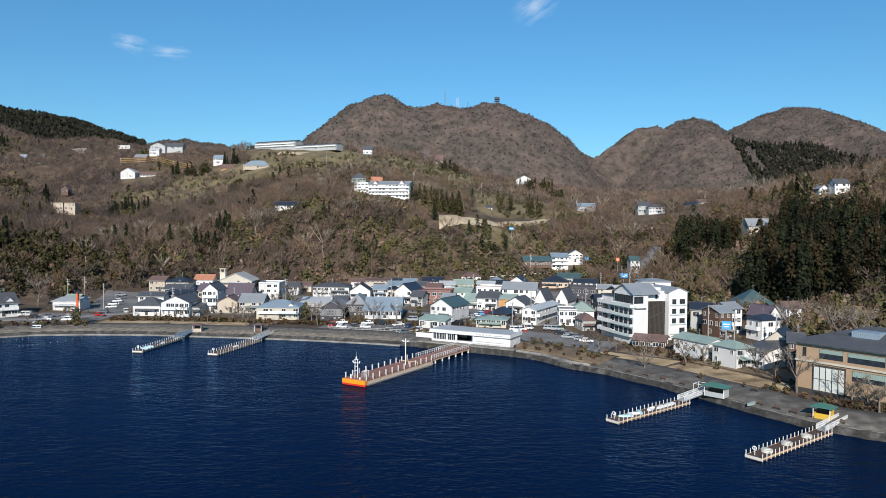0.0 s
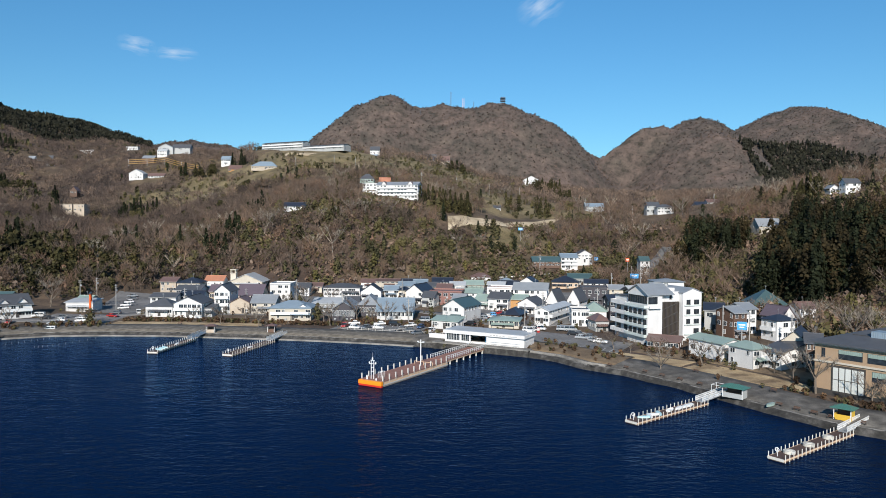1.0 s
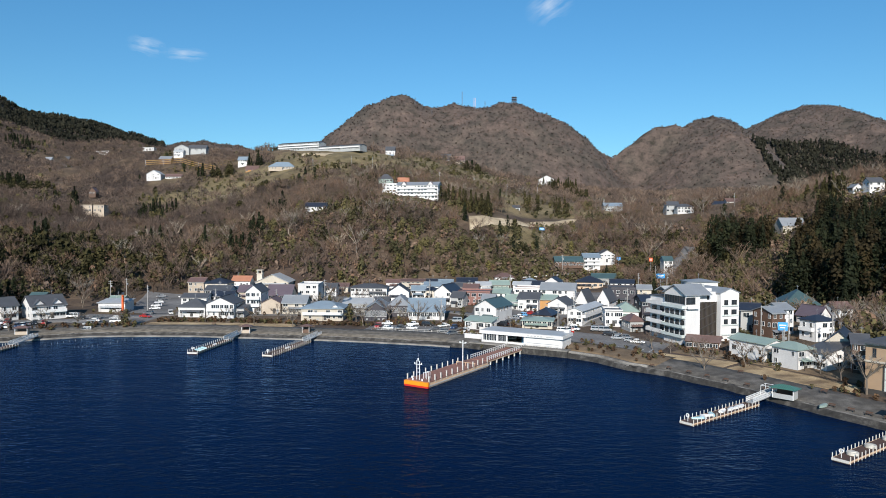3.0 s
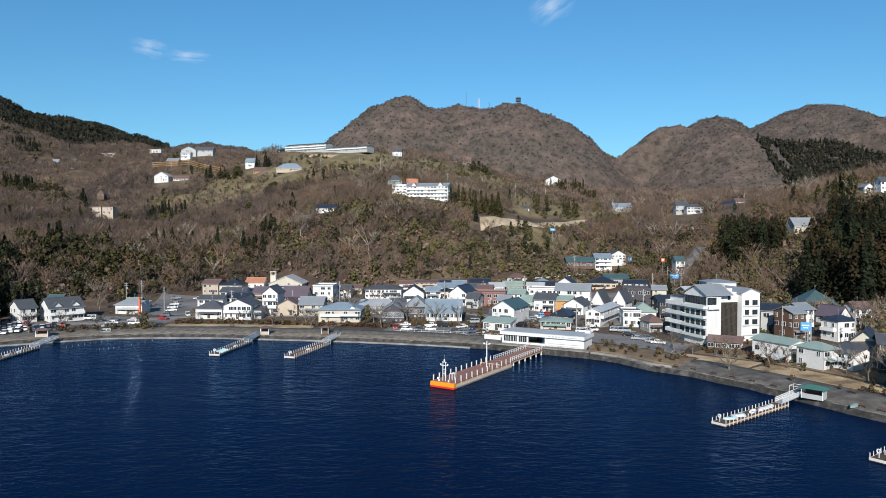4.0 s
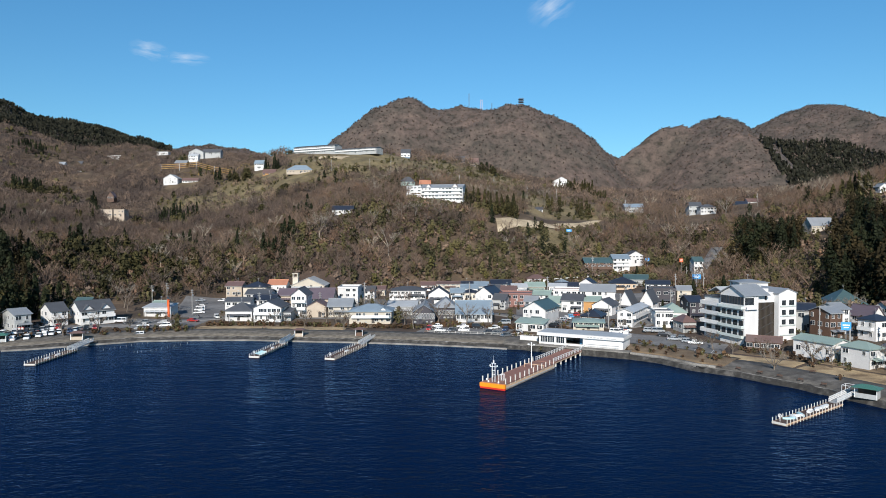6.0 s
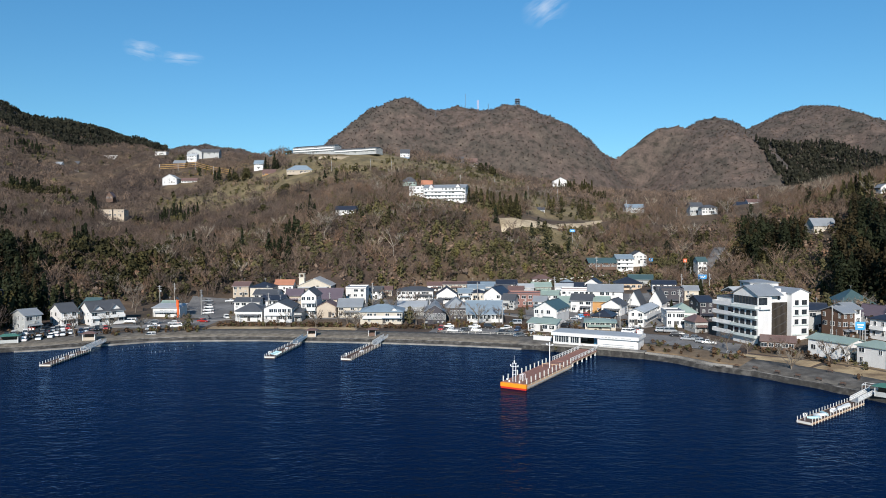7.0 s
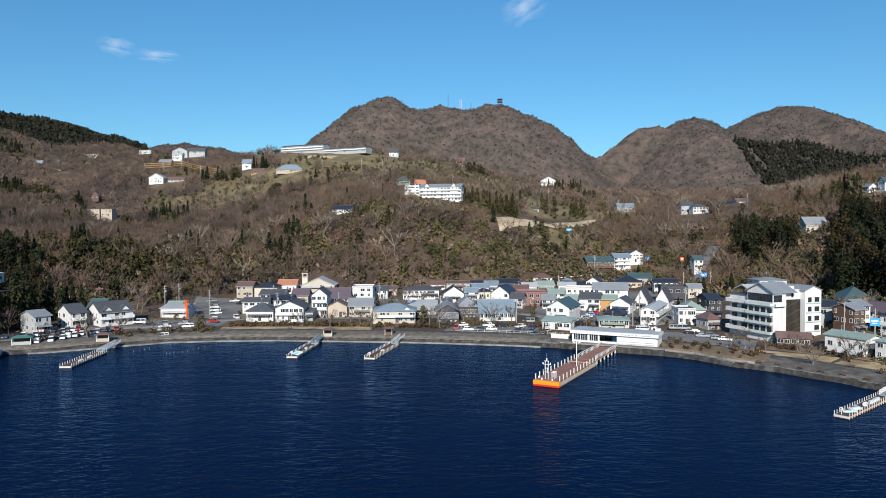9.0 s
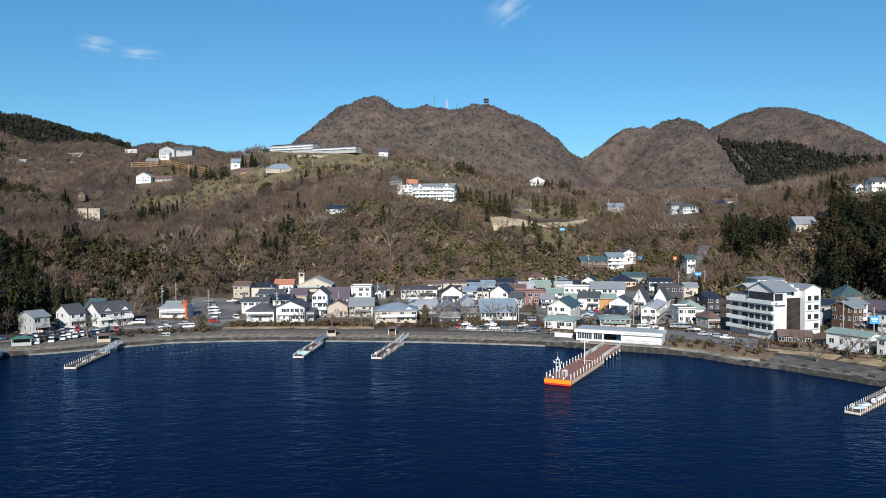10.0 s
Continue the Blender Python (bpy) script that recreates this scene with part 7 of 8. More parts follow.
grove(-478, 750, 27, "olive")
grove(-497, 761, 15, "cedar")
grove(-343, 593, 6, "bronze")
grove(-383, 683, 5, "cedar")
grove(-287, 639, 9, "cedar")
grove(-264, 623, 7, "cedar")
grove(-288, 619, 6, "cedar")
grove(-255, 578, 4, "cedar")
grove(-300, 614, 8, "olive")
grove(-356, 640, 5, "cedar")
grove(-346, 499, 8, "cedar")
grove(-626, 980, 19, "cedar")
grove(-662, 1235, 35, "scrub")
grove(-379, 874, 8, "scrub")
grove(-549, 1145, 21, "scrub")
grove(-284, 753, 6, "cedar")
grove(-267, 750, 4, "cedar")
grove(-141, 522, 8, "cedar")
grove(-127, 490, 4, "cedar")
grove(-148, 461, 8, "olive")
grove(-129, 421, 6, "cedar")
grove(-131, 401, 7, "cedar")
grove(-203, 250, 9, "cedar")
grove(-206, 262, 8, "bronze")
grove(-200, 280, 9, "cedar")
grove(-190, 292, 8, "cedar")
grove(-234, 374, 6, "cedar")
grove(-254, 426, 5, "bronze")
grove(-190, 440, 7, "cedar")
grove(152, 319, 3, "cedar")
grove(144, 412, 9, "olive")
grove(-194, 590, 8, "olive")
grove(-207, 559, 9, "olive")
grove(-186, 651, 9, "olive")
grove(-169, 654, 11, "scrub")
grove(-92, 519, 9, "bamboo")
grove(-78, 507, 4, "bronze")
grove(-70, 440, 4, "bronze")
grove(-89, 421, 4, "olive")
grove(-227, 763, 9, "cedar")
grove(-256, 745, 11, "olive")
grove(-141, 747, 19, "scrub")
grove(-125, 684, 5, "olive")
grove(-138, 684, 8, "bamboo")
grove(-110, 704, 8, "scrub")
grove(-73, 1407, 27, "scrub")
grove(-86, 579, 10, "olive")
grove(-73, 559, 6, "olive")
grove(-59, 460, 8, "scrub")
grove(-118, 472, 3, "olive")
grove(-10, 516, 10, "bronze")
grove(10, 504, 10, "bronze")
grove(33, 555, 6, "cedar")
grove(56, 586, 7, "bronze")
grove(110, 778, 17, "bronze")
grove(121, 711, 10, "bronze")
grove(82, 585, 7, "bronze")
grove(12, 829, 14, "olive")
grove(121, 1369, 17, "olive")
grove(-35, 1420, 20, "olive")
grove(35, 482, 4, "olive")
grove(-4, 476, 3, "cedar")
grove(-26, 649, 8, "scrub")
grove(-4, 753, 13, "scrub")
grove(51, 509, 9, "scrub")
grove(70, 492, 4, "olive")
grove(31, 450, 5, "olive")
grove(-36, 488, 5, "olive")
grove(253, 492, 13, "bronze")
grove(247, 547, 7, "bronze")
grove(266, 490, 6, "cedar")
grove(184, 562, 8, "olive")
grove(161, 596, 7, "olive")
grove(198, 564, 7, "olive")
grove(231, 555, 8, "scrub")
grove(143, 481, 7, "olive")
grove(167, 527, 6, "scrub")


def plant_groves():
    kinds = (("cedar", "cedar_grove", CEDAR_MID, 1.05, CEDAR, "dark green conifers in clumps on the hillside", "trees"),
             ("bronze", "bronze_grove", CEDAR_MID, 0.95, OLIVEDARK, "bronze-green conifers in clumps on the hillside", "trees"),
             ("olive", "olive_grove", ROUND_NEAR, 1.15, OLIVEDARK, "olive evergreen trees in clumps on the hillside", "trees"),
             ("bamboo", "bamboo_thicket", BAMBOO_CLUMP, 1.0, BAMBOO, "yellow-green bamboo thicket on the slope", "bamboo"),
             ("scrub", "dark_scrub", THICKET, 1.2, OLIVEDARK, "dark olive scrub on open ground", "shrubs"))
    for k, (kind, name, forms, scale, mat, label, category) in enumerate(kinds):
        P = np.concatenate(GROVES[kind])
        P = P[clear_of(P[:, 0], P[:, 1])]
        planted(name, forms, P, np.random.default_rng(90 + k).uniform(0.7, 1.2, len(P)) * scale, mat, label, category, 60 + k)


plant_groves()
woods()


# ---- parked cars ----
def paint(name, c, rough=0.28, metal=0.0):
    m, t, b = nodes_of(name)
    n = noise_node(t, 3.0, 3.0)
    t.links.new(ramp(t, n.outputs["Fac"], [(0.3, tuple(v * 0.88 for v in c)), (0.7, c)]).outputs["Color"], b.inputs["Base Color"])
    b.inputs["Roughness"].default_value, b.inputs["Metallic"].default_value, b.inputs["Coat Weight"].default_value = rough, metal, 0.6
    return m


CARPAINT = {"white": paint("white_car_paint", (0.80, 0.80, 0.79)), "silver": paint("silver_car_paint", (0.50, 0.52, 0.54), 0.32, 0.5), "black": paint("black_car_paint", (0.015, 0.016, 0.02)),
            "blue": paint("dark_blue_car_paint", (0.03, 0.06, 0.14)), "red": paint("red_car_paint", (0.35, 0.02, 0.015)), "grey": paint("grey_car_paint", (0.12, 0.13, 0.14)),
            "sky": paint("light_blue_car_paint", (0.12, 0.35, 0.62))}
TYRE = surface("tyre_rubber", (0.02, 0.02, 0.021), 0.9)
RIM = surface("alloy_rim", (0.55, 0.55, 0.56), 0.35, metal=0.8)
LAMPGLASS = surface("headlight_glass", (0.75, 0.76, 0.78), 0.15)
TAIL = surface("tail_light_red", (0.45, 0.01, 0.01), 0.25)
SHAPES = {
    "hatchback": (4.0, 1.68, [(-2.0, 0.35), (-1.98, 0.75), (-1.1, 0.92), (0.9, 0.98), (1.95, 0.98), (2.0, 0.6), (1.98, 0.3), (-1.9, 0.28)], [(-1.05, 0.9), (-0.35, 1.48), (1.35, 1.52), (1.9, 0.97)]),
    "sedan": (4.6, 1.74, [(-2.3, 0.35), (-2.28, 0.68), (-1.2, 0.88), (1.2, 0.95), (2.22, 0.9), (2.3, 0.6), (2.28, 0.3), (-2.2, 0.28)], [(-1.15, 0.87), (-0.35, 1.40), (1.0, 1.42), (1.75, 0.92)]),
    "van": (4.7, 1.72, [(-2.35, 0.35), (-2.33, 0.9), (-1.75, 1.05), (2.3, 1.1), (2.35, 0.6), (2.33, 0.3), (-2.25, 0.28)], [(-1.75, 1.02), (-1.1, 1.86), (2.15, 1.9), (2.3, 1.08)]),
    "minivan": (4.5, 1.74, [(-2.25, 0.35), (-2.22, 0.8), (-1.4, 0.98), (2.2, 1.02), (2.25, 0.6), (2.23, 0.3), (-2.15, 0.28)], [(-1.35, 0.95), (-0.55, 1.66), (1.9, 1.7), (2.2, 1.0)]),
}


def car_meshes(shape):
    L, W, low, cab = SHAPES[shape]
    def make():
        bm = bmesh.new()
        body = fixed_normals(mesh_from("body", *prism(low, "y", -W / 2, W / 2), [TYRE]))
        bm.from_mesh(body)
        bmesh.ops.bevel(bm, geom=list(bm.edges), offset=0.07, segments=2, affect="EDGES", clamp_overlap=True)
        bm.to_mesh(body)
        bm.free()
        w = W / 2 - 0.06
        n = len(cab)
        inset = [(u * 0.985, z) for u, z in cab]
        v = [(u, -w + (0.16 if z > 1.2 else 0), z) for u, z in inset] + [(u, w - (0.16 if z > 1.2 else 0), z) for u, z in inset]
        f = [tuple(range(n)), tuple(range(2 * n - 1, n - 1, -1))] + [(k, k + n, (k + 1) % n + n, (k + 1) % n) for k in range(n)]
        glass_me = fixed_normals(mesh_from("glazing", v, f, [GLASS]))
        (ax, az), (bx, bz) = cab[1], cab[2]
        roof = mesh_from("roof_shell", *boxes((ax - 0.06, -w + 0.09, max(az, bz) - 0.13, bx + 0.12, w - 0.09, max(az, bz) + 0.07), (bx - 0.05, -w + 0.05, 0.95, bx + 0.16, w - 0.05, max(az, bz) - 0.1), ((ax + bx) / 2 - 0.07, -w + 0.02, 0.95, (ax + bx) / 2 + 0.07, w - 0.02, max(az, bz) - 0.1)), [TYRE])
        return body, glass_me, roof
    return stored(("car", shape), make)


def wheel_mesh():
    ring = [(math.cos(2 * math.pi * k / 14), math.sin(2 * math.pi * k / 14)) for k in range(14)]
    v = [(0.31 * c, s_, 0.31 + 0.31 * q) for s_ in (-0.1, 0.1) for c, q in ring]
    f = [(k, (k + 1) % 14, (k + 1) % 14 + 14, k + 14) for k in range(14)] + [tuple(range(14)), tuple(range(27, 13, -1))]
    return fixed_normals(mesh_from("wheel", v, f, [TYRE]))


def rim_mesh():
    ring = [(math.cos(2 * math.pi * k / 10), math.sin(2 * math.pi * k / 10)) for k in range(10)]
    v = [(0.2 * c, s_, 0.31 + 0.2 * q) for s_ in (-0.115, 0.115) for c, q in ring]
    f = [(k, (k + 1) % 10, (k + 1) % 10 + 10, k + 10) for k in range(10)] + [tuple(range(10)), tuple(range(19, 9, -1))]
    return fixed_normals(mesh_from("rim", v, f, [RIM]))


WORDS = {"white": "white", "silver": "silver", "black": "black", "blue": "dark blue", "red": "red", "grey": "dark grey", "sky": "light blue"}


def painted(me, mat):
    def make():
        c = me.copy()
        c.materials.clear()
        c.materials.append(mat)
        return c
    return stored((me.name, mat.name), make)


def car(x, y, yaw, shape, colour, where="in the lakeside car park", lift=0.14):
    z = float(ground_height(np.array(x), np.array(y))) + lift
    L, W, low, cab = SHAPES[shape]
    body, glazing, roof = car_meshes(shape)
    mat = CARPAINT[colour]
    ob = thing("car", pose(x, y, z, 0, 0, yaw), f"{WORDS[colour]} {shape} parked {where}", "car", "parked cars")
    part("body", painted(body, mat), None, ob)
    part("glazing", glazing, None, ob)
    part("roof_shell", painted(roof, mat), None, ob)
    wheel, rim = stored("wheel", wheel_mesh), stored("rim", rim_mesh)
    for wx in (-L * 0.31, L * 0.31):
        for wy in (-W / 2 + 0.1, W / 2 - 0.1):
            tyre = part("wheel", wheel, None, ob, m=pose(wx, wy, 0))
            part("rim", rim, None, tyre)
    for wy in (-W / 2 + 0.3, W / 2 - 0.3):
        part("headlight", stored("headlight", lambda: mesh_from("headlight", *boxes((-0.06, -0.16, -0.07, 0.02, 0.16, 0.07)), [LAMPGLASS])), None, ob, m=pose(-L / 2 + 0.05, wy, 0.68))
        part("tail_light", stored("tail_light", lambda: mesh_from("tail_light", *boxes((-0.02, -0.14, -0.09, 0.06, 0.14, 0.09)), [TAIL])), None, ob, m=pose(L / 2 - 0.05, wy, 0.78))
    return ob


car(-36.6, 256.6, 80, "minivan", "red")
car(-34.1, 263.9, 5, "sedan", "white")
car(-32.4, 252.3, 170, "hatchback", "white")
car(-28.3, 252.5, 60, "hatchback", "grey")
car(-24.2, 262.3, 10, "sedan", "white")
car(-23.8, 252.7, 175, "hatchback", "white")
car(-18.5, 260.9, 170, "minivan", "black")
car(-12.4, 258.8, 40, "sedan", "white")
car(-8.5, 254.6, 70, "hatchback", "blue")
car(-7.8, 268.8, 0, "van", "silver")
car(-15.4, 247.2, 0, "hatchback", "black")
car(-12.4, 246.1, 5, "sedan", "grey")
car(-4.6, 246.3, 60, "hatchback", "white")
car(-9.4, 241.5, 30, "hatchback", "grey")
car(9.6, 260.5, -25, "minivan", "black", "beside the white gabled house")
car(11.9, 265.3, -25, "hatchback", "grey", "beside the white gabled house")
car(13.5, 268.7, -25, "sedan", "silver", "beside the white gabled house")
car(15.4, 273.6, -25, "hatchback", "silver", "beside the white gabled house")
car(17.3, 277.5, -25, "sedan", "white", "beside the white gabled house")
car(19.3, 281.3, -20, "hatchback", "sky", "beside the white gabled house")
car(22.6, 286.9, -20, "hatchback", "red", "beside the white gabled house")
car(30.4, 248.1, 160, "minivan", "white", "on the terminal forecourt")
car(32.5, 249.7, 150, "hatchback", "white", "on the terminal forecourt")
car(34.8, 251.9, 150, "minivan", "white", "on the terminal forecourt")
car(42.3, 247.6, 170, "minivan", "silver", "on the terminal forecourt")
car(44.8, 246.0, 175, "van", "silver", "on the terminal forecourt")
car(44.4, 238.2, 165, "hatchback", "black", "on the terminal forecourt")
car(46.5, 238.7, 165, "sedan", "grey", "on the terminal forecourt")
car(49.1, 226.9, 150, "hatchback", "silver", "on the terminal forecourt")
car(50.7, 224.8, 160, "sedan", "white", "on the terminal forecourt")
car(49.3, 232.6, 160, "hatchback", "grey", "on the terminal forecourt")
car(46.0, 231.5, 160, "sedan", "silver", "on the terminal forecourt")
car(-193.4, 242.0, 112, "sedan", "blue", "beside the boat shed")
car(-189.4, 242.0, 117, "minivan", "black", "beside the boat shed")
car(-188.4, 244.3, 110, "minivan", "white", "beside the boat shed")
car(-185.5, 243.0, 292, "hatchback", "black", "beside the boat shed")
car(-185.4, 246.5, 114, "van", "white", "beside the boat shed")
car(-183.3, 246.5, 112, "sedan", "black", "beside the boat shed")
car(-182.0, 247.7, 117, "minivan", "black", "beside the boat shed")
car(-180.7, 249.0, 110, "hatchback", "grey", "beside the boat shed")
car(-180.2, 251.5, 292, "sedan", "black", "beside the boat shed")
car(-179.6, 253.5, 114, "hatchback", "silver", "beside the boat shed")
car(-179.0, 255.5, 112, "minivan", "grey", "beside the boat shed")
car(-177.8, 256.7, 117, "hatchback", "white", "beside the boat shed")
car(-176.2, 258.0, 110, "minivan", "red", "beside the boat shed")
car(-178.6, 234.7, 292, "minivan", "white", "beside the boat shed")
car(-178.5, 238.7, 114, "hatchback", "black", "beside the boat shed")
car(-174.9, 236.6, 112, "minivan", "white", "beside the boat shed")
car(-176.0, 242.3, 117, "sedan", "black", "beside the boat shed")
car(-172.7, 240.0, 110, "hatchback", "white", "beside the boat shed")
car(-172.3, 243.0, 292, "minivan", "white", "beside the boat shed")
car(-170.8, 244.3, 114, "minivan", "white", "beside the boat shed")
car(-170.2, 247.9, 112, "hatchback", "white", "beside the boat shed")
car(-167.8, 250.7, 117, "hatchback", "blue", "beside the boat shed")
car(-167.2, 253.3, 110, "sedan", "white", "beside the boat shed")
car(-166.5, 255.8, 292, "hatchback", "grey", "beside the boat shed")
car(-165.0, 257.0, 114, "minivan", "black", "beside the boat shed")
car(-163.2, 259.9, 112, "sedan", "red", "beside the boat shed")
car(-181.1, 265.7, 10, "minivan", "white", "near the torii gate")
car(-160.5, 274.7, 5, "van", "white", "near the torii gate")
car(-155.7, 271.1, 20, "hatchback", "black", "near the torii gate")
car(-150.6, 273.0, 20, "hatchback", "grey", "near the torii gate")
car(-147.6, 266.0, 15, "sedan", "white", "near the torii gate")
car(-144.8, 257.4, 15, "minivan", "silver", "near the torii gate")
car(-142.9, 251.1, 15, "minivan", "white", "near the torii gate")
car(-138.6, 265.4, 10, "minivan", "white", "near the torii gate")
car(-142.8, 273.0, 10, "hatchback", "silver", "near the torii gate")
car(-144.2, 317.6, 30, "hatchback", "white", "near the torii gate")
car(-140.4, 306.1, 30, "minivan", "white", "near the torii gate")
car(-137.6, 297.9, 25, "sedan", "white", "near the torii gate")
car(-147.8, 329.1, 30, "sedan", "grey", "near the torii gate")
car(-132.6, 277.8, 170, "sedan", "red", "near the torii gate")
car(-134.7, 285.1, 5, "hatchback", "grey", "near the torii gate")
car(-150.9, 336.1, 30, "sedan", "silver", "near the torii gate")
car(-125.9, 286.4, 120, "minivan", "white", "near the torii gate")
car(-140.6, 337.9, 20, "sedan", "white", "near the torii gate")
car(-135.1, 328.9, 20, "minivan", "black", "near the torii gate")


# ---- garden trees, shrubs, poles, signs ----
def tree_kit(k):
    def make():
        trunk, boughs, fine = bare_tree(200 + k, 8.0 + 0.6 * (k % 4), 0.78, 8, 4, 12, 0.075, 0.26, True)
        return (quads_mesh("trunk", *trunk, BARK), quads_mesh("limb", *boughs, BARK), quads_mesh("crown", *fine, TWIG if k % 2 else PALEBARK))
    return stored(("tree", k), make)


def garden_tree(x, y, size=1.0, k=0, turn=0.0):
    """A leafless tree with trunk, limbs and a crown of fine twigs."""
    z = float(ground_height(np.array(x), np.array(y))) + 0.1
    ob = thing("bare_tree", pose(x, y, z, 0, 0, turn), "leafless grey-barked tree with a spreading crown", "tree", "bare trees by the lake")
    ob.scale = (size, size, size)
    a, b, c = tree_kit(k)
    part("trunk", a, None, ob)
    part("limb", b, None, ob)
    part("crown", c, None, ob)
    return ob


for n, (tx, ty, ts) in enumerate(((-68.4, 256.5, 0.95), (-77.7, 270.5, 0.85), (-42.6, 260.5, 0.9), (-33.4, 266.0, 1.1), (-22.6, 268, 1.15), (-57, 289, 1.5), (58.0, 185.5, 0.95),
                                  (70.8, 189.5, 0.9), (84.6, 157.5, 1.15), (-98.2, 272.6, 0.6), (-104.9, 267.4, 0.45), (-165.4, 242.6, 1.0), (-156.9, 250.2, 1.0), (-132.5, 258.0, 0.8),
                                  (-147.8, 254.5, 0.6), (-84.3, 262, 0.8), (-73.6, 271.5, 0.8))):
    garden_tree(tx, ty, ts, n % 6, n * 77)
for n, (tx, ty, ts) in enumerate(((90.0, 145.3, 0.8), (92.5, 140.2, 0.95), (96.6, 135.8, 1.0), (97.5, 130.5, 0.9), (94.0, 146.0, 0.6), (84.3, 176.8, 0.8), (85.8, 170.0, 0.75), (47.0, 212.0, 0.6), (52.5, 214.0, 0.7), (56.0, 208.0, 0.6), (63.5, 203.0, 0.7), (76, 190, 0.6), (-46.5, 269.0, 0.85), (-28.0, 270, 0.7),
                                  (-14.0, 272, 0.8), (2.0, 262, 0.4), (12.5, 258, 0.5), (33.0, 250.0, 0.5), (-135, 262, 0.7), (-120, 276, 0.5), (118, 230, 1.3), (125, 236, 1.4), (113, 214, 1.2), (121, 205, 1.4), (128, 222, 1.3),
                                  (120, 258, 1.2), (108, 250, 1.1), (133, 215, 1.5), (-170, 300, 1.1), (-176, 310, 1.2), (-152, 308, 1.0), (-66, 300, 1.0), (-50, 310, 1.0))):
    garden_tree(tx, ty, ts, (n + 3) % 6, n * 51)


def evergreen(x, y, size, k, cone):
    z = float(ground_height(np.array(x), np.array(y))) + 0.05
    ob = thing("evergreen_tree", pose(x, y, z, 0, 0, k * 60), "dark green conifer standing among the houses" if cone else "dense dark evergreen tree among the houses", "tree", "evergreen trees in the town")
    ob.scale = (size, size, size)
    me = stored(("evergreen", k % 3, cone), lambda: quads_mesh("crown", *leaf_tree(300 + k % 3, 7.0, 3.6 if cone else 5.0, cone, 420, 0.6, 0.1), CEDAR if cone else OLIVE))
    part("crown", me, None, ob)
    part("trunk", stored("evergreen_trunk", lambda: quads_mesh("trunk", *limb((0, 0, -0.6), (0, 0, 4.0), 0.2, 0.1, 6), BARK)), None, ob)
    return ob


for n, (tx, ty, ts, cone) in enumerate(((-49.1, 270.0, 1.0, False), (-63.5, 306, 0.8, False), (-5, 275, 0.7, False), (90, 250, 1.0, False), (99, 262, 1.1, False), (112, 268, 1.2, False), (104, 282, 1.3, True), (96, 300, 1.2, True),
                                        (-131.0, 257.0, 0.9, False), (62, 298, 0.8, True), (86, 330, 1.2, True), (104, 340, 1.4, True), (92, 352, 1.0, False), (120, 398, 1.2, False), (108, 424, 1.3, True), (98, 428, 1.0, True), (86, 432, 1.1, True),
                                        (-30, 300, 0.6, False), (20, 300, 0.5, True), (-70, 318, 0.8, True), (47, 246, 0.4, False))):
    evergreen(tx, ty, ts, n, cone)


def hedges():
    rng = np.random.default_rng(5)
    P = []
    for a, b, d0, d1, n in ((-122, -44, 20, 25, 260), (-152, -124, 8, 15, 60), (17, 43, 5, 18, 55), (42, 66, 24, 31, 80), (60, 84, 20, 34, 120), (84, 100, 10, 22, 70), (-44, -6, 26, 33, 90), (-12, 6, 12, 16, 30), (-180, -152, 12, 15, 26), (66, 84, 13, 15, 30)):
        s, d = rng.uniform(a, b, n), rng.uniform(d0, d1, n)
        x, y = shore_at(s, d)
        P.append(np.stack([x, y], 1))
    for fx, fy, r, small in FOOTPRINTS:
        if fy < 400:
            k = rng.integers(2, 7)
            a = rng.uniform(0, 2 * math.pi, k)
            P.append(np.stack([fx + np.cos(a) * r * 0.95, fy + np.sin(a) * r * 0.95], 1))
    P = np.concatenate(P)
    ok = np.ones(len(P), bool)
    for fx, fy, r, small in FOOTPRINTS:
        ok &= np.hypot(P[:, 0] - fx, P[:, 1] - fy) > small * 0.62
    P = P[ok]
    lie = np.interp(inland(P[:, 0], P[:, 1]), (1.2, 6, 9, 12.6, 13.2), (1.33, 1.9, 2.25, 2.55, 0.0))
    P = np.concatenate([P, np.maximum(lie, ground_height(P[:, 0], P[:, 1]))[:, None]], 1)
    size = rng.uniform(0.5, 1.15, len(P))
    pick = rng.random(len(P))
    planted("shrub_bed", LOW_SHRUB, P[pick < 0.62], size[pick < 0.62], SHRUB, "red-brown winter shrubs along the lakeside", "shrubs", 41)
    planted("green_shrub_bed", LOW_SHRUB, P[pick >= 0.62], size[pick >= 0.62], OLIVE, "olive-green clipped shrubs along the lakeside", "shrubs", 42)


hedges()
POLE = surface("grey_concrete_pole", (0.36, 0.35, 0.33), 0.85, 0.2)


def utility_pole(x, y, tall=9.0, turn=0.0):
    z = float(ground_height(np.array(x), np.array(y)))
    ob = thing("utility_pole", pose(x, y, z, 0, 0, turn), "grey concrete utility pole with crossarms", "utility pole", "utility poles")
    part("shaft", stored(("pole", tall), lambda: mesh_from("shaft", *round_post(0.17, tall, -0.5), [POLE])), None, ob)
    for k in (0.6, 1.5):
        part("crossarm", stored(("arm", tall, k), lambda: mesh_from("crossarm", *boxes((-0.9, -0.06, tall - k, 0.9, 0.06, tall - k + 0.1)), [GREYSTEEL])), None, ob)
    part("transformer", stored(("transformer", tall), lambda: mesh_from("transformer", *boxes((0.2, -0.25, tall - 3.0, 0.7, 0.25, tall - 2.2)), [GREYSTEEL])), None, ob)
    return ob


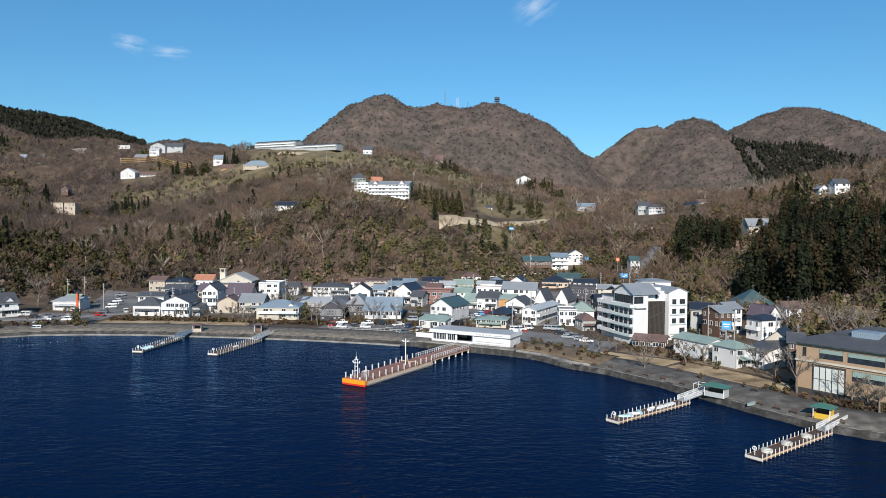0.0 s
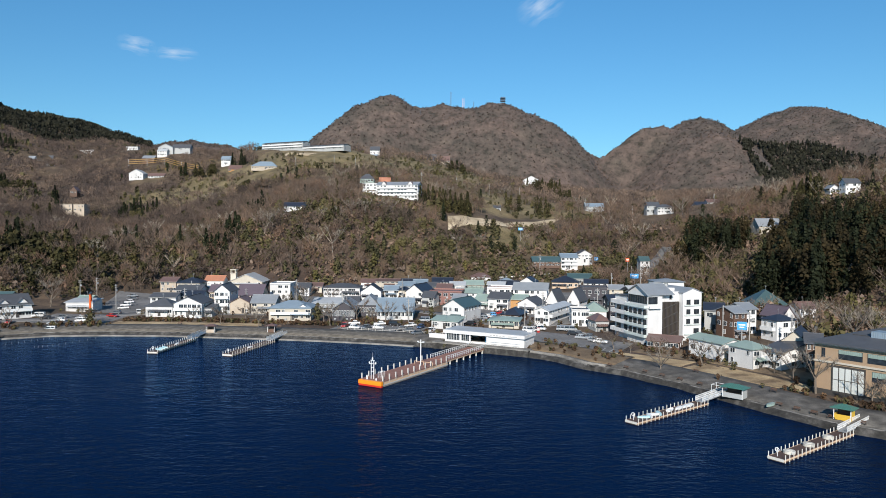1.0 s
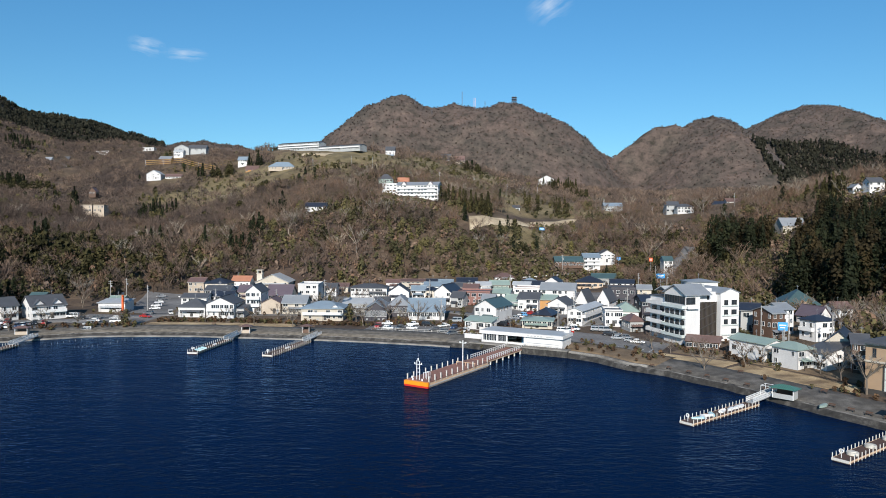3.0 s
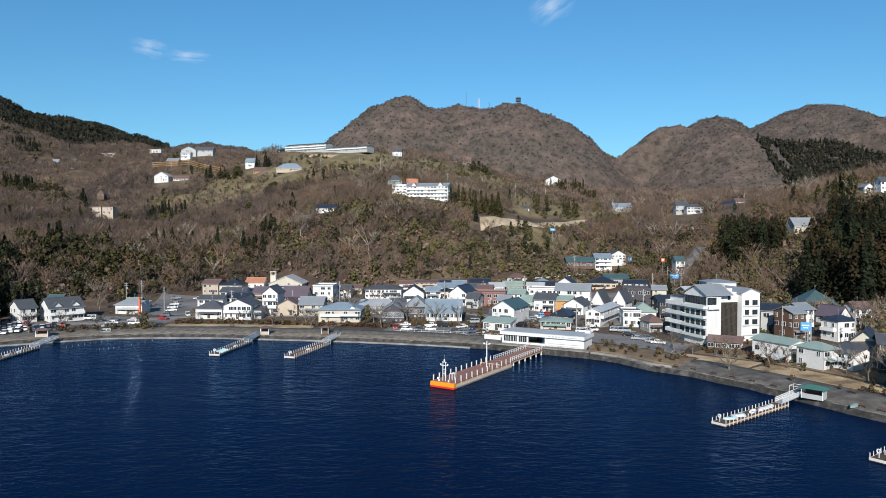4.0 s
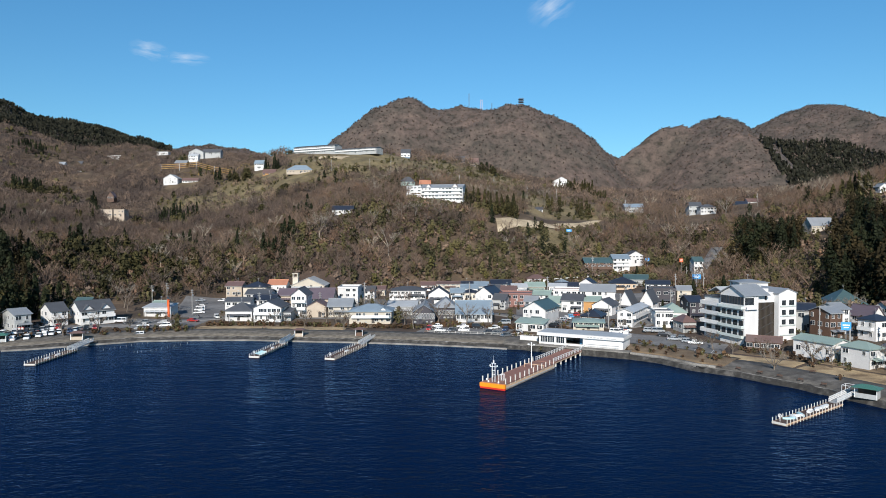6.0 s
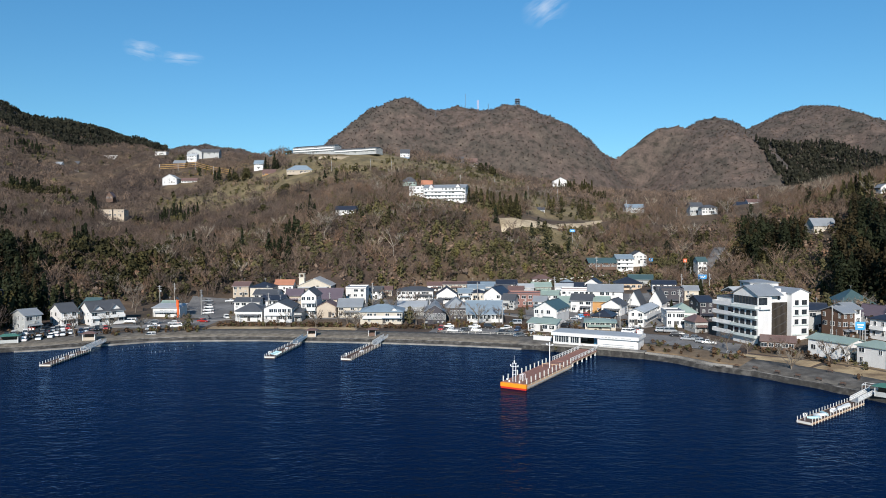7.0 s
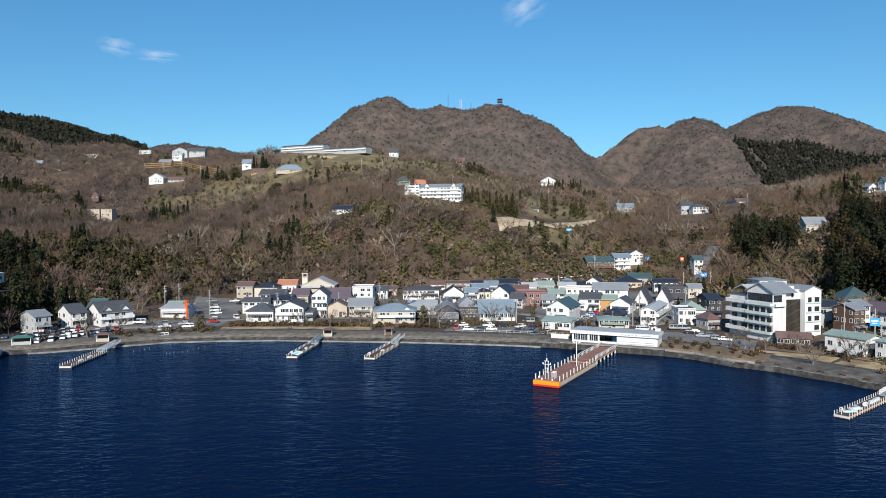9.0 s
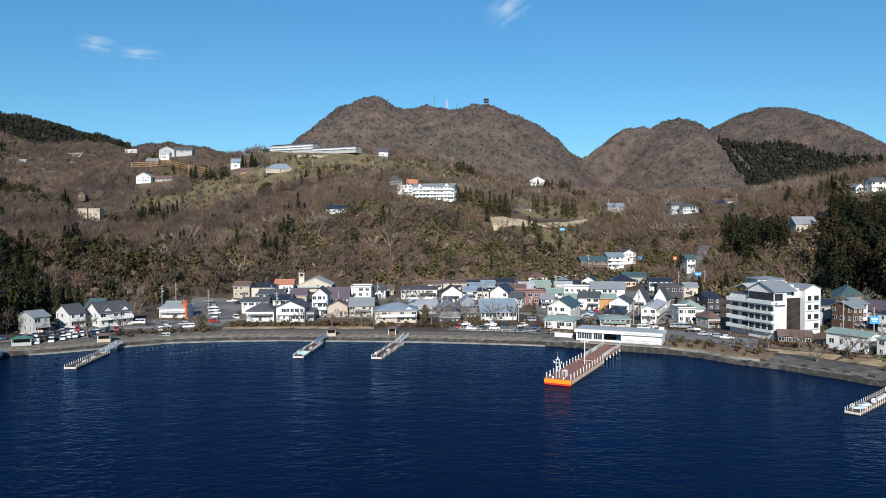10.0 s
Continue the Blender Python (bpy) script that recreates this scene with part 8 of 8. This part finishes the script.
for n, (ux, uy, uh) in enumerate(((-139.8, 296, 11), (-166.4, 317.5, 10), (-163, 326, 10), (-13.4, 262, 10), (84.1, 351, 10), (100, 356, 10), (-41.8, 286, 9), (-85.5, 300, 9), (-112, 300, 9), (40, 282, 10), (66, 300, 10),
                                  (94, 214, 10), (89, 222, 11), (84, 196, 8), (104, 208, 10), (30, 258, 9), (-70, 330, 10), (-20, 330, 10), (20, 352, 10), (112, 418, 10), (60, 440, 9), (-120, 330, 9))):
    utility_pole(ux, uy, uh, n * 37 % 90 - 30)
for n, (ux, uy) in enumerate(((-22, 640), (10, 650), (40, 640), (70, 660), (-110, 690), (-90, 700), (-150, 700), (150, 560), (185, 545), (120, 600), (215, 560))):
    utility_pole(ux, uy, 11, n * 20)
SIGNBLUE = surface("blue_sign", (0.05, 0.33, 0.72), 0.45, 0.08)
SIGNRED = surface("orange_red_sign", (0.75, 0.13, 0.04), 0.45, 0.08)


def sign(x, y, tall, w, h, mat, label, turn=0.0):
    z = float(ground_height(np.array(x), np.array(y)))
    ob = thing("signboard", pose(x, y, z, 0, 0, turn), label, "sign", "signboards")
    part("post", round_post(0.12, tall, -0.5), GREYSTEEL, ob)
    part("board", boxes((-w / 2, -0.2, tall - h, w / 2, -0.12, tall)), mat, ob)
    part("lettering_bar", boxes((-w * 0.35, -0.215, tall - h * 0.45, w * 0.35, -0.2, tall - h * 0.3), (-w * 0.25, -0.215, tall - h * 0.72, w * 0.25, -0.2, tall - h * 0.6)), TRIM, ob)
    return ob


sign(98.5, 362, 8.5, 4.2, 2.4, SIGNBLUE, "large blue road sign on a tall post", -10)
sign(112.0, 428, 13.0, 2.2, 2.2, SIGNRED, "square orange-red pylon sign")
sign(98.0, 452, 6.0, 2.6, 2.2, SIGNBLUE, "blue signboard beside the hill road")
sign(52.0, 480, 9.0, 3.6, 1.8, SIGNBLUE, "blue board on the wooded slope")
sign(87.6, 204.5, 8.6, 2.6, 2.4, SIGNBLUE, "large blue advertising board on the brown shop", -20)


def lattice_mast(x, y, tall, wide, label, platforms=0, mat=None):
    """A mast of four legs with braces, and round platforms where it has them."""
    z = float(ground_height(np.array(x), np.array(y))) - 1
    ob = thing("radio_mast", pose(x, y, z), label, "radio mast", "masts on the summit")
    mat = mat or DARKSTEEL
    for sx in (-1, 1):
        for sy in (-1, 1):
            part("leg", boxes((sx * wide / 2 - 0.22, sy * wide / 2 - 0.22, 0, sx * wide / 2 + 0.22, sy * wide / 2 + 0.22, tall)), mat, ob)
    n = max(3, int(tall / 5))
    for k in range(n):
        za, zb = tall * k / n, tall * (k + 1) / n
        part("brace", prism([(-wide / 2, za), (wide / 2, zb - 0.5), (wide / 2, zb), (-wide / 2, za + 0.5)], "y", -wide / 2 - 0.1, -wide / 2 + 0.1), mat, ob, mend=True)
    for k in range(platforms):
        part("platform", boxes((-wide * 1.2, -wide * 1.2, tall * (0.45 + 0.18 * k), wide * 1.2, wide * 1.2, tall * (0.45 + 0.18 * k) + 1.3)), mat, ob)
    return ob


DARKSTEEL = surface("dark_steel", (0.05, 0.06, 0.08), 0.5, 0.2, metal=0.4)
REDWHITE = surface("red_and_white_mast", (0.75, 0.45, 0.42), 0.5, 0.2)
lattice_mast(136, 1690, 22, 5, "dark summit tower with stacked round platforms", 3, DARKSTEEL)
lattice_mast(11, 1690, 35, 1.6, "tall thin grey radio mast on the summit")
lattice_mast(41, 1690, 25, 3.6, "red and white lattice mast on the summit", 0, REDWHITE)
lattice_mast(-60, 1634, 13, 1.2, "short thin mast on the summit")
lattice_mast(-99, 1644, 14, 1.2, "thin mast near the rounded top")
lattice_mast(66, 1690, 18, 1.2, "thin grey mast on the summit")


# ---- high wisps of cloud ----
def cloud_material(seed):
    m, t, b = nodes_of("thin_cloud")
    t.nodes.remove(b)
    co = t.nodes.new("ShaderNodeTexCoord")
    n = noise_node(t, 1.3, 3.5, "Generated", (1.1, 0.0, 2.6 + seed * 0.5), 0.6)
    dist = t.nodes.new("ShaderNodeVectorMath")
    dist.operation = "DISTANCE"
    dist.inputs[1].default_value = (0.5, 0, 0.5)
    flat = t.nodes.new("ShaderNodeVectorMath")
    flat.operation = "MULTIPLY"
    flat.inputs[1].default_value = (1, 0, 1)
    t.links.new(co.outputs["Generated"], flat.inputs[0])
    t.links.new(flat.outputs[0], dist.inputs[0])
    fall = ramp(t, dist.outputs["Value"], [(0.05, (1, 1, 1)), (0.46, (0, 0, 0))])
    thick = ramp(t, n.outputs["Fac"], [(0.40, (0, 0, 0)), (0.78, (0.62, 0.62, 0.62))])
    alpha = mixed(t, 1.0, fall.outputs["Color"], thick.outputs["Color"], "MULTIPLY")
    glow, clear, mix = t.nodes.new("ShaderNodeEmission"), t.nodes.new("ShaderNodeBsdfTransparent"), t.nodes.new("ShaderNodeMixShader")
    # the wisp emits its own white instead of being lit by the sun
    glow.inputs["Color"].default_value, glow.inputs["Strength"].default_value = (0.86, 0.92, 1.0, 1), 0.85
    t.links.new(alpha, mix.inputs[0])
    t.links.new(clear.outputs[0], mix.inputs[1])
    t.links.new(glow.outputs[0], mix.inputs[2])
    t.links.new(mix.outputs[0], t.nodes["Material Output"].inputs["Surface"])
    return m


for k, (cx, cz, w, h, lean) in enumerate(((-1900, 1148, 300, 150, 14), (-1660, 1096, 330, 110, 4), (575, 1400, 380, 260, -34))):
    n = 12
    v = [(w * (i / n - 0.5), 0.0, h * (j / n - 0.5) * (0.8 + 0.2 * math.cos(i * 0.7))) for j in range(n + 1) for i in range(n + 1)]
    f = [(j * (n + 1) + i, j * (n + 1) + i + 1, (j + 1) * (n + 1) + i + 1, (j + 1) * (n + 1) + i) for j in range(n) for i in range(n)]
    ob = new("backdrop_cloud", mesh_from("cloud", v, f, [cloud_material(k)], None, True))
    ob.matrix_world = pose(cx, 4300, cz, 0, lean, 0)
    tagged(ob, "small thin wisp of white cloud in the blue sky", "cloud", kind="structure")


# ---- small things along the shore ----
hill_base = thing("retaining_wall", pose(-217.5, 271.0, 0), "dark concrete retaining wall under a hillside house", "wall", kind="structure")
part("wall_face", boxes((-8.5, -4.6, 2, 8.0, 5.0, 16.4)), DARKWALL, hill_base)


def bench(x, y, turn):
    z = float(np.interp(inland(np.array(x), np.array(y)), (1.2, 6, 9, 12.6, 14), (1.33, 1.85, 2.2, 2.5, 2.4)))
    ob = thing("bench", pose(x, y, z, 0, 0, turn), "dark wooden bench facing the lake", "bench", "benches along the promenade")
    part("seat", boxes((-0.7, -0.2, 0.38, 0.7, 0.2, 0.44)), BROWN, ob)
    part("backrest", boxes((-0.7, 0.22, 0.52, 0.7, 0.27, 0.78)), BROWN, ob)
    for sx in (-0.65, 0.65):
        part("leg", boxes((sx - 0.06, -0.2, 0, sx + 0.06, 0.3, 0.4)), DARKTRIM, ob)
    return ob


for s in (44, 47.5, 51, 54, 57, 60, 62.5, 70, 72, 74, 76, 80):
    bx, by = shore_at(np.array(float(s)), 2.6)
    bench(float(bx), float(by), -55)
for s, d in ((67, 9.5), (56, 11.0), (-62, 12), (-100, 13), (-40, 11.5)):
    bx, by = shore_at(np.array(float(s)), d)
    bench(float(bx), float(by), -50 if s > 0 else 0)
STAKE = stored("stake", lambda: mesh_from("stake", *round_post(0.035, 0.6, -1.5, 5), [POLE]))
for n in range(11):
    a = n / 10
    ob = thing("net_stake", pose(-131 + 10.5 * a, 222 + 18 * a ** 2, 0), "thin pale net stake standing in the water", "stake", "net stakes in the bay")
    part("stake", STAKE, None, ob)
for n in range(9):
    a = n / 8
    ob = thing("net_stake", pose(-143 + 8 * a, 226 + 15 * a, 0), "thin pale net stake standing in the water", "stake", "net stakes in the bay")
    part("stake", STAKE, None, ob)


def fence(points, tall, gap, mat, label, group="", lift=0.0):
    """A post and rail fence over the ground."""
    ob = thing("fence", pose(0, 0, 0), label, "fence", group)
    for (ax, ay), (bx, by) in zip(points[:-1], points[1:]):
        n = max(2, int(math.hypot(bx - ax, by - ay) / gap) + 1)
        xs, ys = np.linspace(ax, bx, n), np.linspace(ay, by, n)
        zs = ground_height(xs, ys) + lift
        for x, y, z in zip(xs, ys, zs):
            part("post", stored(("fence_post", tall, mat.name), lambda: mesh_from("post", *boxes((-0.07, -0.07, -0.5, 0.07, 0.07, tall)), [mat])), None, ob, m=pose(x, y, z))
        for k in range(n - 1):
            d = Vector((xs[k + 1] - xs[k], ys[k + 1] - ys[k], zs[k + 1] - zs[k]))
            for u in (0.45, 0.95):
                v, f = limb((xs[k], ys[k], zs[k] + tall * u), (xs[k + 1], ys[k + 1], zs[k + 1] + tall * u), 0.05, 0.05, 4)
                part("rail", (v.tolist(), f.tolist()), mat, ob)
    return ob


OCHRE = surface("ochre_netting", (0.42, 0.25, 0.08), 0.8, 0.2)
barrier = thing("fence", pose(0, 0, 0), "long ochre barrier of three bands across the hillside", "fence")
bends = [(-376, 829), (-352, 824), (-329, 817), (-300, 794), (-272, 770)]
for (ax, ay), (bx, by) in zip(bends[:-1], bends[1:]):
    az, bz = float(ground_height(np.array(ax), np.array(ay))) + 1.5, float(ground_height(np.array(bx), np.array(by))) + 1.5
    part("post", boxes((ax - 0.15, ay - 0.15, az - 3, ax + 0.15, ay + 0.15, az + 7)), GREYSTEEL, barrier)
    for u in (1.6, 3.8, 6.0):
        v = [(qx, qy + e, qz + u + h) for qx, qy, qz in ((ax, ay, az), (bx, by, bz)) for e, h in ((-0.1, -0.25), (0.1, -0.25), (0.1, 0.25), (-0.1, 0.25))]
        part("band", (v, [(0, 1, 5, 4), (1, 2, 6, 5), (2, 3, 7, 6), (3, 0, 4, 7)]), OCHRE, barrier)
FOOTPRINTS.append((-350, 824, 16, 2))
cutting = thing("retaining_wall", pose(-564, 1097, float(ground_height(np.array(-564.0), np.array(1097.0))), 0, 0, 0), "pale concrete retaining wall on the far hillside", "wall", kind="structure")
part("wall_face", prism([(-14, 5.5), (12, 6.5), (7, -2), (-8, -2)], "y", -0.6, 0.6), WHITE, cutting, mend=True)
edge = [tuple(float(v) for v in shore_at(np.array(float(s)), 12.9)) for s in (-40, -30, -20, -10, -3)]
fence(edge, 1.1, 2.2, WHITEPOST, "pale post and rail fence beside the car park")
edge = [tuple(float(v) for v in shore_at(np.array(float(s)), 1.8)) for s in (27, 33, 38)]
fence(edge, 1.1, 2.0, WHITEPOST, "pale post and rail fence along the quay", lift=1.3)
OCHRE = surface("ochre_netting", (0.5, 0.33, 0.06), 0.8, 0.2)
fence([(-338, 800), (-300, 790), (-262, 786)], 3.2, 9.0, OCHRE, "ochre safety fence across the slope", "fences on the hillside")
fence([(-325, 812), (-290, 806), (-262, 802)], 3.2, 9.0, OCHRE, "ochre safety fence across the slope", "fences on the hillside")


def guard_rail(points, label):
    """A white steel beam on short posts along a road's edge."""
    ob = thing("guard_rail", pose(0, 0, 0), label, "guard rail", "guard rails")
    pts = np.array(points, float)
    seg = np.r_[0, np.cumsum(np.hypot(*np.diff(pts, axis=0).T))]
    u = np.arange(0, seg[-1], 3.0)
    xs, ys = np.interp(u, seg, pts[:, 0]), np.interp(u, seg, pts[:, 1])
    zs = np.interp(u, (0, seg[-1]), (float(ground_height(xs[0], ys[0])), float(ground_height(xs[-1], ys[-1]))))
    zs = np.maximum(zs, ground_height(xs, ys))
    for k in range(len(u)):
        part("post", stored("rail_post", lambda: mesh_from("post", *boxes((-0.07, 0.04, -1.5, 0.07, 0.18, 0.85)), [TRIM])), None, ob, m=pose(xs[k], ys[k], zs[k]))
    for a, b in zip(range(len(u) - 1), range(1, len(u))):
        v = [(xs[q], ys[q] + e, zs[q] + h) for q in (a, b) for e, h in ((0.0, 0.35), (-0.06, 0.5), (0.0, 0.62), (-0.06, 0.78), (0.04, 0.85), (0.04, 0.35))]
        f = [tuple(range(6)), tuple(range(11, 5, -1))] + [(k, k + 6, (k + 1) % 6 + 6, (k + 1) % 6) for k in range(6)]
        part("beam", (v, f), TRIM, ob, mend=True)
    return ob


guard_rail([(33, 418), (48, 424.5), (62, 431), (80, 441)], "white steel guard rail along the hill road")
low = thing("low_wall", pose(-2, 235, 2.3, 0, 0, -25), "low white wall beside the terminal", "wall")
part("panel", boxes((-3.2, -0.15, -0.6, 3.2, 0.15, 1.2)), WHITE, low)
part("coping", boxes((-3.3, -0.2, 1.2, 3.3, 0.2, 1.3)), TRIM, low)
for n, (vx, vy) in enumerate(((-186.5, 251.2), (-185.4, 251.3), (33.5, 246.8))):
    vz = float(ground_height(np.array(vx), np.array(vy)))
    ob = thing("vending_machine", pose(vx, vy, vz, 0, 0, 0), "red drinks vending machine against a wall", "vending machine", "vending machines")
    part("cabinet", boxes((-0.5, -0.4, 0, 0.5, 0.4, 1.85)), CARPAINT["red"], ob)
    part("display_window", boxes((-0.42, -0.42, 0.85, 0.42, -0.4, 1.7)), BLIND, ob)


# ---- road and bay markings ----
def stripes(name, rows, label):
    """Painted lines, each from one plan point to another."""
    v, f = [], []
    for ax, ay, bx, by in rows:
        n = max(2, int(math.hypot(bx - ax, by - ay) / 2) + 1)
        L = math.hypot(bx - ax, by - ay)
        ox, oy = -(by - ay) / L * 0.08, (bx - ax) / L * 0.08
        xs, ys = np.linspace(ax, bx, n), np.linspace(ay, by, n)
        zs = ground_height(xs, ys) + 0.16
        k = len(v)
        for x, y, z in zip(xs, ys, zs):
            v += [(x - ox, y - oy, z), (x + ox, y + oy, z)]
        f += [(k + 2 * j, k + 2 * j + 2, k + 2 * j + 3, k + 2 * j + 1) for j in range(n - 1)]
    return tagged(new(name, mesh_from(name, v, f, [PAINT])), label, "road marking", kind="structure")


stripes("bay_markings", [(-42 + 2.6 * k, 247 - 0.5 * k, -41 + 2.6 * k, 252 - 0.5 * k) for k in range(12)] + [(-40 + 2.6 * k, 258.5 - 0.1 * k, -39.6 + 2.6 * k, 263.2) for k in range(14)], "white parking bay lines in the lakeside car park")
stripes("bay_markings", [(-192 + 2.6 * k, 240.5 + 0.75 * k, -193 + 2.6 * k, 245.5 + 0.75 * k) for k in range(12)], "white parking bay lines beside the boat shed")
stripes("bay_markings", [(-157 + 2.6 * k, 276, -157 + 2.6 * k, 281) for k in range(10)] + [(-152 + 0.2 * k, 300 + 2.6 * k, -147 + 0.2 * k, 300 + 2.6 * k) for k in range(14)], "white parking bay lines near the torii gate")
stripes("bay_markings", [(36 + 2.3 * k, 216 - 1.2 * k, 38.5 + 2.3 * k, 220.5 - 1.2 * k) for k in range(7)], "white parking bay lines on the forecourt")
